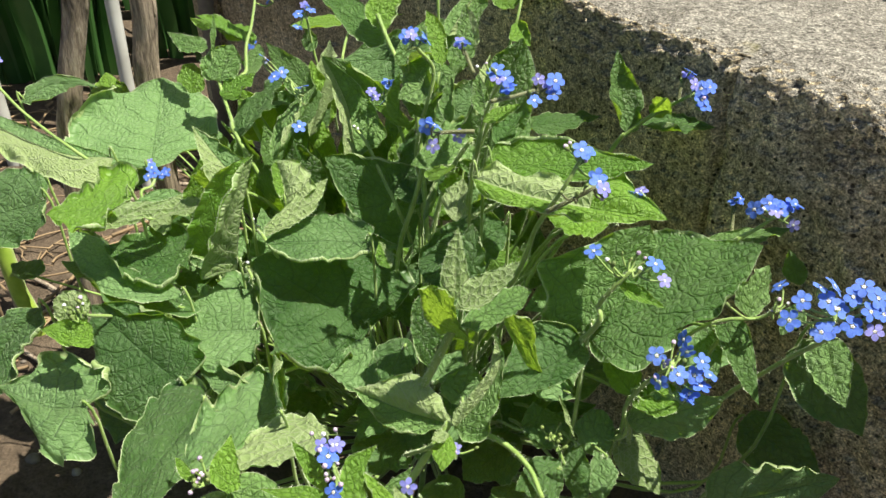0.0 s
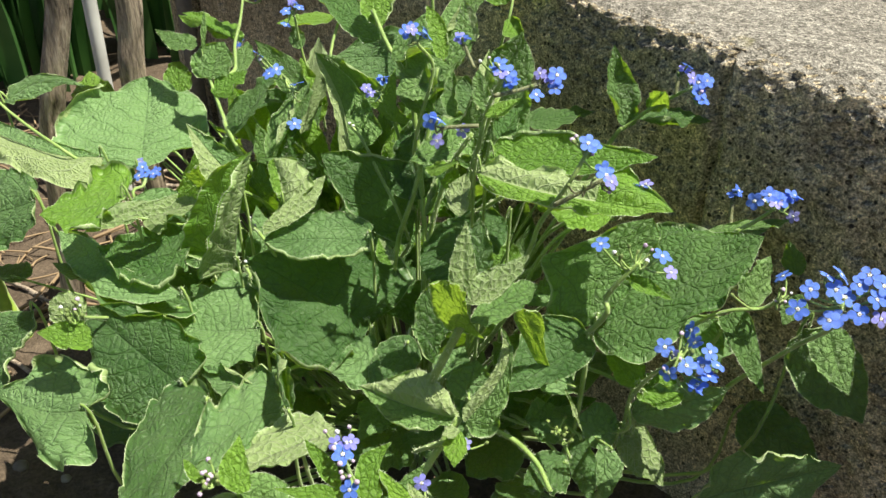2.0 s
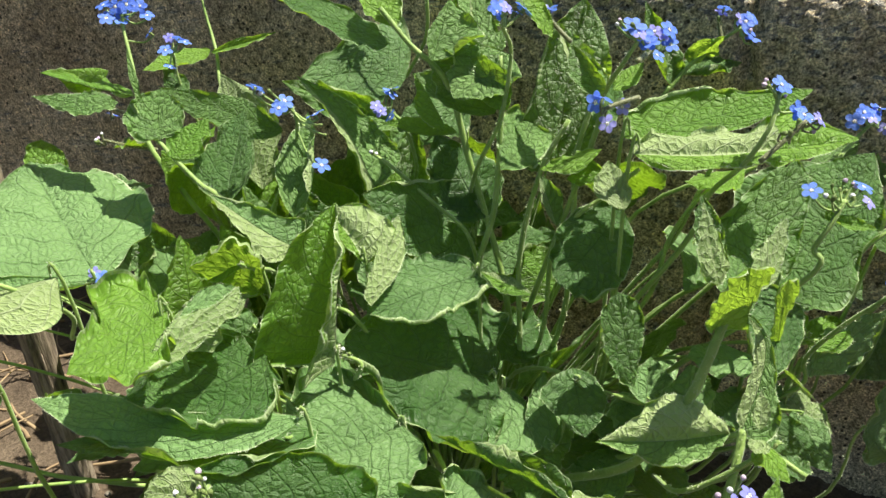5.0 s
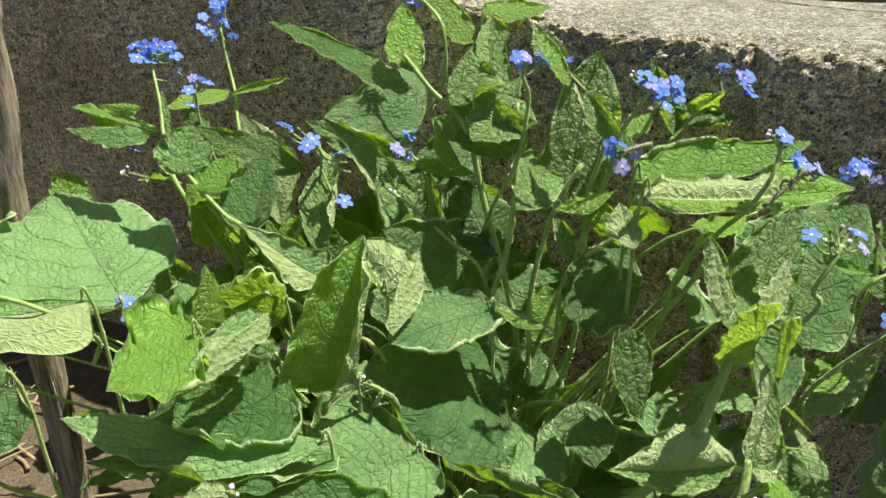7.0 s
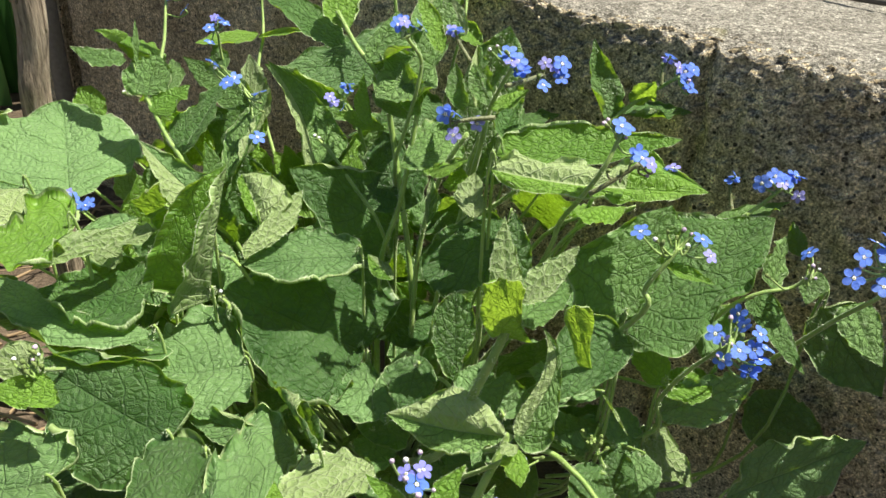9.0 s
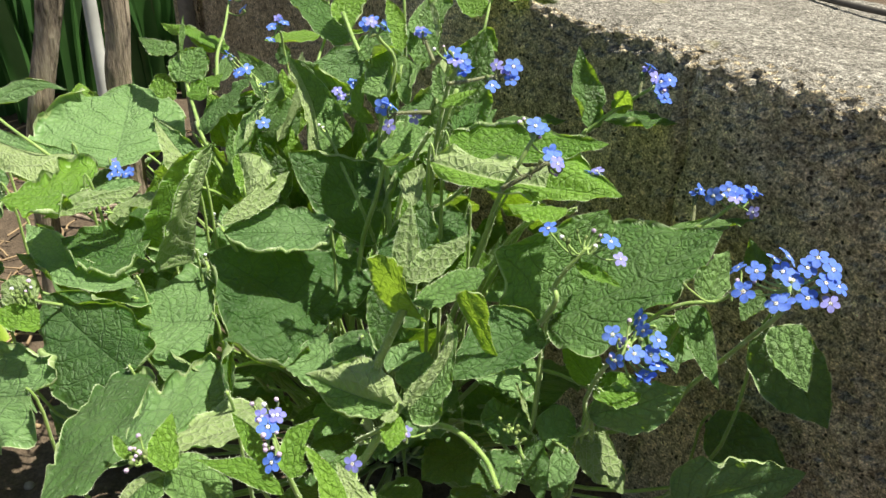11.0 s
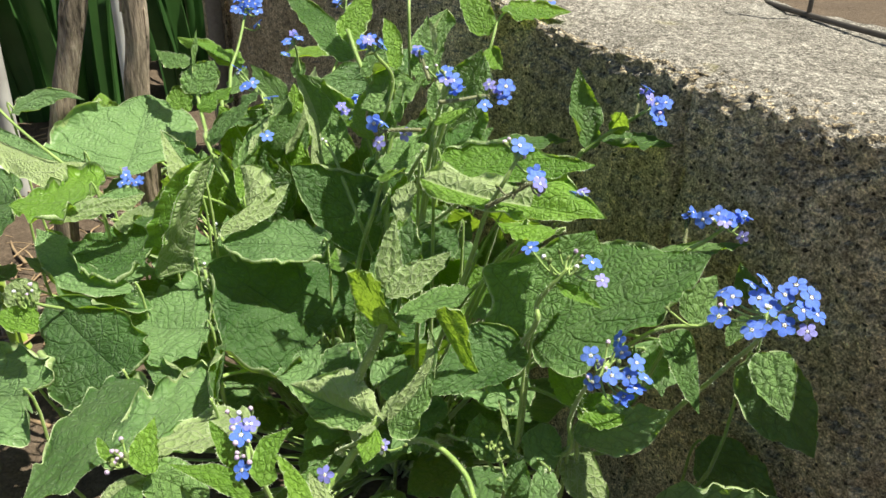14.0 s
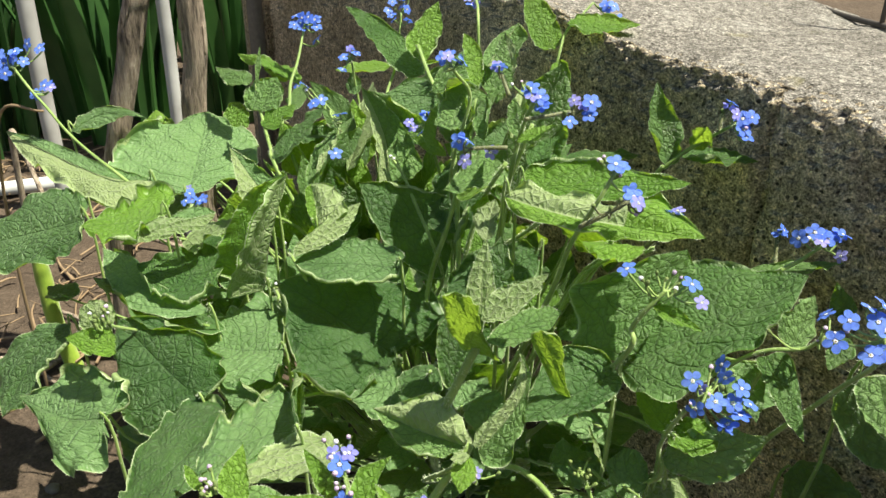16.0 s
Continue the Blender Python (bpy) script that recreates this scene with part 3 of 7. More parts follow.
def blade(rib, left, right, mats=(LEAF_TOP, LEAF_UNDER), under=(False, False), under_to=1.0, roll=(40.0, 40.0), cup=(0.0, 0.0), wave=0.05, stalk=True, name="leaf", steps=46, stalk_r=0.0009):
    """A leaf spanned between its midrib and its two margins, each a smooth line from base to tip.
    cup: hollow (+) or swell (-) of each half; roll: degrees by which the lip of each margin turns up; wave: crinkle of the margin;
    under: which half lies with its pale underside up, and as far as which part of the length."""
    LEAF_COUNT[0] += 1
    seed = LEAF_COUNT[0] * 3.17
    org = PLANT.matrix_basis.translation
    rng = random.Random(LEAF_COUNT[0] * 11)

    def sampled(points):
        fine = bezier(points, 14)
        run = [0.0]
        for a, b in zip(fine, fine[1:]):
            run.append(run[-1] + (b - a).length)
        out, j = [], 0
        for i in range(steps + 1):
            want = run[-1] * i / steps
            while j < len(run) - 2 and run[j + 1] < want:
                j += 1
            out.append(fine[j].lerp(fine[j + 1], (want - run[j]) / max(1e-9, run[j + 1] - run[j])))
        return out
    B, T = Vector(rib[0]), Vector(rib[-1])
    OUTER.append((B, T))
    length = (T - B).length
    spine = sampled(rib)
    edges = [sampled([rib[0], *side, rib[-1]]) for side in (left, right)]
    wide = [max((e - s).length for e, s in zip(edge, spine)) for edge in edges]
    bm = bmesh.new()
    size = bm.loops.layers.uv.new("size")
    shape = bm.loops.layers.uv.new("shape")
    vs = [0.10, 0.2, 0.3, 0.4, 0.5, 0.6, 0.69, 0.77, 0.84, 0.90, 0.95, 1.0]
    lip = [0.25, 0.5, 0.75, 1.0]
    rows, rims, outs = [], ([], []), ([], [])
    for i in range(steps + 1):
        u = i / steps
        m = spine[i]
        fwd = (spine[min(i + 1, steps)] - spine[max(i - 1, 0)]).normalized()
        row, sunk = [], Vector()
        for h in (0, 1):
            e = edges[h][i] - m
            w = e.length
            sd = e / w if w > 1e-6 else fwd.orthogonal()
            nrm = fwd.cross(sd) if h == 0 else sd.cross(fwd)
            nrm = nrm.normalized() if nrm.length > 1e-4 else Vector((0, 0, 1))
            taper = min(1.0, w / wide[h] * 1.8)
            sunk -= nrm * w * 0.0225
            half = []
            for v in vs:
                q = Vector((u * 5 + seed, (h * 2 - 1) * v * 1.5 + seed * 0.3, seed))
                off = -cup[h] * w * 4 * v * (1 - v) - 0.045 * w * math.exp(-(v / 0.12) ** 2)
                off += wide[h] * taper * 1.35 * (wave * v ** 3 * (1.6 * noise.noise(q * 1.3) + 1.0 * noise.noise(q * 2.6)) + wave * 0.8 * v ** 6 * math.sin(u * 31 + seed + 5 * noise.noise(q)))
                off += 0.03 * wide[h] * taper * noise.noise(q * 1.1 + Vector((0, 0, 4))) + 0.012 * wide[h] * taper * noise.noise(q * 3.2)
                off += 0.016 * wide[h] * taper * math.sin((u - 0.30 * v ** 1.3) * 2 * math.pi * 6) * min(1, v * 4) * (1 - v * 0.4)
                out = sd * (wide[h] * taper * (max(0.0, v - 0.8) / 0.2) ** 1.5 * (0.006 * math.sin(u * 95 + seed + 6 * noise.noise(q * 2)) + 0.020 * noise.noise(q * 2.3) + 0.012 * noise.noise(q * 6.0)))
                half.append((m + e * v + nrm * off + out, v, 0.0))
            # the lip of the margin, turned up here more, there less
            lift = noise.noise(Vector((u * 3.1 + seed, h * 7.0, seed * 0.7)))
            turn = radians((roll[h] + 12) * (1 + 0.7 * lift) + 190 * max(0.0, lift - 0.03))
            lw = wide[h] * (0.06 + 0.10 * min(1.0, abs(turn) / 2)) * taper * (1 + 0.5 * noise.noise(Vector((u * 6, seed, h))))
            top = half[-1][0]
            dirn = (top - half[-2][0]).normalized() if w > 1e-6 else sd
            up = (nrm - dirn * nrm.dot(dirn)).normalized()
            p = top
            for f0, f1 in zip([0.0] + lip, lip):
                a = turn * (f0 + f1) / 2
                p = p + (dirn * math.cos(a) + up * math.sin(a)) * lw * (f1 - f0)
                half.append((p, 1.0, turn * f1))
            half.append((p + (dirn * math.cos(turn) + up * math.sin(turn)) * min(0.0006, 0.14 * lw + 0.00005), 1.0, turn))
            rims[h].append(half[-1][0] - org)
            outs[h].append(dirn * math.cos(turn) + up * math.sin(turn))
            row.append(half)
        made = []
        for (p, v, a) in reversed(row[0]):
            made.append((bm.verts.new(p - org), (-v, u), (-v * (edges[0][i] - m).length + seed, u * length), a))
        made.append((bm.verts.new(m + sunk - org), (0.0, u), (seed, u * length), 0.0))
        for (p, v, a) in row[1]:
            made.append((bm.verts.new(p - org), (v, u), (v * (edges[1][i] - m).length + seed, u * length), a))
        rows.append(made)
    n = len(rows[0])
    for i, (a, b) in enumerate(zip(rows, rows[1:])):
        for k in range(n - 1):
            q = (a[k], a[k + 1], b[k + 1], b[k])
            f = bm.faces.new([x[0] for x in q])
            half = 0 if k < n // 2 else 1
            over = sum(x[3] for x in q) / 4 > 1.05
            pale = under[half] and i / steps < under_to
            f.material_index = 2 if k in (0, n - 2) else (1 if pale != over else 0)
            for lp, x in zip(f.loops, q):
                lp[shape].uv = x[1]
                lp[size].uv = x[2]
    bmesh.ops.remove_doubles(bm, verts=bm.verts, dist=2e-6)
    for h in (0, 1):
        margin_hairs(bm, rims[h], outs[h], int(2600 * length), 0.0007, rng, 3)
    ob = part(name, bm, [mats[0], mats[1], LEAF_RIM, HAIR], PLANT)
    if stalk:
        sb = bmesh.new()
        down = (edges[1][steps // 3] - edges[0][steps // 3]).cross(T - B).normalized() * -1
        ax = (spine[2] - spine[0]).normalized()
        g = Vector((-0.01, 0.375, 0)).lerp(Vector((B.x, B.y, 0)), 0.12)
        mid = g.lerp(B, 0.86)
        mid.z = B.z * 0.42
        path = [p - org for p in bezier([g, mid, B + down * 0.0022 - ax * 0.001, B + down * 0.0022 + ax * 0.003], 6)]
        tube(sb, path, stalk_r * 1.35, stalk_r * 0.4, 8)
        hairs(sb, path, stalk_r, 80, 0.0012, rng)
        part("leaf_stalk", sb, [STEM, HAIR], ob)
    return ob


YOUNG = (LEAF_YOUNG, LEAF_UNDER)
CRISP = (LEAF_CRISP, LEAF_UNDER)
PALE = (LEAF_UNDER, LEAF_UNDER)
# the large outer leaves: midrib, left and right margin, base to tip
blade([(-0.1533, 0.3785, 0.1794), (-0.1578, 0.4111, 0.1906), (-0.1631, 0.4495, 0.2039)], [(-0.1876, 0.3795, 0.1847), (-0.1947, 0.3903, 0.1892), (-0.1941, 0.4134, 0.1966), (-0.1797, 0.4324, 0.2007)], [(-0.1313, 0.4030, 0.1842), (-0.1287, 0.4161, 0.1881), (-0.1346, 0.4330, 0.1945), (-0.1498, 0.4427, 0.1998)], cup=(-0.05, -0.04), wave=0.05)
blade([(-0.1659, 0.3684, 0.1910), (-0.2012, 0.3788, 0.1907), (-0.2713, 0.4188, 0.1989)], [(-0.1732, 0.3501, 0.1844), (-0.1995, 0.3611, 0.1870), (-0.2402, 0.3892, 0.1918)], [(-0.1757, 0.3731, 0.1917), (-0.2060, 0.3871, 0.1938), (-0.2378, 0.4049, 0.1974)], under=(True, False), cup=(-0.12, 0.08), wave=0.05)
blade([(-0.1396, 0.3197, 0.1951), (-0.1545, 0.3101, 0.1953), (-0.1712, 0.3020, 0.1958)], [(-0.1434, 0.3025, 0.1940), (-0.1521, 0.2919, 0.1937), (-0.1637, 0.2971, 0.1949)], [(-0.1442, 0.3370, 0.1968), (-0.1587, 0.3383, 0.1978), (-0.1583, 0.3252, 0.1968), (-0.1649, 0.3157, 0.1965)], mats=YOUNG, roll=(20, 60), cup=(0.06, 0.04), wave=0.07)
blade([(-0.1523, 0.2970, 0.1898), (-0.1378, 0.3068, 0.1931), (-0.1168, 0.3192, 0.1966)], [(-0.1454, 0.3061, 0.1947), (-0.1371, 0.3115, 0.1965), (-0.1273, 0.3139, 0.1956)], [(-0.1416, 0.3011, 0.1898), (-0.1301, 0.3076, 0.1915), (-0.1205, 0.3126, 0.1926)], under=(True, True), cup=(-0.18, -0.12), wave=0.08, stalk=False, name="stem_leaf")
blade([(-0.1382, 0.3141, 0.1946), (-0.1294, 0.3179, 0.1957), (-0.1174, 0.3213, 0.1955)], [(-0.1307, 0.3196, 0.1976), (-0.1228, 0.3218, 0.1975)], [(-0.1338, 0.3153, 0.1945), (-0.1255, 0.3168, 0.1936)], cup=(0.1, 0.1), stalk=False, name="stem_leaf")
# folded blade: the brighter YOUNG colour stands in for its backlit glow
blade([(-0.0933, 0.3046, 0.1656), (-0.0907, 0.3053, 0.1849), (-0.0872, 0.3092, 0.1993), (-0.0819, 0.3171, 0.2175)], [(-0.1077, 0.3112, 0.1689), (-0.1152, 0.3138, 0.1715), (-0.1108, 0.3133, 0.1853), (-0.1043, 0.3137, 0.1980), (-0.0957, 0.3153, 0.2094)], [(-0.1066, 0.2991, 0.1653), (-0.1026, 0.2955, 0.1774), (-0.0946, 0.2946, 0.1943), (-0.0887, 0.2990, 0.2063), (-0.0844, 0.3095, 0.2156)], mats=YOUNG, under=(False, True), cup=(0.03, -0.1), roll=(20, 0), wave=0.03)
blade([(-0.0910, 0.3278, 0.1963), (-0.1026, 0.3349, 0.2059), (-0.1160, 0.3448, 0.2189)], [(-0.1040, 0.3253, 0.1990), (-0.1097, 0.3326, 0.2084)], [(-0.0883, 0.3344, 0.2042), (-0.0952, 0.3364, 0.2071), (-0.1055, 0.3411, 0.2136)], under=(True, False), roll=(0, 70), cup=(-0.06, 0.05), wave=0.04)
blade([(-0.0786, 0.3041, 0.1831), (-0.0681, 0.3138, 0.1883), (-0.0529, 0.3313, 0.1987)], [(-0.0780, 0.3086, 0.1866), (-0.0717, 0.3155, 0.1906), (-0.0633, 0.3239, 0.1953)], [(-0.0716, 0.3081, 0.1846), (-0.0645, 0.3131, 0.1868), (-0.0572, 0.3200, 0.1906)], under=(True, True), cup=(-0.12, -0.12), wave=0.06, stalk=False, name="stem_leaf")
blade([(-0.0328, 0.3096, 0.1767), (-0.0539, 0.3095, 0.1783), (-0.0795, 0.3061, 0.1793)], [(-0.0341, 0.3025, 0.1747), (-0.0487, 0.2983, 0.1747), (-0.0619, 0.2960, 0.1750), (-0.0733, 0.3000, 0.1771)], [(-0.0335, 0.3178, 0.1791), (-0.0467, 0.3231, 0.1817), (-0.0618, 0.3218, 0.1825), (-0.0726, 0.3147, 0.1813)], roll=(130, 30), cup=(0.12, 0.03), wave=0.06)
blade([(-0.0719, 0.3209, 0.1887), (-0.0736, 0.3290, 0.1965), (-0.0771, 0.3373, 0.2046)], [(-0.0766, 0.3268, 0.1949), (-0.0788, 0.3342, 0.2020)], [(-0.0646, 0.3213, 0.1922), (-0.0595, 0.3257, 0.1971), (-0.0670, 0.3341, 0.2044)], mats=YOUNG, under=(False, True), cup=(0.05, -0.2))
blade([(-0.0122, 0.3451, 0.1675), (-0.0340, 0.3493, 0.1833), (-0.0573, 0.3532, 0.1991)], [(-0.0173, 0.3392, 0.1584), (-0.0295, 0.3393, 0.1630), (-0.0413, 0.3423, 0.1729), (-0.0513, 0.3480, 0.1871)], [(-0.0098, 0.3543, 0.1838), (-0.0200, 0.3568, 0.1921), (-0.0334, 0.3565, 0.1964), (-0.0467, 0.3552, 0.1990)], cup=(0.05, 0.03), wave=0.03)
blade([(-0.0339, 0.2969, 0.1385), (-0.0595, 0.3043, 0.1524), (-0.0881, 0.3113, 0.1672)], [(-0.0401, 0.2865, 0.1348), (-0.0460, 0.2794, 0.1330), (-0.0544, 0.2742, 0.1332), (-0.0645, 0.2742, 0.1370), (-0.0720, 0.2770, 0.1414), (-0.0771, 0.2883, 0.1499), (-0.0841, 0.2995, 0.1589)], [(-0.0227, 0.3105, 0.1420), (-0.0173, 0.3229, 0.1471), (-0.0299, 0.3287, 0.1552), (-0.0560, 0.3248, 0.1628), (-0.0758, 0.3188, 0.1669)], cup=(-0.05, -0.03), wave=0.05)
blade([(-0.0807, 0.2820, 0.1495), (-0.1005, 0.2826, 0.1487), (-0.1199, 0.2866, 0.1485)], [(-0.0804, 0.2691, 0.1470), (-0.0898, 0.2634, 0.1455), (-0.0969, 0.2593, 0.1444), (-0.1066, 0.2675, 0.1455)], [(-0.0850, 0.3004, 0.1528), (-0.0933, 0.3139, 0.1549), (-0.1047, 0.3130, 0.1543), (-0.1141, 0.2996, 0.1513)], roll=(20, 20), cup=(-0.04, -0.03), wave=0.04)
blade([(-0.1088, 0.2546, 0.1406), (-0.1293, 0.2685, 0.1477), (-0.1551, 0.2878, 0.1582)], [(-0.1197, 0.2480, 0.1320), (-0.1302, 0.2488, 0.1299), (-0.1419, 0.2559, 0.1332), (-0.1521, 0.2728, 0.1455)], [(-0.1038, 0.2578, 0.1447), (-0.1021, 0.2640, 0.1507), (-0.1091, 0.2699, 0.1542), (-0.1166, 0.2761, 0.1577), (-0.1353, 0.2844, 0.1602)], roll=(10, 75), cup=(-0.06, -0.04), wave=0.05)
blade([(-0.1469, 0.2471, 0.1360), (-0.1669, 0.2509, 0.1330), (-0.1931, 0.2644, 0.1316)], [(-0.1436, 0.2404, 0.1347), (-0.1376, 0.2320, 0.1335), (-0.1465, 0.2246, 0.1296), (-0.1600, 0.2299, 0.1284), (-0.1766, 0.2501, 0.1308)], [(-0.1394, 0.2564, 0.1402), (-0.1467, 0.2654, 0.1413), (-0.1701, 0.2749, 0.1393), (-0.1794, 0.2665, 0.1350)], roll=(15, 110), cup=(-0.1, -0.05), wave=0.09)
blade([(-0.0953, 0.2434, 0.1422), (-0.1044, 0.2129, 0.1437), (-0.1116, 0.1767, 0.1457)], [(-0.0907, 0.2343, 0.1433), (-0.0904, 0.2147, 0.1447), (-0.0949, 0.2005, 0.1454), (-0.1001, 0.1858, 0.1460)], [(-0.0995, 0.2513, 0.1413), (-0.1125, 0.2544, 0.1400), (-0.1178, 0.2425, 0.1404), (-0.1190, 0.2208, 0.1419), (-0.1149, 0.1945, 0.1441)], roll=(25, 25), cup=(-0.06, -0.06), wave=0.04)
blade([(-0.0643, 0.2368, 0.1428), (-0.0778, 0.2302, 0.1443), (-0.0931, 0.2046, 0.1448)], [(-0.0674, 0.2301, 0.1427), (-0.0764, 0.2175, 0.1432), (-0.0840, 0.2075, 0.1436)], [(-0.0672, 0.2453, 0.1438), (-0.0737, 0.2565, 0.1456), (-0.0805, 0.2540, 0.1464), (-0.0841, 0.2440, 0.1463), (-0.0921, 0.2319, 0.1466), (-0.0949, 0.2168, 0.1459)], roll=(20, 95), cup=(-0.06, -0.04), wave=0.08)
blade([(-0.0422, 0.2175, 0.1502), (-0.0588, 0.2108, 0.1496), (-0.0753, 0.2001, 0.1495)], [(-0.0447, 0.2100, 0.1507), (-0.0524, 0.2046, 0.1507), (-0.0619, 0.2013, 0.1503)], [(-0.0464, 0.2239, 0.1493), (-0.0560, 0.2271, 0.1483), (-0.0681, 0.2214, 0.1480), (-0.0748, 0.2101, 0.1486)], under=(True, True), cup=(-0.06, -0.08), wave=0.05, stalk=False, name="stem_leaf")
blade([(0.0583, 0.2562, 0.1666), (0.0924, 0.2606, 0.1838), (0.1255, 0.2676, 0.2015)], [(0.0721, 0.2831, 0.1825), (0.0817, 0.2902, 0.1895), (0.0945, 0.2863, 0.1940), (0.1099, 0.2770, 0.1977)], [(0.0599, 0.2487, 0.1646), (0.0700, 0.2381, 0.1655), (0.0807, 0.2374, 0.1701), (0.0915, 0.2450, 0.1778), (0.1036, 0.2475, 0.1843), (0.1141, 0.2551, 0.1918)], cup=(-0.04, -0.05), roll=(10, 30), wave=0.03, mats=CRISP)
blade([(0.0569, 0.2507, 0.1714), (0.0607, 0.2622, 0.1884), (0.0804, 0.2695, 0.2096)], [(0.0408, 0.2575, 0.1703), (0.0443, 0.2625, 0.1788), (0.0413, 0.2719, 0.1890), (0.0505, 0.2716, 0.1941), (0.0612, 0.2712, 0.2002), (0.0698, 0.2713, 0.2055)], [(0.0656, 0.2530, 0.1797), (0.0757, 0.2592, 0.1937), (0.0811, 0.2642, 0.2033)], cup=(-0.04, 0.06), roll=(15, 30), wave=0.05, mats=CRISP)
blade([(0.0114, 0.2819, 0.2237), (0.0341, 0.2674, 0.2231), (0.0553, 0.2574, 0.2238), (0.0800, 0.2467, 0.2249)], [(0.0170, 0.2848, 0.2260), (0.0266, 0.2824, 0.2271), (0.0376, 0.2762, 0.2271), (0.0532, 0.2677, 0.2272), (0.0659, 0.2681, 0.2300)], [(0.0157, 0.2736, 0.2215), (0.0273, 0.2643, 0.2204), (0.0428, 0.2567, 0.2209), (0.0599, 0.2501, 0.2220)], under=(True, False), cup=(-0.22, -0.1), roll=(60, 20), wave=0.09, mats=YOUNG, under_to=0.62)
blade([(0.0169, 0.2930, 0.2245), (0.0467, 0.2791, 0.2306), (0.0776, 0.2659, 0.2374)], [(0.0221, 0.2985, 0.2287), (0.0300, 0.2986, 0.2319), (0.0428, 0.2945, 0.2352), (0.0596, 0.2799, 0.2359), (0.0687, 0.2737, 0.2371)], [(0.0217, 0.2865, 0.2238), (0.0337, 0.2780, 0.2251), (0.0515, 0.2704, 0.2290), (0.0662, 0.2667, 0.2333)], mats=YOUNG, roll=(130, 0), cup=(0.06, 0.03), wave=0.08)
blade([(0.0085, 0.2397, 0.1982), (0.0108, 0.2447, 0.2100), (0.0106, 0.2501, 0.2218)], [(0.0063, 0.2437, 0.2060), (0.0062, 0.2476, 0.2143)], [(0.0138, 0.2408, 0.2027), (0.0150, 0.2432, 0.2083), (0.0138, 0.2468, 0.2157)], cup=(0.06, 0.08), roll=(0, 40), stalk=False, name="stem_leaf")
blade([(0.0043, 0.2334, 0.1997), (0.0045, 0.2387, 0.2105), (0.0053, 0.2448, 0.2232)], [(0.0001, 0.2353, 0.2028), (-0.0003, 0.2378, 0.2078), (0.0024, 0.2419, 0.2168)], [(0.0086, 0.2349, 0.2033), (0.0091, 0.2366, 0.2069), (0.0071, 0.2411, 0.2159)], under=(True, True), cup=(-0.15, -0.15), mats=CRISP, stalk=False, name="stem_leaf")
blade([(0.0043, 0.2212, 0.2049), (0.0148, 0.2253, 0.2103), (0.0262, 0.2308, 0.2178)], [(0.0072, 0.2254, 0.2107), (0.0122, 0.2278, 0.2139), (0.0196, 0.2295, 0.2160)], [(0.0087, 0.2212, 0.2047), (0.0156, 0.2225, 0.2064), (0.0221, 0.2266, 0.2119)], under=(True, True), cup=(-0.12, 0.1), mats=CRISP, stalk=False, name="stem_leaf")
blade([(0.0060, 0.2288, 0.1914), (0.0185, 0.2390, 0.1917), (0.0340, 0.2506, 0.1919)], [(0.0111, 0.2377, 0.1925), (0.0184, 0.2458, 0.1932), (0.0271, 0.2510, 0.1930)], [(0.0120, 0.2278, 0.1903), (0.0197, 0.2321, 0.1901), (0.0283, 0.2408, 0.1906)], cup=(-0.05, 0.06), roll=(20, 40), mats=CRISP, stalk=False, name="stem_leaf")
blade([(-0.0017, 0.2192, 0.2154), (0.0010, 0.2200, 0.2037), (0.0117, 0.2259, 0.1855)], [(0.0023, 0.2149, 0.2159), (0.0043, 0.2204, 0.2032), (0.0068, 0.2241, 0.1935)], [(-0.0065, 0.2188, 0.2159), (-0.0067, 0.2220, 0.2096), (-0.0040, 0.2287, 0.1938), (0.0011, 0.2295, 0.1876)], mats=YOUNG, cup=(0.03, 0.03), wave=0.04, stalk=False, name="stem_leaf")
blade([(-0.0059, 0.2533, 0.1516), (-0.0049, 0.2601, 0.1659), (-0.0038, 0.2677, 0.1821)], [(-0.0093, 0.2561, 0.1548), (-0.0127, 0.2626, 0.1658), (-0.0117, 0.2660, 0.1732), (-0.0077, 0.2674, 0.1789)], [(-0.0017, 0.2570, 0.1618), (0.0019, 0.2598, 0.1700), (0.0011, 0.2641, 0.1780)], cup=(0.04, -0.05), mats=CRISP, stalk=False, name="stem_leaf")
blade([(0.0031, 0.2194, 0.1529), (-0.0147, 0.2264, 0.1531), (-0.0351, 0.2368, 0.1549)], [(-0.0037, 0.2185, 0.1508), (-0.0151, 0.2192, 0.1487), (-0.0233, 0.2236, 0.1495), (-0.0301, 0.2314, 0.1527)], [(0.0011, 0.2211, 0.1570), (-0.0051, 0.2274, 0.1628), (-0.0121, 0.2329, 0.1645), (-0.0217, 0.2344, 0.1599)], under=(False, True), cup=(0.12, -0.25), roll=(60, 0), wave=0.05, mats=CRISP, stalk=False, name="stem_leaf")
blade([(0.0021, 0.2242, 0.1499), (-0.0155, 0.2327, 0.1510), (-0.0338, 0.2400, 0.1513)], [(-0.0021, 0.2250, 0.1495), (-0.0137, 0.2273, 0.1482), (-0.0242, 0.2325, 0.1489)], [(-0.0047, 0.2324, 0.1533), (-0.0174, 0.2374, 0.1535)], cup=(0.1, 0.1), mats=YOUNG, stalk=False, name="stem_leaf")
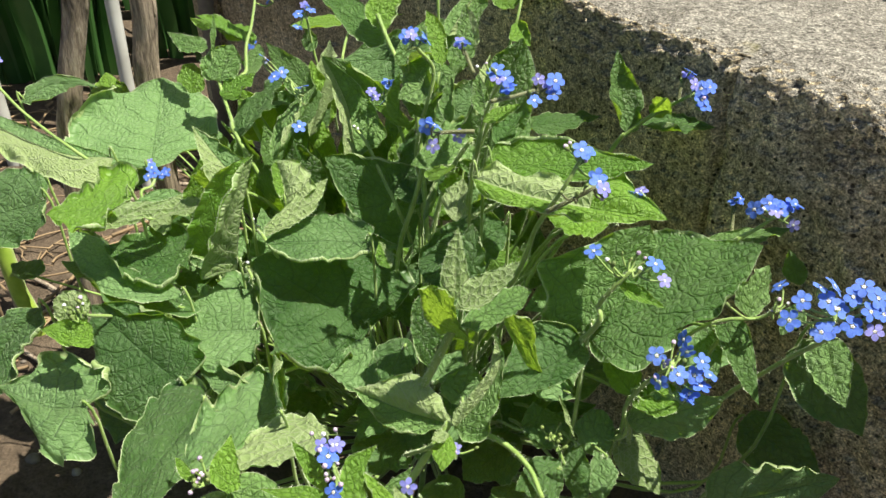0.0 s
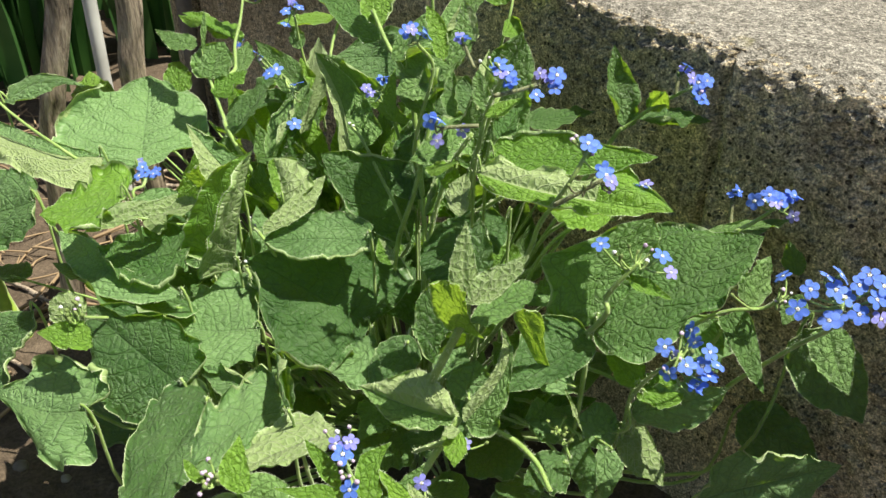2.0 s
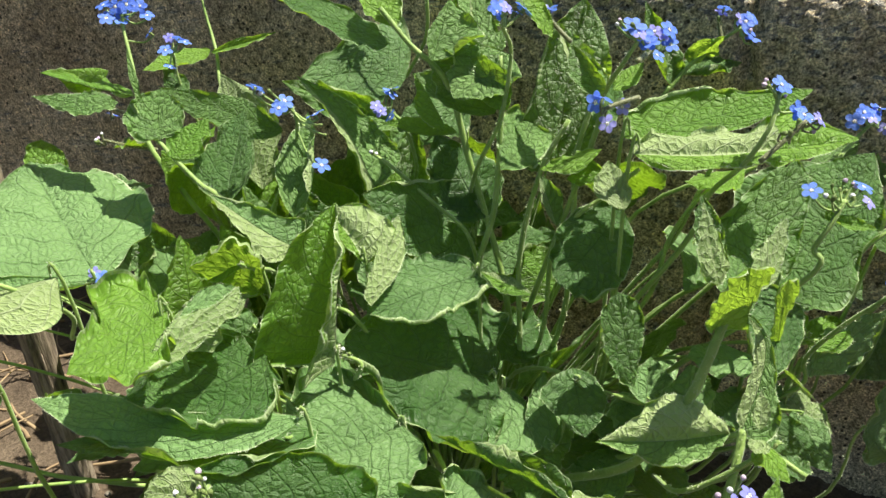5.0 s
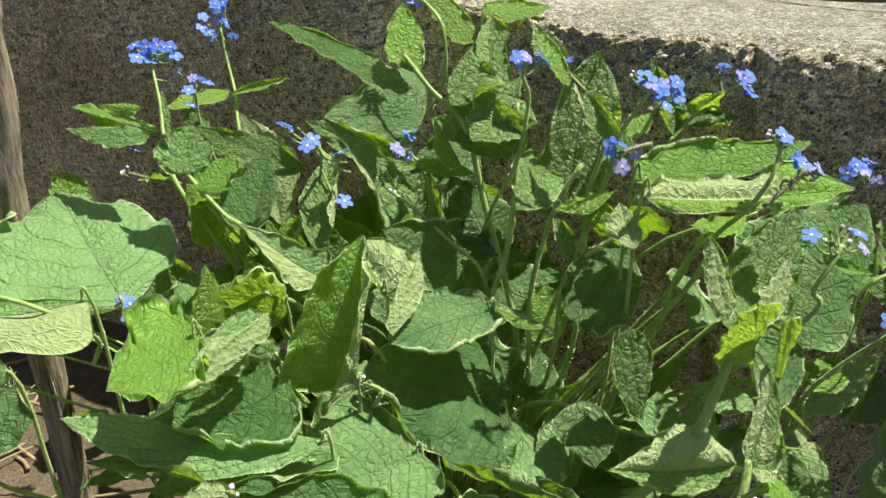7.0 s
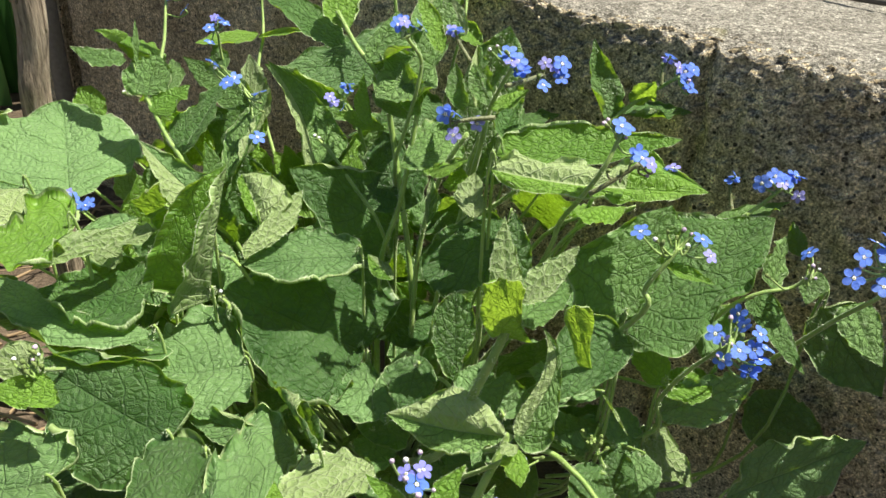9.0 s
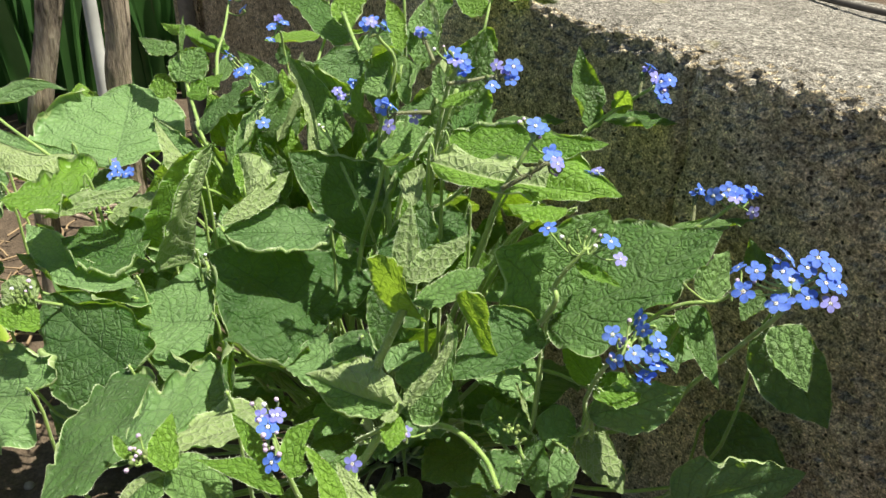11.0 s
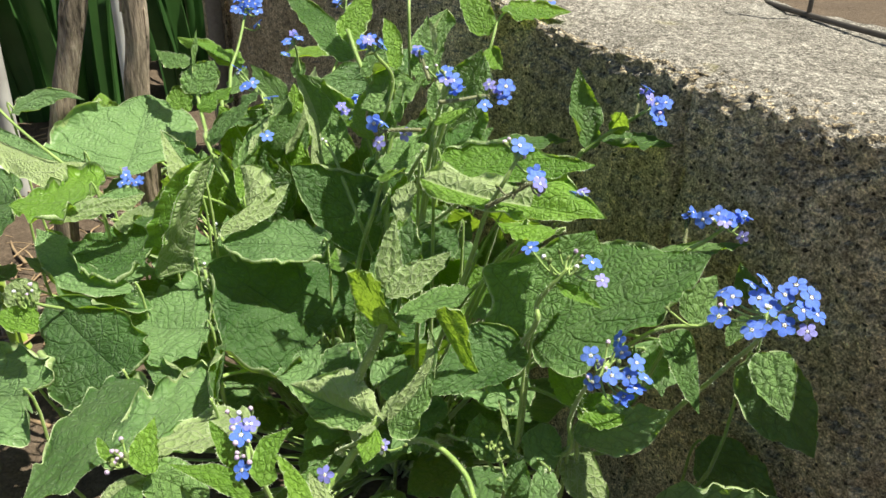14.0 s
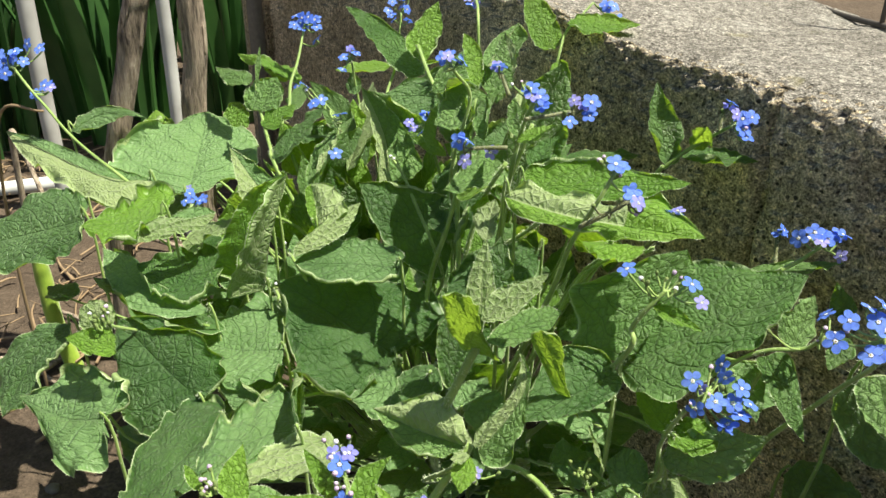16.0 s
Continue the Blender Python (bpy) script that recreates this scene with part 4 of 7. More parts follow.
blade([(0.0049, 0.2170, 0.1539), (0.0154, 0.2210, 0.1665), (0.0210, 0.2263, 0.1776), (0.0180, 0.2339, 0.1858)], [(0.0063, 0.2198, 0.1587), (0.0106, 0.2224, 0.1651), (0.0169, 0.2253, 0.1734), (0.0191, 0.2300, 0.1813)], [(0.0083, 0.2138, 0.1518), (0.0152, 0.2125, 0.1547), (0.0193, 0.2180, 0.1650), (0.0221, 0.2248, 0.1762), (0.0209, 0.2300, 0.1825)], under=(True, False), cup=(-0.06, -0.05), mats=CRISP, wave=0.05, stalk=False, name="stem_leaf")
blade([(0.0245, 0.2250, 0.1996), (0.0302, 0.2287, 0.1829), (0.0416, 0.2347, 0.1558)], [(0.0292, 0.2254, 0.1976), (0.0325, 0.2267, 0.1915), (0.0331, 0.2288, 0.1821), (0.0368, 0.2319, 0.1687)], [(0.0212, 0.2257, 0.1971), (0.0253, 0.2281, 0.1863), (0.0329, 0.2319, 0.1689)], mats=YOUNG, roll=(50, 20), cup=(0.12, 0.12), stalk=False, name="stem_leaf")
blade([(0.0547, 0.2433, 0.1718), (0.0379, 0.2328, 0.1678), (0.0206, 0.2219, 0.1637)], [(0.0546, 0.2380, 0.1686), (0.0451, 0.2302, 0.1652), (0.0324, 0.2251, 0.1639)], [(0.0491, 0.2475, 0.1752), (0.0358, 0.2482, 0.1776), (0.0266, 0.2373, 0.1722), (0.0211, 0.2276, 0.1671)], cup=(-0.04, -0.04), wave=0.03)
blade([(0.1086, 0.2484, 0.1777), (0.1130, 0.2349, 0.1702), (0.1161, 0.2201, 0.1615)], [(0.1143, 0.2481, 0.1792), (0.1168, 0.2415, 0.1757), (0.1168, 0.2302, 0.1683)], [(0.1055, 0.2472, 0.1760), (0.1082, 0.2376, 0.1705), (0.1114, 0.2287, 0.1657)], cup=(-0.04, 0.05), roll=(30, 20), mats=CRISP, stalk=False, name="stem_leaf")
blade([(0.1427, 0.2351, 0.1797), (0.1435, 0.2270, 0.1719), (0.1462, 0.2170, 0.1633)], [(0.1475, 0.2332, 0.1803), (0.1491, 0.2281, 0.1761), (0.1479, 0.2226, 0.1699)], [(0.1379, 0.2357, 0.1776), (0.1358, 0.2326, 0.1734), (0.1377, 0.2267, 0.1684), (0.1418, 0.2214, 0.1653)], cup=(-0.08, -0.08), mats=CRISP, stalk=False, name="stem_leaf")
blade([(0.1415, 0.2494, 0.1697), (0.1514, 0.2407, 0.1544), (0.1652, 0.2294, 0.1365)], [(0.1526, 0.2439, 0.1719), (0.1600, 0.2380, 0.1633), (0.1643, 0.2326, 0.1488)], [(0.1376, 0.2494, 0.1599), (0.1398, 0.2462, 0.1506), (0.1480, 0.2396, 0.1406), (0.1577, 0.2339, 0.1384)], cup=(-0.05, -0.05))
blade([(0.1063, 0.2316, 0.0910), (0.1302, 0.2271, 0.1045), (0.1575, 0.2221, 0.1211)], [(0.1094, 0.2322, 0.1022), (0.1153, 0.2326, 0.1171), (0.1269, 0.2299, 0.1199), (0.1382, 0.2273, 0.1230), (0.1479, 0.2246, 0.1218)], [(0.1139, 0.2276, 0.0751), (0.1320, 0.2231, 0.0771), (0.1481, 0.2220, 0.1017)], roll=(80, 0), cup=(-0.06, -0.06), wave=0.05)
blade([(0.1348, 0.2695, 0.1048), (0.1513, 0.2608, 0.0989), (0.1690, 0.2509, 0.0906)], [(0.1431, 0.2681, 0.1139), (0.1533, 0.2630, 0.1116), (0.1637, 0.2562, 0.1025)], [(0.1384, 0.2645, 0.0907), (0.1527, 0.2567, 0.0847)], cup=(-0.05, -0.05))
blade([(0.0769, 0.2470, 0.1278), (0.0949, 0.2422, 0.1370), (0.1115, 0.2381, 0.1492)], [(0.0826, 0.2466, 0.1419), (0.1011, 0.2413, 0.1477)], [(0.0809, 0.2454, 0.1249), (0.0931, 0.2415, 0.1246), (0.1050, 0.2385, 0.1329)], cup=(-0.04, -0.05))
blade([(0.0725, 0.2478, 0.1133), (0.0652, 0.2517, 0.1170), (0.0646, 0.2598, 0.1230)], [(0.0687, 0.2434, 0.1106), (0.0598, 0.2465, 0.1139), (0.0575, 0.2533, 0.1190)], [(0.0732, 0.2517, 0.1161), (0.0708, 0.2579, 0.1209)], cup=(-0.06, -0.06))
blade([(0.0753, 0.2524, 0.1132), (0.0836, 0.2453, 0.1048), (0.0929, 0.2367, 0.0948)], [(0.0841, 0.2554, 0.1137), (0.0907, 0.2483, 0.1056), (0.0932, 0.2422, 0.0997)], [(0.0733, 0.2485, 0.1102), (0.0784, 0.2406, 0.1019), (0.0862, 0.2381, 0.0978)], cup=(-0.06, -0.06), mats=PALE)
blade([(0.0773, 0.2485, 0.1412), (0.0856, 0.2448, 0.1415), (0.0963, 0.2440, 0.1439)], [(0.0839, 0.2521, 0.1446), (0.0924, 0.2494, 0.1455)], [(0.0785, 0.2438, 0.1392), (0.0854, 0.2391, 0.1387), (0.0930, 0.2395, 0.1408)], cup=(-0.08, -0.08), mats=YOUNG)
blade([(0.0155, 0.3279, 0.1995), (0.0232, 0.3338, 0.2291), (0.0343, 0.3387, 0.2619)], [(0.0059, 0.3377, 0.2081), (0.0139, 0.3410, 0.2313), (0.0237, 0.3419, 0.2513)], [(0.0213, 0.3249, 0.2021), (0.0299, 0.3238, 0.2146), (0.0375, 0.3271, 0.2371), (0.0373, 0.3329, 0.2520)], roll=(110, 10), cup=(0.02, -0.04), mats=CRISP, stalk=False, name="stem_leaf")
blade([(0.0120, 0.3393, 0.2167), (0.0014, 0.3311, 0.2130), (-0.0145, 0.3228, 0.2091)], [(0.0129, 0.3279, 0.2120), (0.0017, 0.3216, 0.2090), (-0.0082, 0.3212, 0.2086)], [(0.0080, 0.3474, 0.2200), (-0.0029, 0.3414, 0.2172), (-0.0104, 0.3291, 0.2118)], roll=(60, 20), cup=(-0.05, -0.08), mats=CRISP, stalk=False, name="stem_leaf")
blade([(-0.0441, 0.3687, 0.1909), (-0.0474, 0.3823, 0.2103), (-0.0552, 0.3922, 0.2254), (-0.0620, 0.3980, 0.2346)], [(-0.0493, 0.3662, 0.1917), (-0.0511, 0.3765, 0.2098), (-0.0572, 0.3878, 0.2247)], [(-0.0335, 0.3738, 0.1962), (-0.0305, 0.3777, 0.2011), (-0.0378, 0.3855, 0.2132), (-0.0477, 0.3923, 0.2243)], under=(True, False), cup=(-0.1, 0.05), mats=CRISP, wave=0.03, stalk=False, name="stem_leaf")
blade([(-0.0103, 0.4038, 0.2217), (-0.0280, 0.4165, 0.2256), (-0.0548, 0.4209, 0.2233)], [(-0.0169, 0.4011, 0.2191), (-0.0322, 0.3984, 0.2150), (-0.0438, 0.4097, 0.2191)], [(-0.0018, 0.4177, 0.2308), (-0.0003, 0.4323, 0.2391), (-0.0239, 0.4299, 0.2337), (-0.0424, 0.4262, 0.2284)], cup=(0.05, -0.05), wave=0.04, stalk=False, name="stem_leaf")
blade([(-0.0276, 0.3811, 0.2457), (-0.0467, 0.3989, 0.2563), (-0.0727, 0.4225, 0.2705)], [(-0.0334, 0.3791, 0.2453), (-0.0437, 0.3849, 0.2492), (-0.0569, 0.4012, 0.2585)], [(-0.0295, 0.3911, 0.2508), (-0.0400, 0.4032, 0.2578), (-0.0560, 0.4163, 0.2658)], cup=(0.08, 0.06), roll=(0, 40), mats=CRISP, stalk=False, name="stem_leaf")
blade([(-0.0276, 0.3752, 0.2526), (-0.0266, 0.3861, 0.2642), (-0.0222, 0.3977, 0.2777)], [(-0.0360, 0.3839, 0.2586), (-0.0317, 0.3919, 0.2684)], [(-0.0230, 0.3786, 0.2578), (-0.0201, 0.3865, 0.2669)], cup=(0.05, 0.05), mats=YOUNG, stalk=False, name="stem_leaf")
blade([(0.0074, 0.3644, 0.2364), (0.0099, 0.3774, 0.2528), (0.0171, 0.3888, 0.2695)], [(0.0012, 0.3730, 0.2435), (0.0023, 0.3827, 0.2552), (0.0109, 0.3863, 0.2635)], [(0.0142, 0.3688, 0.2448), (0.0165, 0.3776, 0.2561), (0.0207, 0.3829, 0.2644)], cup=(0.05, 0.08), roll=(0, 60), mats=CRISP, wave=0.08, stalk=False, name="stem_leaf")
blade([(-0.0002, 0.3130, 0.2578), (-0.0027, 0.3203, 0.2674), (-0.0068, 0.3273, 0.2765)], [(-0.0035, 0.3152, 0.2606), (-0.0067, 0.3218, 0.2693)], [(0.0018, 0.3166, 0.2627), (-0.0004, 0.3232, 0.2714)], mats=YOUNG, cup=(0.1, 0.1), stalk=False, name="stem_leaf")
blade([(0.0382, 0.4364, 0.2470), (0.0298, 0.4477, 0.2592), (0.0211, 0.4602, 0.2728)], [(0.0301, 0.4380, 0.2475), (0.0227, 0.4486, 0.2589)], [(0.0412, 0.4410, 0.2531), (0.0336, 0.4537, 0.2673)], mats=YOUNG, cup=(0.08, 0.03), stalk=False, name="stem_leaf")
blade([(0.0437, 0.4373, 0.2608), (0.0603, 0.4336, 0.2611), (0.0816, 0.4301, 0.2621)], [(0.0520, 0.4431, 0.2640), (0.0667, 0.4396, 0.2643)], [(0.0527, 0.4279, 0.2580), (0.0670, 0.4256, 0.2587)], mats=YOUNG, cup=(0.08, 0.03), stalk=False, name="stem_leaf")
blade([(-0.1266, 0.4246, 0.2292), (-0.1396, 0.4339, 0.2291), (-0.1553, 0.4491, 0.2306)], [(-0.1313, 0.4237, 0.2275), (-0.1428, 0.4299, 0.2265)], [(-0.1311, 0.4332, 0.2314), (-0.1433, 0.4413, 0.2311)], mats=CRISP, roll=(0, 40), stalk=False, name="stem_leaf")
blade([(-0.1171, 0.4043, 0.2181), (-0.1149, 0.4114, 0.2261), (-0.1109, 0.4177, 0.2335)], [(-0.1247, 0.4069, 0.2197), (-0.1267, 0.4129, 0.2257), (-0.1208, 0.4169, 0.2310)], [(-0.1095, 0.4053, 0.2205), (-0.1059, 0.4100, 0.2261)], mats=CRISP, cup=(-0.05, -0.05), stalk=False, name="stem_leaf")
blade([(-0.1546, 0.4717, 0.1813), (-0.1566, 0.4793, 0.1907), (-0.1555, 0.4863, 0.1998)], [(-0.1625, 0.4752, 0.1852), (-0.1645, 0.4806, 0.1920), (-0.1612, 0.4850, 0.1978)], [(-0.1493, 0.4749, 0.1856), (-0.1492, 0.4815, 0.1939)], mats=YOUNG, stalk=False, name="stem_leaf")
blade([(-0.2395, 0.4309, 0.1952), (-0.2224, 0.4373, 0.2042), (-0.1905, 0.4262, 0.2063)], [(-0.2362, 0.4404, 0.2023), (-0.2143, 0.4397, 0.2081)], [(-0.2246, 0.4286, 0.1980), (-0.2055, 0.4315, 0.2054)], cup=(-0.1, -0.05))
blade([(-0.1944, 0.3469, 0.1784), (-0.2198, 0.3480, 0.1708), (-0.2629, 0.3501, 0.1581)], [(-0.1932, 0.3352, 0.1704), (-0.2136, 0.3325, 0.1617), (-0.2395, 0.3345, 0.1546)], [(-0.1999, 0.3579, 0.1846), (-0.2170, 0.3652, 0.1842), (-0.2397, 0.3648, 0.1763)], cup=(-0.05, -0.06), wave=0.05)
blade([(-0.1892, 0.3075, 0.1424), (-0.2050, 0.2988, 0.1297), (-0.2141, 0.2781, 0.1090)], [(-0.1876, 0.2996, 0.1363), (-0.1977, 0.2918, 0.1262), (-0.1970, 0.2836, 0.1195)], [(-0.2065, 0.3093, 0.1380), (-0.2241, 0.3000, 0.1241)], cup=(0.05, -0.06), roll=(40, 0))
blade([(-0.0322, 0.2924, 0.1371), (-0.0382, 0.2800, 0.1320), (-0.0514, 0.2745, 0.1314)], [(-0.0292, 0.2817, 0.1316), (-0.0315, 0.2707, 0.1266), (-0.0407, 0.2685, 0.1270)], [(-0.0398, 0.2880, 0.1361), (-0.0465, 0.2807, 0.1336)], cup=(-0.04, -0.04))
blade([(0.0277, 0.3029, 0.1901), (0.0099, 0.2963, 0.1829), (-0.0107, 0.2907, 0.1754)], [(0.0241, 0.2929, 0.1843), (0.0073, 0.2807, 0.1745), (-0.0045, 0.2818, 0.1724)], [(0.0186, 0.3094, 0.1913), (0.0035, 0.3071, 0.1867), (-0.0082, 0.2987, 0.1800)], cup=(-0.03, -0.03))
blade([(-0.1119, 0.2864, 0.1640), (-0.1404, 0.2979, 0.1629), (-0.1843, 0.3399, 0.1661)], [(-0.1219, 0.2851, 0.1625), (-0.1471, 0.2916, 0.1608), (-0.1708, 0.3153, 0.1627)], [(-0.1231, 0.2951, 0.1644), (-0.1431, 0.3074, 0.1645), (-0.1642, 0.3285, 0.1662)], cup=(0, 0.06), roll=(0, 10), wave=0.04)
blade([(-0.1139, 0.3119, 0.1724), (-0.1323, 0.3097, 0.1697), (-0.1591, 0.3200, 0.1685)], [(-0.1154, 0.2981, 0.1695), (-0.1246, 0.2904, 0.1669), (-0.1415, 0.2976, 0.1662)], [(-0.1223, 0.3260, 0.1741), (-0.1392, 0.3270, 0.1723), (-0.1505, 0.3212, 0.1698)], cup=(0.14, 0.05), roll=(100, 20), wave=0.07, mats=CRISP, stalk=False, name="stem_leaf")
blade([(-0.0367, 0.1750, 0.1664), (-0.0424, 0.1818, 0.1709), (-0.0492, 0.1889, 0.1755)], [(-0.0424, 0.1781, 0.1682), (-0.0451, 0.1819, 0.1707), (-0.0479, 0.1860, 0.1734)], [(-0.0376, 0.1789, 0.1692), (-0.0404, 0.1832, 0.1721), (-0.0451, 0.1865, 0.1741)], mats=YOUNG, cup=(0.06, 0.06), roll=(10, 10), wave=0.03, stalk=False, name="stem_leaf")
blade([(-0.0288, 0.1712, 0.1650), (-0.0274, 0.1782, 0.1704), (-0.0209, 0.1855, 0.1770)], [(-0.0325, 0.1752, 0.1672), (-0.0317, 0.1800, 0.1709), (-0.0305, 0.1831, 0.1733), (-0.0261, 0.1842, 0.1751)], [(-0.0245, 0.1725, 0.1668), (-0.0253, 0.1767, 0.1697), (-0.0247, 0.1797, 0.1720), (-0.0231, 0.1828, 0.1746)], mats=YOUNG, cup=(0.06, 0.08), roll=(10, 20), wave=0.03, stalk=False, name="stem_leaf")
blade([(-0.0316, 0.1690, 0.1655), (-0.0424, 0.1724, 0.1683), (-0.0577, 0.1732, 0.1706)], [(-0.0306, 0.1659, 0.1640), (-0.0385, 0.1674, 0.1656), (-0.0478, 0.1703, 0.1681)], [(-0.0366, 0.1732, 0.1680), (-0.0430, 0.1749, 0.1696), (-0.0496, 0.1738, 0.1699)], mats=YOUNG, cup=(-0.06, 0.08), roll=(0, 10), wave=0.03, stalk=False, name="stem_leaf")
blade([(-0.0108, 0.1652, 0.1570), (-0.0173, 0.1753, 0.1643), (-0.0262, 0.1814, 0.1694)], [(-0.0185, 0.1674, 0.1596), (-0.0209, 0.1733, 0.1636), (-0.0249, 0.1787, 0.1675)], [(-0.0125, 0.1707, 0.1607), (-0.0168, 0.1763, 0.1648), (-0.0222, 0.1797, 0.1677)], mats=YOUNG, cup=(0.06, -0.05), roll=(15, 10), wave=0.03, stalk=False, name="stem_leaf")
blade([(-0.0159, 0.1820, 0.1536), (-0.0136, 0.1863, 0.1579), (-0.0101, 0.1906, 0.1621)], [(-0.0202, 0.1841, 0.1557), (-0.0175, 0.1869, 0.1585), (-0.0132, 0.1890, 0.1605)], [(-0.0138, 0.1829, 0.1545), (-0.0123, 0.1864, 0.1579)], mats=CRISP, cup=(0.05, 0.05), wave=0.03, stalk=False, name="stem_leaf")
blade([(-0.0068, 0.1723, 0.1522), (-0.0126, 0.1778, 0.1577), (-0.0163, 0.1822, 0.1620)], [(-0.0131, 0.1730, 0.1529), (-0.0151, 0.1780, 0.1578)], [(-0.0042, 0.1734, 0.1532), (-0.0101, 0.1782, 0.1580)], mats=CRISP, under=(True, True), cup=(-0.1, -0.1), wave=0.03, stalk=False, name="stem_leaf")
blade([(-0.0731, 0.1874, 0.1520), (-0.0730, 0.1940, 0.1569), (-0.0738, 0.2034, 0.1638)], [(-0.0795, 0.1916, 0.1543), (-0.0789, 0.1965, 0.1580), (-0.0763, 0.2002, 0.1611)], [(-0.0693, 0.1892, 0.1538), (-0.0708, 0.1962, 0.1588)], mats=YOUNG, cup=(0.06, 0.05), roll=(10, 10), wave=0.03, stalk=False, name="stem_leaf")
blade([(-0.0836, 0.1906, 0.1534), (-0.0890, 0.1951, 0.1561), (-0.0929, 0.1983, 0.1580)], [(-0.0890, 0.1923, 0.1540), (-0.0918, 0.1955, 0.1560)], [(-0.0860, 0.1937, 0.1554), (-0.0900, 0.1970, 0.1574)], mats=YOUNG, cup=(0.05, 0.05), wave=0.03, stalk=False, name="stem_leaf")
blade([(-0.0748, 0.1920, 0.1477), (-0.0642, 0.1905, 0.1455), (-0.0512, 0.1849, 0.1403)], [(-0.0717, 0.1964, 0.1501), (-0.0636, 0.1971, 0.1496), (-0.0546, 0.1912, 0.1448)], [(-0.0734, 0.1873, 0.1445), (-0.0663, 0.1837, 0.1414), (-0.0553, 0.1820, 0.1390)], mats=CRISP, cup=(-0.08, -0.08), wave=0.03, stalk=False, name="stem_leaf")
blade([(-0.0747, 0.1916, 0.1471), (-0.0823, 0.1883, 0.1449), (-0.0890, 0.1816, 0.1406)], [(-0.0742, 0.1879, 0.1447), (-0.0802, 0.1817, 0.1407)], [(-0.0794, 0.1920, 0.1473), (-0.0868, 0.1881, 0.1448)], mats=CRISP, under=(False, True), cup=(-0.05, -0.08), wave=0.03, stalk=False, name="stem_leaf")
blade([(-0.1428, 0.2612, 0.1659), (-0.1507, 0.2599, 0.1641), (-0.1653, 0.2625, 0.1639)], [(-0.1417, 0.2545, 0.1619), (-0.1543, 0.2566, 0.1616)], [(-0.1476, 0.2646, 0.1675), (-0.1564, 0.2647, 0.1664)], mats=YOUNG, cup=(0.04, 0.06), wave=0.05, stalk=False, name="stem_leaf")
blade([(-0.1479, 0.2684, 0.1636), (-0.1549, 0.2706, 0.1686), (-0.1618, 0.2721, 0.1723)], [(-0.1529, 0.2674, 0.1630), (-0.1607, 0.2685, 0.1664)], [(-0.1485, 0.2734, 0.1717), (-0.1560, 0.2743, 0.1747)], mats=PALE, cup=(-0.1, -0.1), wave=0.05, stalk=False, name="stem_leaf")
blade([(-0.1019, 0.3469, 0.1770), (-0.1130, 0.3514, 0.1853), (-0.1249, 0.3572, 0.1868)], [(-0.1078, 0.3504, 0.1729), (-0.1178, 0.3546, 0.1794)], [(-0.1024, 0.3455, 0.1911), (-0.1112, 0.3490, 0.1974), (-0.1195, 0.3541, 0.1907)], mats=YOUNG, cup=(0.05, 0.05), roll=(10, 20), wave=0.06)
blade([(-0.1110, 0.3251, 0.1581), (-0.1216, 0.3368, 0.1636), (-0.1367, 0.3427, 0.1622)], [(-0.1170, 0.3242, 0.1547), (-0.1274, 0.3333, 0.1581)], [(-0.1134, 0.3341, 0.1648), (-0.1222, 0.3415, 0.1674)], cup=(-0.05, -0.05), wave=0.06)
blade([(-0.1101, 0.3372, 0.1617), (-0.1209, 0.3481, 0.1690), (-0.1267, 0.3567, 0.1761)], [(-0.1153, 0.3389, 0.1610), (-0.1244, 0.3482, 0.1674)], [(-0.1090, 0.3426, 0.1686), (-0.1193, 0.3518, 0.1741)], cup=(-0.05, -0.05), wave=0.06)

# smaller leaves: base, tip, left and right margin
leaf((0.0676, 0.2815, 0.2043), (0.0427, 0.2869, 0.2033), (0.0523, 0.2756, 0.2004), (0.0556, 0.2912, 0.2009), "ovate", mats=YOUNG, stalk=[(-0.0007, 0.3703, 0.0000), (0.0443, 0.3246, 0.1616)])
leaf((0.0021, 0.2085, 0.1585), (-0.0004, 0.1943, 0.1550), (0.0042, 0.1996, 0.1562), (-0.0042, 0.2035, 0.1560), "ovate", mats=YOUNG, name="stem_leaf")
leaf((0.1186, 0.2505, 0.1792), (0.1263, 0.2605, 0.1970), (0.1124, 0.2510, 0.1927), (0.1279, 0.2579, 0.1853), "ovate", name="stem_leaf", mats=CRISP)
leaf((0.1069, 0.2815, 0.1947), (0.1474, 0.2887, 0.1969), (0.1262, 0.2886, 0.1967), (0.1213, 0.2737, 0.1973), "ovate", name="stem_leaf", mats=CRISP)
leaf((0.1463, 0.2720, 0.1795), (0.1394, 0.2745, 0.1955), (0.1394, 0.2751, 0.1845), (0.1498, 0.2745, 0.1835), "ovate", name="stem_leaf", mats=CRISP)
leaf((0.0838, 0.3383, 0.2178), (0.0782, 0.3526, 0.2520), (0.0743, 0.3449, 0.2358), (0.0907, 0.3408, 0.2280), "ovate", cup=.1, bow=-.05, roll=(30,0), name="stem_leaf", mats=CRISP)
leaf((0.0900, 0.3426, 0.2209), (0.1223, 0.3352, 0.2219), (0.1056, 0.3473, 0.2245), (0.1013, 0.3282, 0.2223), "ovate", cup=.05, name="stem_leaf", mats=CRISP)
leaf((0.0931, 0.3387, 0.2259), (0.0954, 0.3234, 0.2405), (0.0956, 0.3419, 0.2310), (0.1011, 0.3353, 0.2281), "ovate", mats=YOUNG, name="stem_leaf")
leaf((0.0401, 0.3760, 0.2045), (0.0815, 0.3905, 0.2043), (0.0623, 0.3945, 0.2058), (0.0565, 0.3695, 0.2034), "ovate", name="stem_leaf", mats=CRISP)
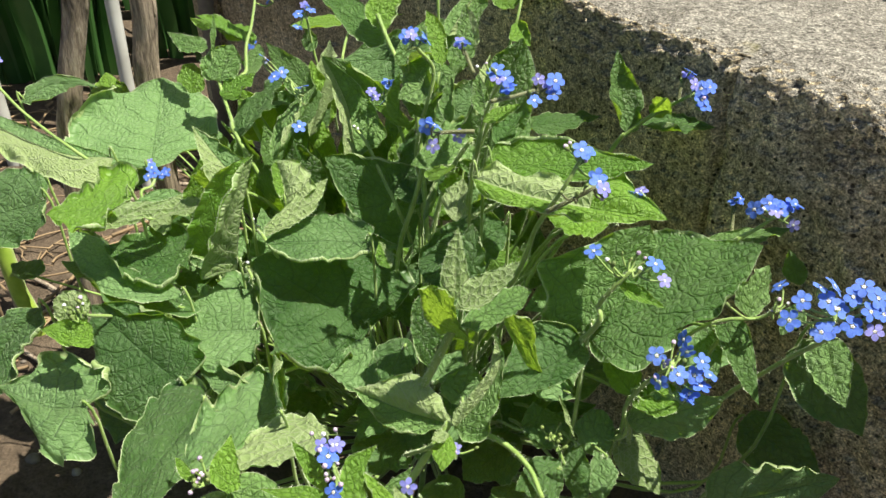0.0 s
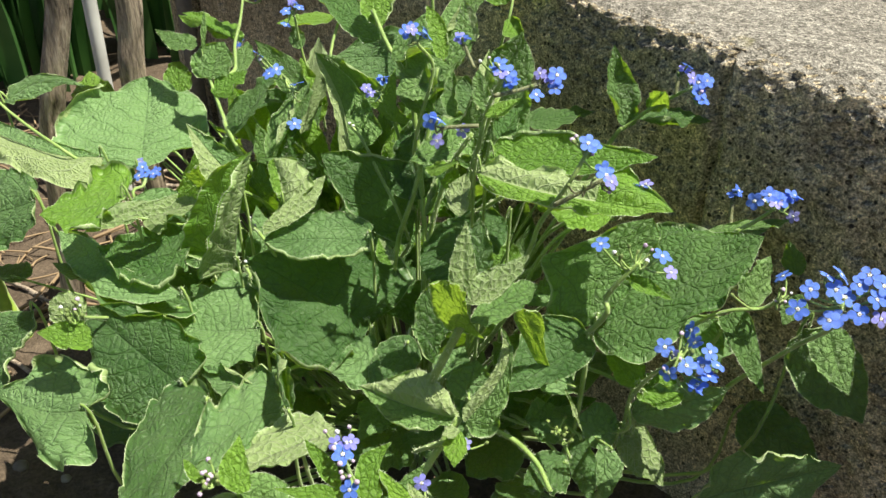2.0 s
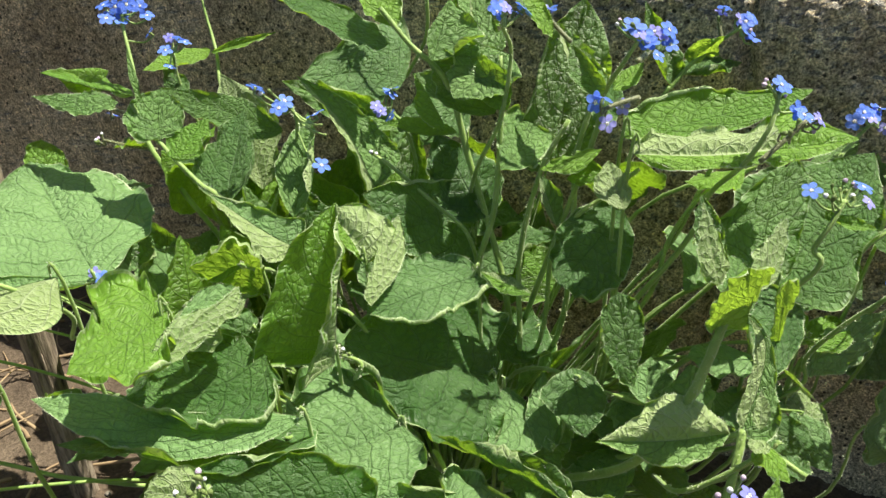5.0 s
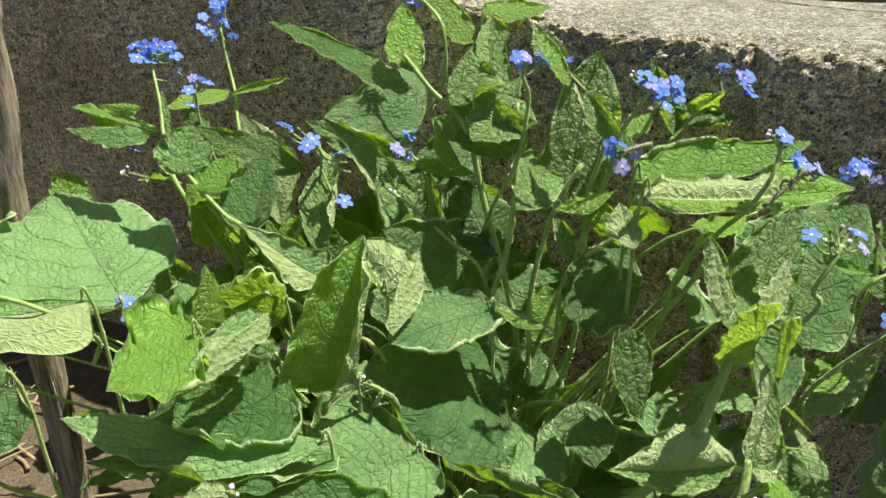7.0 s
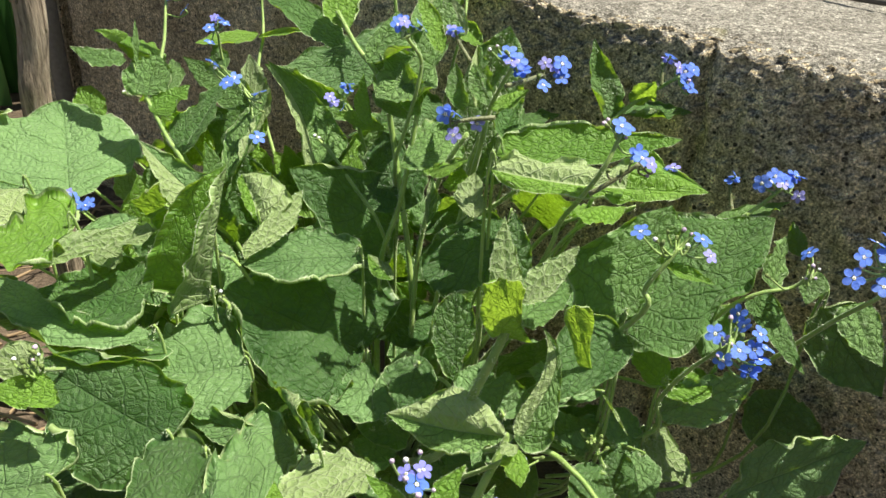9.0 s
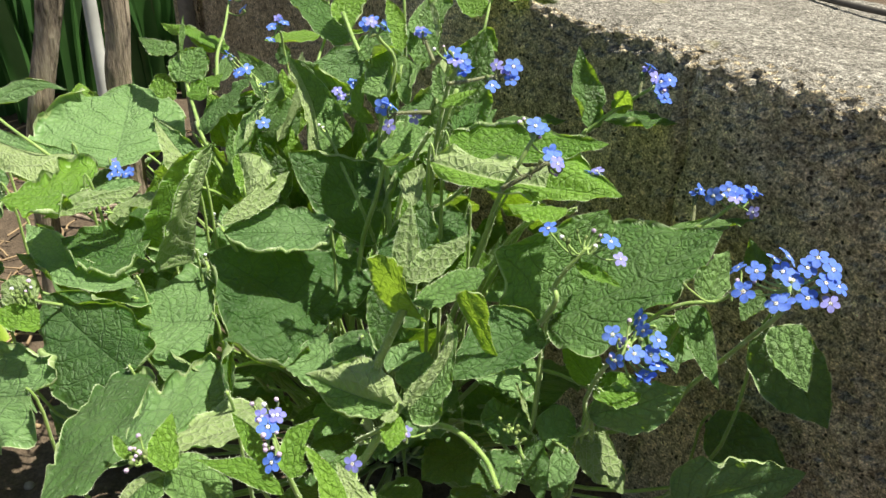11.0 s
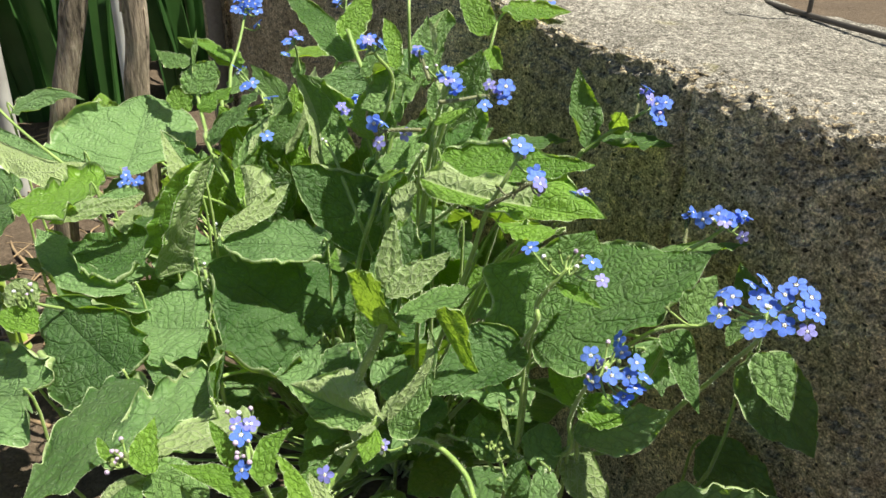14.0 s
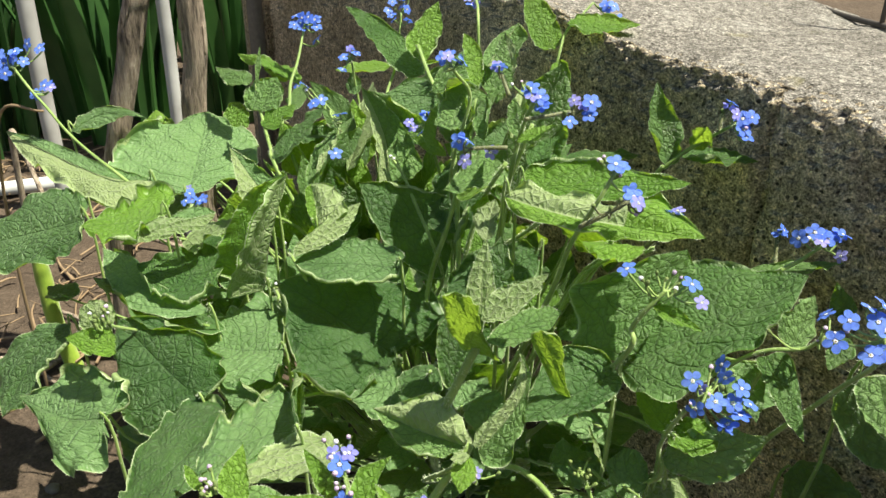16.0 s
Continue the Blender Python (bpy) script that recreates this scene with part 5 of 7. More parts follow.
leaf((0.0026, 0.3694, 0.2530), (0.0169, 0.3901, 0.2695), (0.0022, 0.3783, 0.2597), (0.0184, 0.3906, 0.2601), "ovate", cup=.1, wave=.1, under=(False,True), name="stem_leaf", mats=CRISP)
leaf((0.0040, 0.3470, 0.2430), (-0.0203, 0.3457, 0.2314), (-0.0035, 0.3314, 0.2331), (-0.0166, 0.3601, 0.2450), "heart", lobe=.05, name="stem_leaf", mats=CRISP)
leaf((-0.0760, 0.4218, 0.1789), (-0.0696, 0.4874, 0.2140), (-0.0783, 0.4672, 0.1959), (-0.0603, 0.4356, 0.2032), "ovate", under=(True,True), curl=.3, name="stem_leaf", mats=CRISP)
leaf((-0.0068, 0.3395, 0.2250), (-0.0121, 0.3750, 0.2508), (-0.0194, 0.3640, 0.2309), (0.0003, 0.3506, 0.2449), "heart", bow=.06, lobe=.02, curl=.5, name="stem_leaf", mats=CRISP)
leaf((-0.0041, 0.3341, 0.2268), (-0.0078, 0.3530, 0.2460), (-0.0112, 0.3462, 0.2340), (-0.0030, 0.3358, 0.2394), "ovate", cup=.08, curl=.5, name="stem_leaf", mats=CRISP)
leaf((0.0144, 0.3135, 0.2366), (0.0204, 0.3370, 0.2553), (0.0120, 0.3185, 0.2446), (0.0195, 0.3144, 0.2474), "ovate", under=(True,False), name="stem_leaf", mats=CRISP)
leaf((0.0243, 0.3112, 0.2196), (0.0409, 0.3323, 0.2288), (0.0287, 0.3268, 0.2258), (0.0354, 0.3171, 0.2235), "ovate", name="stem_leaf", mats=CRISP)
leaf((-0.0218, 0.3587, 0.2428), (-0.0062, 0.3704, 0.2616), (-0.0187, 0.3649, 0.2527), (-0.0023, 0.3517, 0.2505), "ovate", name="stem_leaf", mats=CRISP)
leaf((-0.0229, 0.3853, 0.2091), (-0.0630, 0.4144, 0.2283), (-0.0445, 0.3960, 0.2111), (-0.0406, 0.4035, 0.2257), "ovate", bow=-.05, name="stem_leaf", mats=CRISP)
leaf((-0.0677, 0.4081, 0.2086), (-0.1037, 0.4626, 0.2205), (-0.0898, 0.4304, 0.2066), (-0.0739, 0.4257, 0.2180), "ovate", under=(False,False), name="stem_leaf", mats=CRISP)
leaf((-0.0838, 0.3575, 0.1949), (-0.0635, 0.3849, 0.2237), (-0.0789, 0.3793, 0.2122), (-0.0683, 0.3588, 0.2100), "ovate", roll=(0,80), curl=.4, name="stem_leaf", mats=CRISP)
leaf((0.0390, 0.4279, 0.2423), (0.0460, 0.4132, 0.2340), (0.0445, 0.4233, 0.2435), (0.0356, 0.4138, 0.2366), "ovate", mats=YOUNG, name="stem_leaf")
leaf((-0.1153, 0.2920, 0.1550), (-0.1805, 0.3193, 0.1609), (-0.1367, 0.2789, 0.1567), (-0.1456, 0.3120, 0.1606), "heart", lobe=.12, roll=(50,20), curl=.5, stalk=[(-0.0226, 0.3709, 0.0000), (-0.0837, 0.3319, 0.1197)])
leaf((-0.2052, 0.4698, 0.1753), (-0.2178, 0.5016, 0.1884), (-0.2254, 0.4849, 0.1806), (-0.1992, 0.4859, 0.1822), "heart", mats=YOUNG, lobe=.1, stalk=[(-0.0334, 0.3797, 0.0000), (-0.1466, 0.4564, 0.1370)])
leaf((-0.1161, 0.3978, 0.2127), (-0.0977, 0.4039, 0.2227), (-0.1124, 0.4065, 0.2186), (-0.1020, 0.3941, 0.2148), "ovate", mats=YOUNG, name="stem_leaf")
leaf((-0.1258, 0.4377, 0.2383), (-0.1412, 0.4481, 0.2389), (-0.1330, 0.4408, 0.2343), (-0.1315, 0.4433, 0.2392), "ovate", mats=YOUNG, name="stem_leaf")
leaf((-0.1204, 0.4119, 0.2307), (-0.1196, 0.4213, 0.2497), (-0.1217, 0.4165, 0.2402), (-0.1187, 0.4167, 0.2402), "ovate", name="stem_leaf", mats=CRISP)
leaf((-0.1136, 0.4730, 0.2156), (-0.1482, 0.4834, 0.2302), (-0.1271, 0.4993, 0.2141), (-0.1267, 0.5029, 0.2209), "ovate", mats=YOUNG, name="stem_leaf")
leaf((-0.0630, 0.5265, 0.2142), (-0.0252, 0.5266, 0.2189), (-0.0463, 0.5261, 0.2192), (-0.0505, 0.5144, 0.2170), "ovate", mats=YOUNG, name="stem_leaf")
leaf((-0.0627, 0.5271, 0.2156), (-0.1001, 0.5213, 0.2126), (-0.0833, 0.5173, 0.2112), (-0.0803, 0.5315, 0.2168), "ovate", mats=YOUNG, name="stem_leaf")
leaf((-0.0852, 0.5066, 0.2018), (-0.0896, 0.5216, 0.2126), (-0.0925, 0.5195, 0.2057), (-0.0813, 0.5146, 0.2085), "heart", lobe=.1, name="stem_leaf", mats=CRISP)
leaf((-0.1112, 0.4405, 0.1945), (-0.0864, 0.4444, 0.2041), (-0.1033, 0.4386, 0.1992), (-0.0962, 0.4326, 0.1958), "ovate", mats=YOUNG, name="stem_leaf")
leaf((-0.1177, 0.4475, 0.2003), (-0.1286, 0.4646, 0.1966), (-0.1208, 0.4683, 0.1997), (-0.1211, 0.4400, 0.2062), "heart", under=(False,False), name="stem_leaf", mats=CRISP)
leaf((-0.1115, 0.4479, 0.2074), (-0.1098, 0.4715, 0.2168), (-0.1171, 0.4661, 0.2111), (-0.1031, 0.4526, 0.2128), "heart", lobe=.1, name="stem_leaf", mats=CRISP)
leaf((-0.0588, 0.2216, 0.1555), (-0.0725, 0.2777, 0.1446), (-0.0673, 0.2327, 0.1638), (-0.0603, 0.2292, 0.1640), "ovate", stalk=[(-0.0159, 0.3673, 0.0000), (-0.0500, 0.2500, 0.0700)])
leaf((-0.0289, 0.2679, 0.1258), (-0.0212, 0.2851, 0.1438), (-0.0326, 0.2786, 0.1335), (-0.0149, 0.2786, 0.1335), "heart", lobe=.1, stalk=[(-0.0123, 0.3696, 0.0000), (-0.0233, 0.3150, 0.0949)])
leaf((0.0070, 0.2391, 0.1458), (0.0107, 0.2450, 0.1602), (-0.0009, 0.2455, 0.1466), (0.0193, 0.2417, 0.1500), "heart", lobe=.1, stalk=[(-0.0080, 0.3682, 0.0000), (0.0019, 0.2949, 0.1119)])
leaf((0.0466, 0.2333, 0.1176), (0.0283, 0.2171, 0.1199), (0.0394, 0.2105, 0.1189), (0.0333, 0.2298, 0.1214), "heart", lobe=.1, stalk=[(-0.0032, 0.3679, 0.0000), (0.0296, 0.2908, 0.0880)])
leaf((0.0779, 0.2480, 0.1412), (0.0661, 0.2611, 0.1528), (0.0663, 0.2517, 0.1471), (0.0802, 0.2542, 0.1510), "ovate", mats=YOUNG, stalk=[(0.0005, 0.3687, 0.0000), (0.0515, 0.3011, 0.1080)])
leaf((0.1045, 0.2734, 0.1536), (0.1251, 0.2670, 0.1433), (0.1244, 0.2774, 0.1505), (0.1042, 0.2606, 0.1425), "heart", lobe=.1, stalk=[(0.0037, 0.3699, 0.0000), (0.0701, 0.3189, 0.1185)])
leaf((-0.0798, 0.2493, 0.1432), (-0.1037, 0.2619, 0.1445), (-0.0914, 0.2480, 0.1412), (-0.0904, 0.2593, 0.1498), "heart", lobe=.1, stalk=[(-0.0184, 0.3687, 0.0000), (-0.0588, 0.3020, 0.1097)])
leaf((0.0040, 0.2100, 0.1612), (0.0094, 0.2160, 0.1701), (0.0045, 0.2144, 0.1653), (0.0083, 0.2108, 0.1666), "ovate", under=(True,True), name="stem_leaf", mats=CRISP)
leaf((0.0023, 0.2071, 0.1602), (-0.0042, 0.2045, 0.1602), (-0.0006, 0.2027, 0.1606), (-0.0019, 0.2090, 0.1599), "ovate", under=(True,True), name="stem_leaf", mats=CRISP)
leaf((0.0506, 0.2503, 0.1422), (0.0238, 0.2579, 0.1491), (0.0359, 0.2483, 0.1400), (0.0377, 0.2634, 0.1474), "heart", lobe=.1, stalk=[(-0.0027, 0.3688, 0.0000), (0.0324, 0.3027, 0.1089)])
leaf((0.1089, 0.2645, 0.1633), (0.1104, 0.2486, 0.1473), (0.1144, 0.2539, 0.1573), (0.1048, 0.2591, 0.1531), "heart", lobe=.05, curl=.4, stalk=[(0.0043, 0.3695, 0.0000), (0.0732, 0.3127, 0.1268)])
leaf((-0.0170, 0.2720, 0.1485), (-0.0253, 0.2545, 0.1372), (-0.0127, 0.2585, 0.1436), (-0.0287, 0.2743, 0.1434), "heart", lobe=.15, curl=.3, stalk=[(-0.0108, 0.3698, 0.0000), (-0.0149, 0.3179, 0.1142)])
leaf((-0.0033, 0.2499, 0.1476), (0.0073, 0.2599, 0.1551), (-0.0042, 0.2576, 0.1519), (0.0107, 0.2529, 0.1519), "heart", lobe=.1, curl=.4, stalk=[(-0.0092, 0.3687, 0.0000), (-0.0053, 0.3024, 0.1135)])
leaf((0.0454, 0.2378, 0.1514), (0.0506, 0.2222, 0.1422), (0.0487, 0.2306, 0.1478), (0.0470, 0.2271, 0.1478), "ovate", under=(True,True), name="stem_leaf", mats=CRISP)
leaf((-0.0040, 0.3528, 0.2252), (0.0156, 0.3642, 0.2491), (-0.0021, 0.3648, 0.2350), (0.0042, 0.3492, 0.2366), "ovate", bow=.05, curl=.4, name="stem_leaf", mats=CRISP)
leaf((0.0030, 0.2908, 0.2431), (0.0035, 0.3071, 0.2564), (-0.0011, 0.3019, 0.2486), (0.0045, 0.2909, 0.2485), "ovate", curl=.4, cup=.12, name="stem_leaf", mats=CRISP)
leaf((-0.0210, 0.3506, 0.2175), (-0.0208, 0.3743, 0.2338), (-0.0267, 0.3645, 0.2238), (-0.0204, 0.3621, 0.2255), "ovate", mats=YOUNG, name="stem_leaf")
leaf((-0.0095, 0.3655, 0.2198), (-0.0150, 0.3879, 0.2292), (-0.0162, 0.3790, 0.2246), (-0.0059, 0.3777, 0.2313), "ovate", name="stem_leaf", mats=CRISP)
leaf((0.0041, 0.2908, 0.2240), (-0.0079, 0.3078, 0.2135), (-0.0065, 0.2952, 0.2157), (0.0010, 0.3049, 0.2166), "heart", mats=YOUNG, lobe=.05, name="stem_leaf")
leaf((0.0157, 0.2990, 0.2402), (0.0311, 0.3013, 0.2467), (0.0221, 0.3025, 0.2450), (0.0240, 0.2958, 0.2424), "ovate", mats=YOUNG, name="stem_leaf")
leaf((0.0058, 0.2889, 0.2157), (-0.0019, 0.2997, 0.2112), (0.0010, 0.2922, 0.2098), (0.0041, 0.3013, 0.2158), "ovate", mats=YOUNG, name="stem_leaf")
leaf((0.0051, 0.2772, 0.2065), (0.0083, 0.2906, 0.2192), (0.0003, 0.2890, 0.2139), (0.0105, 0.2816, 0.2152), "ovate", under=(True,True), name="stem_leaf", mats=CRISP)
leaf((-0.0151, 0.3527, 0.2145), (-0.0347, 0.3808, 0.2142), (-0.0261, 0.3656, 0.2120), (-0.0228, 0.3685, 0.2178), "ovate", mats=YOUNG, sharp=1.3, name="stem_leaf")
leaf((0.0181, 0.3039, 0.2399), (0.0147, 0.3218, 0.2518), (0.0115, 0.3178, 0.2445), (0.0189, 0.3113, 0.2461), "ovate", cup=.1, name="stem_leaf", mats=CRISP)
leaf((0.0229, 0.3047, 0.2276), (0.0337, 0.3197, 0.2359), (0.0209, 0.3147, 0.2332), (0.0286, 0.3052, 0.2303), "heart", lobe=.05, name="stem_leaf", mats=CRISP)
leaf((0.0140, 0.3329, 0.2597), (0.0096, 0.3486, 0.2736), (0.0060, 0.3434, 0.2641), (0.0151, 0.3374, 0.2672), "ovate", under=(False,True), name="stem_leaf", mats=CRISP)
leaf((-0.1023, 0.3783, 0.2009), (-0.0824, 0.4073, 0.2217), (-0.1046, 0.4050, 0.2095), (-0.0913, 0.3787, 0.2108), "heart", lobe=.08, curl=.3, name="stem_leaf", mats=CRISP)
leaf((0.0632, 0.2410, 0.2017), (0.0801, 0.2329, 0.1962), (0.0725, 0.2385, 0.2014), (0.0688, 0.2337, 0.1994), "ovate", mats=YOUNG, name="stem_leaf")
leaf((0.0636, 0.2407, 0.2011), (0.0648, 0.2434, 0.2055), (0.0626, 0.2426, 0.2023), (0.0663, 0.2409, 0.2034), "ovate", mats=YOUNG, name="stem_leaf")
leaf((0.1364, 0.2491, 0.1850), (0.1294, 0.2439, 0.1755), (0.1350, 0.2410, 0.1802), (0.1307, 0.2516, 0.1794), "heart", lobe=.1, name="stem_leaf", mats=CRISP)
leaf((-0.1393, 0.3355, 0.1746), (-0.1121, 0.3284, 0.1869), (-0.1260, 0.3451, 0.1804), (-0.1241, 0.3192, 0.1787), "heart", under=(True,True), cup=-.1, lobe=.05, stalk=[(-0.0255, 0.3730, 0.0000), (-0.1005, 0.3623, 0.1364)])
leaf((-0.1082, 0.3464, 0.1876), (-0.1239, 0.3693, 0.1789), (-0.1185, 0.3539, 0.1801), (-0.1119, 0.3684, 0.1876), "ovate", mats=YOUNG, curl=.5, stalk=[(-0.0218, 0.3736, 0.0000), (-0.0787, 0.3700, 0.1474)])
leaf((-0.0227, 0.2910, 0.1754), (-0.0292, 0.3142, 0.1751), (-0.0296, 0.3004, 0.1739), (-0.0231, 0.3045, 0.1756), "ovate", mats=YOUNG, under=(False,True), name="stem_leaf")
leaf((-0.0083, 0.2964, 0.1959), (-0.0030, 0.3143, 0.2075), (-0.0064, 0.3084, 0.2017), (-0.0012, 0.3013, 0.2053), "ovate", under=(True,False), name="stem_leaf", mats=CRISP)
leaf((0.0532, 0.2418, 0.1218), (0.0556, 0.2127, 0.1130), (0.0596, 0.2285, 0.1194), (0.0489, 0.2308, 0.1137), "ovate", curl=.6, stalk=[(-0.0024, 0.3683, 0.0000), (0.0342, 0.2968, 0.0915)])
leaf((0.0654, 0.2393, 0.1178), (0.0609, 0.2161, 0.1090), (0.0703, 0.2261, 0.1156), (0.0594, 0.2302, 0.1127), "ovate", curl=.6, stalk=[(-0.0009, 0.3682, 0.0000), (0.0428, 0.2950, 0.0881)])
leaf((0.0327, 0.2779, 0.0852), (0.0091, 0.2505, 0.0885), (0.0268, 0.2491, 0.0863), (0.0124, 0.2786, 0.0864), "heart", lobe=.15, stalk=[(-0.0049, 0.3701, 0.0000), (0.0199, 0.3220, 0.0604)])
leaf((-0.0230, 0.2844, 0.0862), (-0.0364, 0.2505, 0.0885), (-0.0187, 0.2518, 0.0906), (-0.0417, 0.2779, 0.0852), "heart", lobe=.15, stalk=[(-0.0116, 0.3705, 0.0000), (-0.0191, 0.3266, 0.0613)])
leaf((0.0016, 0.2574, 0.0808), (-0.0058, 0.2298, 0.0837), (0.0089, 0.2370, 0.0858), (-0.0111, 0.2451, 0.0799), "heart", lobe=.15, stalk=[(-0.0086, 0.3691, 0.0000), (-0.0019, 0.3077, 0.0566)])
leaf((0.0369, 0.2478, 0.0842), (0.0182, 0.2264, 0.0878), (0.0354, 0.2298, 0.0837), (0.0218, 0.2478, 0.0842), "heart", lobe=.15, stalk=[(-0.0044, 0.3686, 0.0000), (0.0229, 0.3010, 0.0596)])
leaf((-0.0066, 0.2902, 0.0955), (0.0120, 0.2657, 0.0940), (0.0124, 0.2851, 0.0967), (-0.0036, 0.2657, 0.0940), "heart", lobe=.15, stalk=[(-0.0096, 0.3708, 0.0000), (-0.0076, 0.3307, 0.0692)])
leaf((0.0495, 0.3006, 0.0933), (0.0283, 0.2771, 0.0934), (0.0443, 0.2757, 0.0911), (0.0298, 0.3021, 0.0957), "heart", lobe=.15, stalk=[(-0.0029, 0.3713, 0.0000), (0.0316, 0.3380, 0.0673)])


# ---------------------------------------------------------------- shoots and flowers
def flower_mesh(name, petal, wide, seed):
    """Five rounded, slightly cupped petals round a white ring and a dark throat; one unit across its radius."""
    r = random.Random(seed)
    bm = bmesh.new()
    for k in range(5):
        a0 = 2 * math.pi * k / 5 + r.uniform(-0.09, 0.09)
        lift, size = r.uniform(-0.10, 0.14), r.uniform(0.92, 1.04)
        rows = []
        for rho in (0.0, 0.4, 0.72, 1.0):
            row = []
            for j in range(12):
                t = 2 * math.pi * j / 12
                x = 0.60 + 0.42 * size * rho * math.cos(t)
                y = wide * rho * math.sin(t) * (0.72 + 0.28 * min(1.0, x / 0.6))
                z = 0.05 + lift * (x - 0.2) + 0.30 * y * y - 0.10 * x * x + 0.02 * r.uniform(-1, 1)
                row.append(bm.verts.new((x * math.cos(a0) - y * math.sin(a0), x * math.sin(a0) + y * math.cos(a0), z)))
                if rho == 0.0:
                    break
            rows.append(row)
        for j in range(12):
            bm.faces.new((rows[0][0], rows[1][j], rows[1][(j + 1) % 12]))
            for a, b in ((rows[1], rows[2]), (rows[2], rows[3])):
                bm.faces.new((a[j], b[j], b[(j + 1) % 12], a[(j + 1) % 12]))
    for rad, inner, z0, z1, index in ((0.165, 0.085, 0.06, 0.10, 1), (0.09, 0.02, 0.10, 0.06, 2)):
        ring = []
        for k in range(10):
            a = 2 * math.pi * k / 10
            f = 1 + (0.12 if k % 2 else -0.06) * (index == 1)
            ring.append((bm.verts.new((rad * f * math.cos(a), rad * f * math.sin(a), z0)), bm.verts.new((inner * math.cos(a), inner * math.sin(a), z1))))
        for k in range(10):
            a, b = ring[k], ring[(k + 1) % 10]
            bm.faces.new((a[0], b[0], b[1], a[1])).material_index = index
    # the green cup and tube behind the petals
    back = []
    for z, rad in ((0.06, 0.15), (-0.25, 0.15), (-0.50, 0.13), (-0.62, 0.05)):
        back.append([bm.verts.new((rad * math.cos(2 * math.pi * k / 6), rad * math.sin(2 * math.pi * k / 6), z)) for k in range(6)])
    for a, b in zip(back, back[1:]):
        for k in range(6):
            bm.faces.new((a[k], b[k], b[(k + 1) % 6], a[(k + 1) % 6])).material_index = 3
    me = bpy.data.meshes.new(name)
    bm.to_mesh(me)
    bm.free()
    for m in (petal, EYE_WHITE, EYE_DARK, CALYX):
        me.materials.append(m)
    me.polygons.foreach_set("use_smooth", [True] * len(me.polygons))
    return me


def bud_mesh(name, head):
    """A closed bud: rounded head in a five-toothed green cup."""
    bm = bmesh.new()
    prof = ((-1.0, 0.12, 1), (-0.6, 0.42, 1), (-0.15, 0.52, 1), (0.0, 0.56, 0), (0.3, 0.60, 0), (0.62, 0.50, 0), (0.85, 0.30, 0), (0.96, 0.06, 0))
    rings = []
    for z, rad, m in prof:
        rings.append([bm.verts.new((rad * (1 + 0.06 * math.cos(5 * 2 * math.pi * k / 10)) * math.cos(2 * math.pi * k / 10), rad * math.sin(2 * math.pi * k / 10), z + (0.16 if m and z > -0.3 and k % 2 else 0))) for k in range(10)])
    for (a, b), (_, _, m) in zip(zip(rings, rings[1:]), prof):
        for k in range(10):
            bm.faces.new((a[k], a[(k + 1) % 10], b[(k + 1) % 10], b[k])).material_index = m
    bm.faces.new(rings[-1])
    me = bpy.data.meshes.new(name)
    bm.to_mesh(me)
    bm.free()
    me.materials.append(head)
    me.materials.append(CALYX)
    me.polygons.foreach_set("use_smooth", [True] * len(me.polygons))
    return me


FLOWERS = [flower_mesh("flower", PETAL, 0.36 + 0.012 * i, i) for i in range(4)]
LILAC_FLOWERS = [flower_mesh("lilac_flower", PETAL_LILAC, 0.36, 9 + i) for i in range(2)]
BUDS = {"b": bud_mesh("pink_bud", BUD_PINK), "w": bud_mesh("pale_bud", BUD_WHITE), "g": bud_mesh("green_bud", CALYX)}
BLOOM = random.Random(41)


def stalk_path(path, foot):
    """Carries a stalk on down to the plant's crown."""
    pts = [Vector(p) for p in path]
    if foot:
        c = Vector((-0.01, 0.375, 0))
        g = c + (pts[0] - c) * 0.12
        g.z = 0.0
        if foot == "side":
            # springs from the foliage of a neighbouring shoot
            g = pts[0] + ((g - pts[0]).normalized() + Vector((0, 0.8, -0.8))).normalized() * 0.05
        if foot is True and pts[0].y < 0.22:
            # the shoots in front first run steeply down
            pts = [pts[0] + Vector((0.004, 0.022, -0.060))] + pts
        m = pts[0].lerp(g, 0.5) + (pts[0] - pts[1]).normalized() * 0.012
        m.z = pts[0].z * 0.5 if foot != "side" else (pts[0].z + g.z) / 2
        pts = [g, m] + pts
    return [p - PLANT.matrix_basis.translation for p in bezier(pts, 6)]


def shoot(path, r0, r1):
    bm = bmesh.new()
    line = stalk_path(path, True)
    tube(bm, line, r0, r1, 9, 0.12, len(line) + path[0][0] * 50)
    hairs(bm, line, r0, 420, 0.0012, BLOOM)
    return part("shoot", bm, [STEM, HAIR], PLANT)


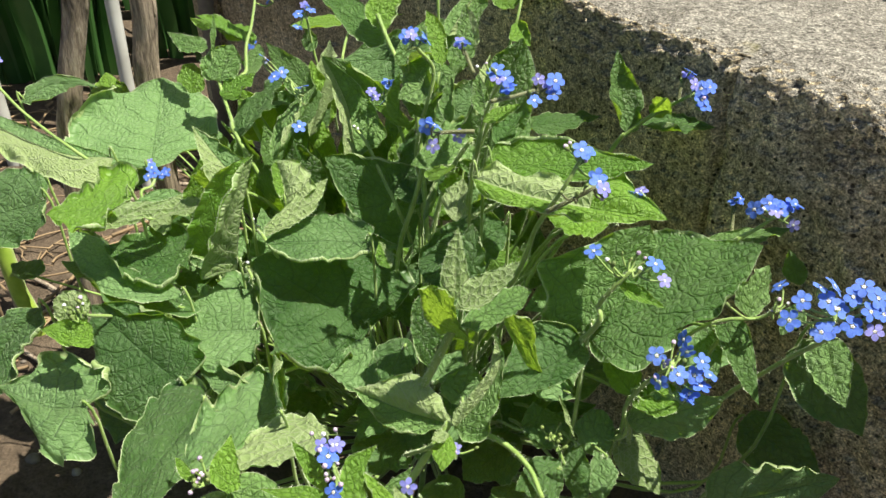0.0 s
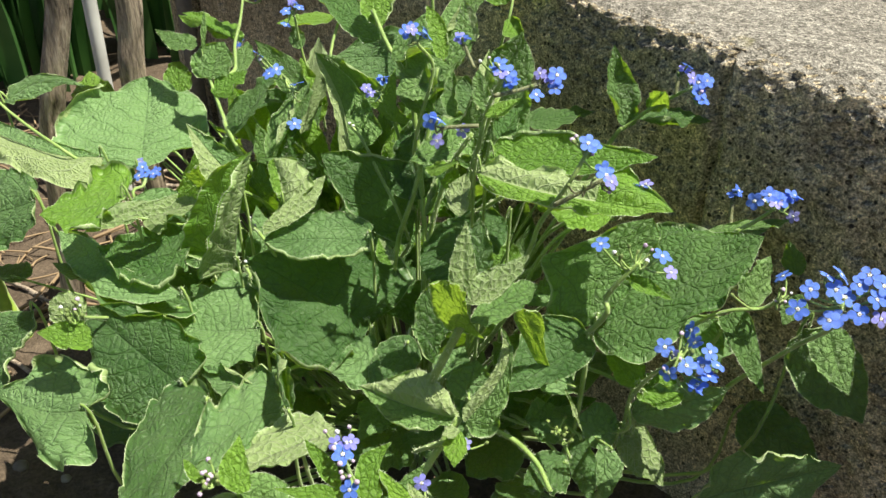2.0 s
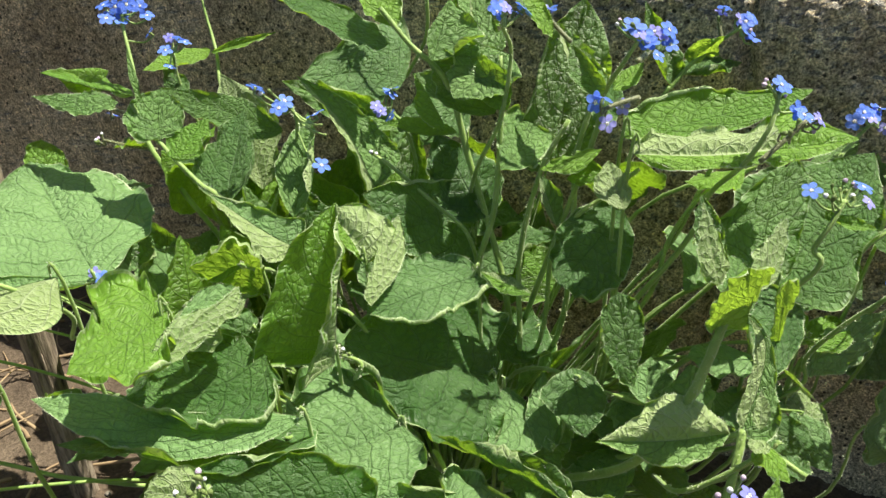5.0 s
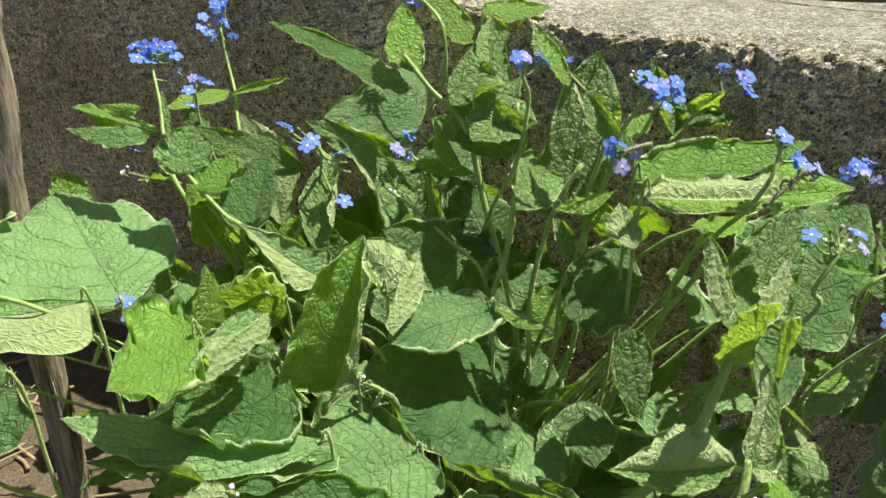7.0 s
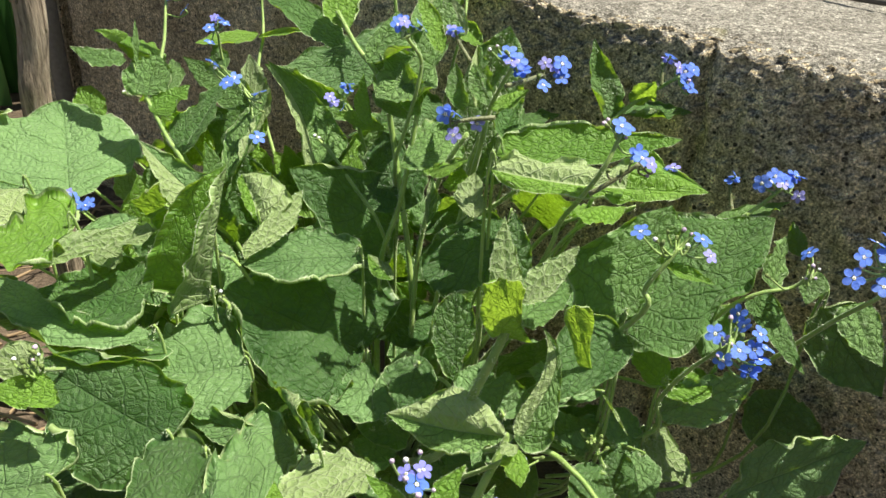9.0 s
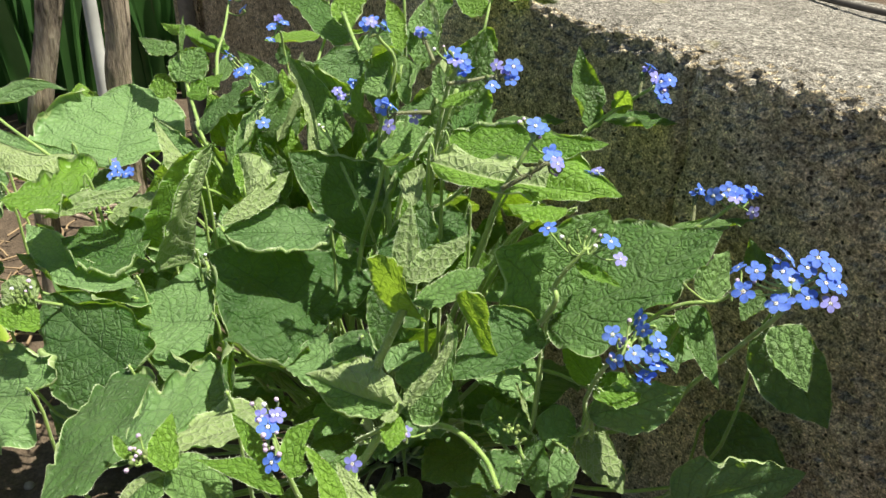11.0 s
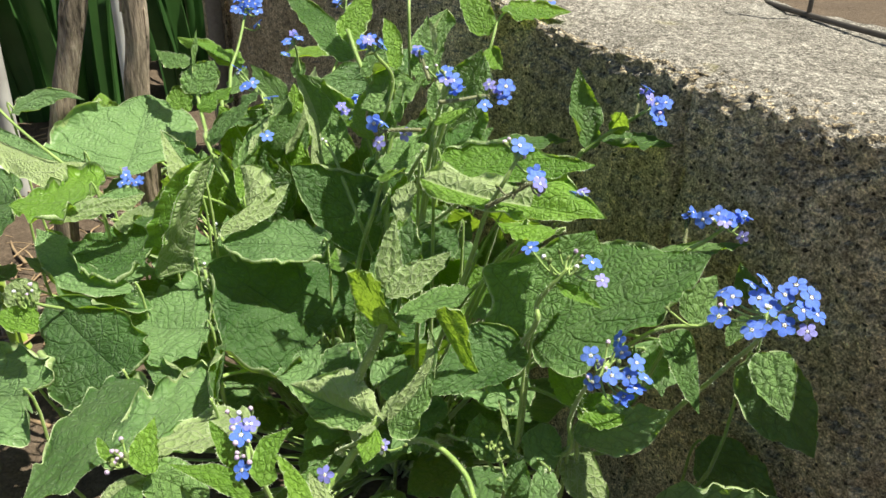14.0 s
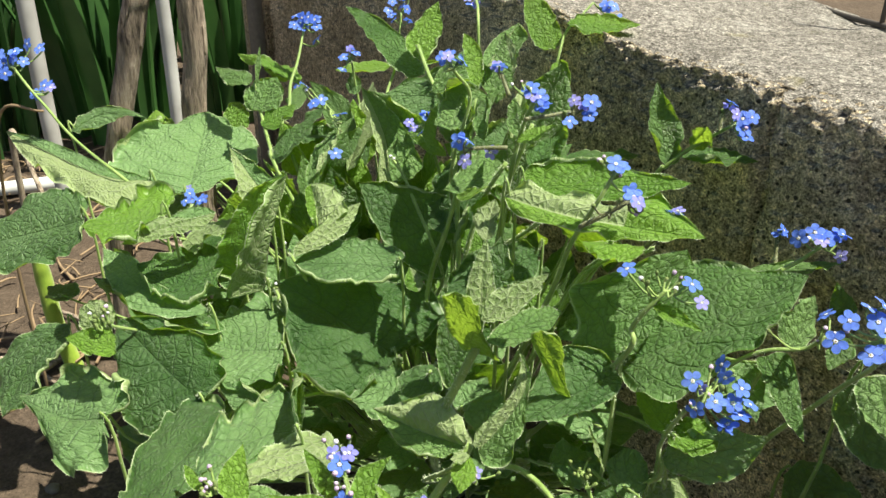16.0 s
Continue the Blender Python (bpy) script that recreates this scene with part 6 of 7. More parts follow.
def inflorescence(path, blooms, foot=True, size=0.0037):
    """A flowering stalk with short pedicels; each open flower and bud is a piece of its own on it."""
    org = PLANT.matrix_basis.translation
    bm = bmesh.new()
    line = stalk_path(path, foot)
    tube(bm, line, 0.0013 if foot is True else 0.0009, 0.0007, 7, 0.1, path[0][0] * 90)
    hairs(bm, line, 0.0010, 110, 0.0010, BLOOM)
    placed = []
    top = line[-1]
    for kind, x, y, z in blooms:
        p = Vector((x, y, z)) - org
        if kind in "fl":
            n = Vector((-0.12, -0.62, 0.72)) + Vector([BLOOM.gauss(0, 0.30) for _ in range(3)])
        elif kind == "s":
            n = Vector((BLOOM.gauss(0, 0.5), BLOOM.gauss(0.1, 0.4), 0.9))
        else:
            n = (p - top) + Vector((BLOOM.gauss(0, 0.006), BLOOM.gauss(0, 0.006), 0.008))
        n.normalize()
        p = p + Vector([BLOOM.gauss(0, 0.0012) for _ in range(3)])
        near = min(line[-8:], key=lambda q: (q - p).length)
        r = size * BLOOM.uniform(0.9, 1.08) * (0.78 if kind == "l" else 1.0) if kind in "fsl" else 0.0013 * BLOOM.uniform(0.75, 1.2)
        back = p - n * r * (0.6 if kind in "fsl" else 0.95)
        mid = near.lerp(back, 0.5) - n * 0.0015 + Vector((0, 0, -0.001))
        tube(bm, bezier([near, mid, back], 4), 0.00045, 0.0004, 5, cap=False)
        placed.append((kind, p, n, r))
    stem = part("flower_stalk", bm, [STEM if foot else STEM_DARK, HAIR], PLANT)
    for kind, p, n, r in placed:
        if kind in "fs":
            ob = new("flower", BLOOM.choice(FLOWERS))
        elif kind == "l":
            ob = new("flower", BLOOM.choice(LILAC_FLOWERS))
            ob["label"] = "small lilac flower"
        else:
            ob = new("bud", BUDS[kind])
        ob.parent = stem
        turn = n.to_track_quat("Z", "Y").to_matrix().to_4x4() @ pose(0, 0, 0, 0, 0, BLOOM.uniform(0, 360))
        ob.matrix_basis = Matrix.Translation(p) @ turn @ Matrix.Scale(r, 4)
    return stem

# flowering stalks: path, then blooms (f open, s seen from its side, l lilac, b pink bud, w pale bud, g green bud)
inflorescence([(0.1002, 0.2625, 0.1078), (0.1173, 0.2444, 0.1476), (0.1242, 0.2230, 0.1823), (0.1255, 0.2079, 0.2024), (0.1258, 0.2074, 0.2120)],
              [("f", 0.1195, 0.2057, 0.2094), ("f", 0.1120, 0.2062, 0.2101), ("f", 0.1153, 0.2102, 0.2166), ("s", 0.1200, 0.2122, 0.2197), ("s", 0.1262, 0.2124, 0.2200), ("f", 0.1320, 0.2105, 0.2171), ("f", 0.1284, 0.2081, 0.2132), ("f", 0.1309, 0.2056, 0.2092), ("f", 0.1374, 0.2078, 0.2126), ("l", 0.1372, 0.2045, 0.2074), ("f", 0.1400, 0.2101, 0.2163), ("f", 0.1425, 0.2066, 0.2108), ("b", 0.1149, 0.2088, 0.2143), ("b", 0.1216, 0.2078, 0.2128), ("f", 0.1229, 0.2101, 0.2163), ("s", 0.1352, 0.2120, 0.2194), ("f", 0.1253, 0.2050, 0.2081), ("w", 0.1244, 0.2088, 0.2143)])
inflorescence([(0.0896, 0.2497, 0.1665), (0.0999, 0.2457, 0.1785), (0.1076, 0.2425, 0.1842), (0.1178, 0.2398, 0.1870), (0.1217, 0.2371, 0.1936)],
              [("s", 0.1237, 0.2415, 0.2006), ("b", 0.1227, 0.2388, 0.1962), ("w", 0.1244, 0.2375, 0.1941), ("b", 0.1211, 0.2377, 0.1945), ("g", 0.1042, 0.2371, 0.1936), ("g", 0.1223, 0.2399, 0.1979), ("b", 0.1235, 0.2364, 0.1924)], foot="side")
inflorescence([(0.0737, 0.2493, 0.1149), (0.0742, 0.2442, 0.1370), (0.0760, 0.2332, 0.1590), (0.0797, 0.2180, 0.1818)],
              [("f", 0.0758, 0.2209, 0.1865), ("f", 0.0738, 0.2153, 0.1776), ("f", 0.0827, 0.2167, 0.1798), ("f", 0.0853, 0.2229, 0.1897), ("f", 0.0913, 0.2187, 0.1830), ("f", 0.0897, 0.2157, 0.1781), ("s", 0.0851, 0.2114, 0.1713), ("f", 0.0889, 0.2127, 0.1734), ("s", 0.0943, 0.2157, 0.1781), ("f", 0.0857, 0.2209, 0.1865), ("b", 0.0807, 0.2225, 0.1890), ("b", 0.0728, 0.2175, 0.1809), ("g", 0.0791, 0.2190, 0.1835), ("b", 0.0837, 0.2182, 0.1821), ("l", 0.0780, 0.2195, 0.1842), ("g", 0.0817, 0.2199, 0.1848), ("f", 0.0877, 0.2175, 0.1809), ("g", 0.0847, 0.2190, 0.1835)])
inflorescence([(0.0549, 0.2415, 0.1779), (0.0574, 0.2401, 0.1927), (0.0619, 0.2387, 0.2018), (0.0674, 0.2394, 0.2086)],
              [("f", 0.0561, 0.2435, 0.2151), ("s", 0.0768, 0.2405, 0.2103), ("g", 0.0647, 0.2419, 0.2125), ("b", 0.0694, 0.2419, 0.2125), ("g", 0.0674, 0.2405, 0.2103), ("w", 0.0718, 0.2394, 0.2086), ("l", 0.0813, 0.2369, 0.2045), ("b", 0.0728, 0.2422, 0.2130), ("g", 0.0702, 0.2403, 0.2100), ("b", 0.0738, 0.2403, 0.2100), ("w", 0.0573, 0.2422, 0.2130), ("g", 0.0627, 0.2411, 0.2113)])
inflorescence([(0.0304, 0.2745, 0.1835), (0.0355, 0.2693, 0.2063), (0.0384, 0.2592, 0.2213), (0.0436, 0.2557, 0.2337), (0.0491, 0.2581, 0.2441)],
              [("f", 0.0501, 0.2598, 0.2468), ("f", 0.0555, 0.2539, 0.2373), ("b", 0.0461, 0.2608, 0.2485), ("b", 0.0471, 0.2594, 0.2461), ("b", 0.0495, 0.2568, 0.2421), ("s", 0.0515, 0.2584, 0.2446), ("g", 0.0447, 0.2589, 0.2454), ("b", 0.0431, 0.2598, 0.2468)])
inflorescence([(0.0374, 0.2522, 0.2252), (0.0453, 0.2508, 0.2306), (0.0529, 0.2497, 0.2364)],
              [("f", 0.0545, 0.2508, 0.2380), ("l", 0.0557, 0.2487, 0.2347), ("b", 0.0541, 0.2480, 0.2337), ("g", 0.0515, 0.2508, 0.2380), ("g", 0.0486, 0.2480, 0.2337), ("g", 0.0426, 0.2480, 0.2337), ("b", 0.0565, 0.2494, 0.2358)], foot=False)
inflorescence([(0.0630, 0.2616, 0.2138), (0.0683, 0.2600, 0.2208), (0.0711, 0.2591, 0.2268)],
              [("s", 0.0715, 0.2598, 0.2280), ("l", 0.0727, 0.2604, 0.2289)], foot=False)
inflorescence([(0.0129, 0.3062, 0.2154), (0.0163, 0.3042, 0.2368), (0.0187, 0.2987, 0.2487), (0.0218, 0.2942, 0.2585)],
              [("f", 0.0235, 0.2930, 0.2566), ("f", 0.0207, 0.2959, 0.2612), ("l", 0.0181, 0.2957, 0.2608), ("s", 0.0263, 0.2938, 0.2579), ("b", 0.0177, 0.2975, 0.2638), ("w", 0.0125, 0.2973, 0.2634), ("f", 0.0250, 0.2948, 0.2594), ("g", 0.0190, 0.2968, 0.2627)])
inflorescence([(0.0182, 0.2911, 0.2517), (0.0265, 0.2958, 0.2517), (0.0360, 0.3030, 0.2517)],
              [("f", 0.0427, 0.3053, 0.2555), ("f", 0.0427, 0.3022, 0.2506), ("l", 0.0371, 0.3041, 0.2536), ("s", 0.0382, 0.3011, 0.2487), ("g", 0.0349, 0.3041, 0.2536), ("g", 0.0337, 0.3024, 0.2508), ("l", 0.0398, 0.3047, 0.2546)], foot=False)
inflorescence([(0.0120, 0.2823, 0.2432), (0.0034, 0.2822, 0.2430), (-0.0019, 0.2819, 0.2426)],
              [("f", -0.0051, 0.2826, 0.2437), ("l", -0.0030, 0.2808, 0.2408), ("l", 0.0039, 0.2815, 0.2419), ("s", -0.0041, 0.2835, 0.2452)], foot=False)
inflorescence([(-0.0097, 0.3303, 0.2256), (-0.0039, 0.3319, 0.2484), (-0.0103, 0.3278, 0.2601), (-0.0129, 0.3225, 0.2660)],
              [("f", -0.0165, 0.3237, 0.2680), ("f", -0.0133, 0.3239, 0.2684), ("s", -0.0090, 0.3230, 0.2668), ("s", -0.0076, 0.3221, 0.2654), ("g", -0.0129, 0.3210, 0.2637), ("g", -0.0113, 0.3203, 0.2625), ("l", -0.0113, 0.3239, 0.2684)], foot="side")
inflorescence([(0.0126, 0.3190, 0.2529), (0.0103, 0.3241, 0.2572), (0.0089, 0.3272, 0.2603)],
              [("s", 0.0089, 0.3281, 0.2619), ("l", 0.0080, 0.3276, 0.2611)], foot=False)
inflorescence([(-0.0823, 0.3842, 0.1892), (-0.0741, 0.3810, 0.2055), (-0.0709, 0.3778, 0.2218), (-0.0753, 0.3694, 0.2335)],
              [("f", -0.0739, 0.3713, 0.2365), ("f", -0.0807, 0.3687, 0.2324), ("s", -0.0685, 0.3673, 0.2301), ("s", -0.0861, 0.3740, 0.2409), ("g", -0.0826, 0.3730, 0.2393), ("g", -0.0766, 0.3684, 0.2319), ("w", -0.0836, 0.3723, 0.2381), ("b", -0.0788, 0.3708, 0.2358), ("f", -0.0712, 0.3586, 0.2106), ("g", -0.0672, 0.3630, 0.2232), ("g", -0.0672, 0.3641, 0.2251)], foot="side")
inflorescence([(-0.0239, 0.3791, 0.2093), (-0.0268, 0.3838, 0.2150), (-0.0308, 0.3818, 0.2194)],
              [("s", -0.0266, 0.3849, 0.2244), ("l", -0.0336, 0.3827, 0.2208), ("s", -0.0282, 0.3800, 0.2165), ("l", -0.0350, 0.3833, 0.2218), ("s", -0.0260, 0.3845, 0.2237), ("b", -0.0316, 0.3812, 0.2184)], foot="side")
inflorescence([(-0.0214, 0.3364, 0.1788), (-0.0285, 0.3483, 0.1885), (-0.0375, 0.3651, 0.2002), (-0.0433, 0.3709, 0.2058)],
              [("w", -0.0441, 0.3715, 0.2068), ("w", -0.0450, 0.3709, 0.2058)], foot="side")
inflorescence([(-0.1130, 0.4343, 0.1930), (-0.1139, 0.4500, 0.2085), (-0.1145, 0.4587, 0.2189), (-0.1120, 0.4681, 0.2290), (-0.1106, 0.4792, 0.2411), (-0.1093, 0.4832, 0.2495)],
              [("f", -0.1157, 0.4882, 0.2519), ("f", -0.1116, 0.4867, 0.2533), ("f", -0.1084, 0.4837, 0.2514), ("f", -0.1046, 0.4829, 0.2539), ("f", -0.1017, 0.4804, 0.2524), ("s", -0.1005, 0.4781, 0.2496), ("f", -0.1112, 0.4821, 0.2457), ("s", -0.1040, 0.4758, 0.2419), ("f", -0.1144, 0.4861, 0.2495), ("g", -0.1152, 0.4859, 0.2483), ("f", -0.1063, 0.4820, 0.2505)])
inflorescence([(-0.1136, 0.4420, 0.2000), (-0.1240, 0.4520, 0.2010), (-0.1320, 0.4590, 0.2030)],
              [("b", -0.1334, 0.4614, 0.2042), ("w", -0.1316, 0.4614, 0.2061), ("w", -0.1351, 0.4616, 0.2028), ("g", -0.1340, 0.4600, 0.2020)], foot=False)
inflorescence([(-0.1139, 0.4500, 0.2080), (-0.1180, 0.4800, 0.2060), (-0.1215, 0.5000, 0.2030)],
              [("f", -0.1229, 0.5095, 0.2023), ("s", -0.1213, 0.5065, 0.1986)], foot=False)
inflorescence([(-0.0649, 0.4960, 0.1808), (-0.0599, 0.5278, 0.2151), (-0.0589, 0.5403, 0.2315), (-0.0580, 0.5478, 0.2459)],
              [("f", -0.0579, 0.5544, 0.2577), ("f", -0.0534, 0.5521, 0.2583), ("f", -0.0594, 0.5517, 0.2513), ("f", -0.0542, 0.5474, 0.2491), ("f", -0.0643, 0.5529, 0.2484), ("f", -0.0636, 0.5502, 0.2444), ("s", -0.0549, 0.5428, 0.2402), ("f", -0.0657, 0.5549, 0.2507), ("f", -0.0561, 0.5511, 0.2536), ("s", -0.0631, 0.5483, 0.2415), ("l", -0.0571, 0.5526, 0.2554)])
inflorescence([(-0.0812, 0.5092, 0.1876), (-0.0851, 0.5115, 0.2067), (-0.0860, 0.5087, 0.2199), (-0.0872, 0.5033, 0.2258)],
              [("f", -0.0894, 0.5043, 0.2253), ("l", -0.0852, 0.5057, 0.2321), ("s", -0.0875, 0.4993, 0.2184), ("f", -0.0809, 0.5003, 0.2269), ("l", -0.0881, 0.5053, 0.2284), ("s", -0.0829, 0.5026, 0.2290), ("g", -0.0859, 0.5033, 0.2271)], foot="side")
inflorescence([(-0.1432, 0.2857, 0.1534), (-0.1475, 0.2716, 0.1643), (-0.1493, 0.2644, 0.1705)],
              [("w", -0.1540, 0.2657, 0.1737), ("w", -0.1510, 0.2648, 0.1715), ("b", -0.1482, 0.2672, 0.1760), ("b", -0.1464, 0.2658, 0.1730), ("g", -0.1518, 0.2664, 0.1750), ("w", -0.1499, 0.2658, 0.1734), ("b", -0.1489, 0.2646, 0.1709), ("g", -0.1470, 0.2645, 0.1705), ("g", -0.1528, 0.2648, 0.1719), ("g", -0.1511, 0.2639, 0.1699), ("g", -0.1485, 0.2656, 0.1729), ("g", -0.1504, 0.2667, 0.1754), ("b", -0.1522, 0.2656, 0.1733), ("g", -0.1476, 0.2665, 0.1746), ("g", -0.1493, 0.2638, 0.1692)], foot="side")
inflorescence([(-0.0745, 0.2130, 0.1330), (-0.0790, 0.2010, 0.1470), (-0.0825, 0.1940, 0.1535)],
              [("b", -0.0831, 0.1968, 0.1575), ("b", -0.0855, 0.1927, 0.1568), ("b", -0.0843, 0.1947, 0.1558), ("b", -0.0857, 0.1912, 0.1552), ("b", -0.0833, 0.1909, 0.1558), ("g", -0.0826, 0.1932, 0.1554), ("b", -0.0808, 0.1933, 0.1545), ("g", -0.0801, 0.1951, 0.1537), ("g", -0.0824, 0.1901, 0.1544), ("g", -0.0809, 0.1911, 0.1546), ("b", -0.0856, 0.1892, 0.1530), ("g", -0.0839, 0.1896, 0.1547), ("b", -0.0830, 0.1952, 0.1556), ("g", -0.0841, 0.1912, 0.1567)], size=0.0027)
inflorescence([(-0.0293, 0.1926, 0.1280), (-0.0332, 0.1883, 0.1493), (-0.0359, 0.1871, 0.1644), (-0.0376, 0.1872, 0.1721)],
              [("b", -0.0403, 0.1848, 0.1796), ("b", -0.0354, 0.1852, 0.1802), ("b", -0.0385, 0.1834, 0.1773), ("w", -0.0344, 0.1826, 0.1781), ("f", -0.0357, 0.1796, 0.1770), ("s", -0.0341, 0.1690, 0.1732), ("b", -0.0367, 0.1744, 0.1743), ("b", -0.0339, 0.1731, 0.1741), ("b", -0.0321, 0.1747, 0.1748), ("b", -0.0342, 0.1763, 0.1755), ("b", -0.0369, 0.1763, 0.1755), ("w", -0.0368, 0.1865, 0.1804), ("l", -0.0331, 0.1840, 0.1784), ("b", -0.0322, 0.1725, 0.1732), ("l", -0.0381, 0.1844, 0.1790)], size=0.0035)
inflorescence([(-0.0028, 0.2068, 0.1545), (0.0012, 0.2084, 0.1551), (0.0045, 0.2084, 0.1514)],
              [("l", 0.0043, 0.2076, 0.1500), ("w", 0.0049, 0.2066, 0.1485), ("g", 0.0119, 0.2090, 0.1523), ("b", 0.0029, 0.2079, 0.1505)], foot="side")
inflorescence([(0.0508, 0.2356, 0.1118), (0.0478, 0.2357, 0.1215), (0.0449, 0.2363, 0.1300)],
              [("g", 0.0426, 0.2377, 0.1323), ("g", 0.0460, 0.2371, 0.1313), ("g", 0.0438, 0.2353, 0.1284), ("g", 0.0472, 0.2353, 0.1284), ("g", 0.0415, 0.2359, 0.1294), ("g", 0.0449, 0.2365, 0.1303), ("g", 0.0467, 0.2363, 0.1300), ("g", 0.0486, 0.2343, 0.1268), ("g", 0.0431, 0.2365, 0.1303), ("g", 0.0458, 0.2382, 0.1331)], foot="side")
inflorescence([(-0.0868, 0.3015, 0.1600), (-0.0860, 0.2998, 0.1656), (-0.0892, 0.3059, 0.1659)],
              [("w", -0.0892, 0.3067, 0.1672), ("g", -0.0885, 0.3059, 0.1659)], foot="side")
inflorescence([(-0.0816, 0.3160, 0.1745), (-0.0865, 0.3266, 0.1727), (-0.0898, 0.3324, 0.1724)],
              [("w", -0.0904, 0.3335, 0.1742), ("w", -0.0920, 0.3330, 0.1733), ("w", -0.0893, 0.3318, 0.1715)], foot="side")
inflorescence([(-0.0091, 0.1790, 0.1533), (-0.0105, 0.1825, 0.1533)],
              [("l", -0.0117, 0.1843, 0.1562), ("b", -0.0128, 0.1839, 0.1555)], foot="side")
inflorescence([(-0.1840, 0.3678, 0.1947), (-0.2006, 0.3785, 0.2005), (-0.2179, 0.3893, 0.2088), (-0.2325, 0.3991, 0.2194), (-0.2421, 0.4045, 0.2269), (-0.2543, 0.4123, 0.2376)],
              [("f", -0.2598, 0.4127, 0.2393), ("f", -0.2563, 0.4151, 0.2437), ("f", -0.2506, 0.4160, 0.2448), ("f", -0.2461, 0.4174, 0.2470), ("f", -0.2418, 0.4174, 0.2465), ("f", -0.2489, 0.4142, 0.2410), ("f", -0.2578, 0.4109, 0.2354), ("s", -0.2544, 0.4141, 0.2415), ("f", -0.2423, 0.4074, 0.2262), ("f", -0.2380, 0.4085, 0.2278), ("f", -0.2344, 0.4093, 0.2289), ("l", -0.2349, 0.4079, 0.2262), ("f", -0.2525, 0.4135, 0.2398), ("f", -0.2630, 0.4141, 0.2425)], foot="side")
inflorescence([(0.1081, 0.2763, 0.1864), (0.1160, 0.2767, 0.1965), (0.1258, 0.2774, 0.2033), (0.1312, 0.2749, 0.2107)],
              [("f", 0.1279, 0.2773, 0.2144), ("s", 0.1312, 0.2780, 0.2156), ("f", 0.1357, 0.2772, 0.2142), ("l", 0.1377, 0.2726, 0.2069), ("f", 0.1337, 0.2763, 0.2129), ("f", 0.1248, 0.2766, 0.2133), ("w", 0.1261, 0.2752, 0.2110), ("g", 0.1323, 0.2745, 0.2099), ("g", 0.1350, 0.2752, 0.2110), ("s", 0.1368, 0.2766, 0.2133), ("l", 0.1297, 0.2761, 0.2125)])
inflorescence([(0.1189, 0.2835, 0.1923), (0.1216, 0.2924, 0.1972), (0.1221, 0.2968, 0.2042)],
              [("s", 0.1221, 0.2977, 0.2056), ("s", 0.1233, 0.2976, 0.2054)], foot=False)
inflorescence([(0.0767, 0.3403, 0.2058), (0.0838, 0.3382, 0.2175), (0.0926, 0.3367, 0.2264), (0.1023, 0.3308, 0.2360), (0.1075, 0.3260, 0.2415)],
              [("f", 0.1106, 0.3265, 0.2423), ("f", 0.1099, 0.3247, 0.2394), ("f", 0.1128, 0.3273, 0.2435), ("s", 0.1116, 0.3235, 0.2374), ("l", 0.1075, 0.3273, 0.2435), ("g", 0.1056, 0.3255, 0.2406), ("b", 0.1128, 0.3258, 0.2410)])
inflorescence([(0.1023, 0.3308, 0.2360), (0.1035, 0.3341, 0.2412), (0.1053, 0.3366, 0.2451)],
              [("s", 0.1060, 0.3379, 0.2472), ("l", 0.1048, 0.3375, 0.2466), ("g", 0.1043, 0.3358, 0.2439)], foot=False)
inflorescence([(0.0390, 0.4277, 0.2417), (0.0432, 0.4369, 0.2555), (0.0500, 0.4448, 0.2616), (0.0587, 0.4536, 0.2692)],
              [("f", 0.0680, 0.4530, 0.2668), ("f", 0.0728, 0.4518, 0.2637), ("f", 0.0648, 0.4541, 0.2695), ("s", 0.0695, 0.4543, 0.2693)], foot="side")
inflorescence([(-0.0026, 0.3980, 0.2647), (-0.0034, 0.4094, 0.2728), (-0.0045, 0.4179, 0.2753)],
              [("l", -0.0067, 0.4188, 0.2746), ("s", -0.0063, 0.4173, 0.2723), ("l", -0.0076, 0.4203, 0.2765), ("f", -0.0075, 0.4215, 0.2788), ("f", -0.0001, 0.4178, 0.2797)], foot="side")
inflorescence([(-0.1501, 0.3535, 0.1779), (-0.1488, 0.3651, 0.1766), (-0.1506, 0.3768, 0.1755)],
              [("f", -0.1544, 0.3773, 0.1763), ("f", -0.1503, 0.3782, 0.1778), ("f", -0.1461, 0.3791, 0.1793), ("l", -0.1562, 0.3815, 0.1830), ("f", -0.1473, 0.3773, 0.1763), ("f", -0.1521, 0.3791, 0.1793)], foot="side", size=0.0033)

# leafy shoots
shoot([(-0.0264, 0.3096, 0.1076), (-0.0216, 0.3294, 0.1582), (-0.0129, 0.3298, 0.1891), (-0.0048, 0.3368, 0.2228), (-0.0015, 0.3424, 0.2451)], 0.0016, 0.0009)
shoot([(-0.0110, 0.3155, 0.1171), (-0.0058, 0.3221, 0.1692), (0.0028, 0.3211, 0.2052), (0.0124, 0.3178, 0.2245)], 0.0014, 0.0009)
shoot([(0.0085, 0.3135, 0.1327), (0.0106, 0.3108, 0.1850), (0.0124, 0.3131, 0.2038), (0.0131, 0.3129, 0.2148), (0.0223, 0.3119, 0.2435)], 0.0014, 0.0009)
shoot([(-0.0129, 0.2480, 0.1222), (-0.0077, 0.2304, 0.1601), (-0.0025, 0.2283, 0.1757), (0.0044, 0.2291, 0.1920)], 0.0017, 0.0015)
shoot([(-0.0177, 0.2031, 0.1260), (-0.0091, 0.2074, 0.1423), (-0.0029, 0.2110, 0.1517), (0.0023, 0.2143, 0.1588)], 0.0017, 0.0014)
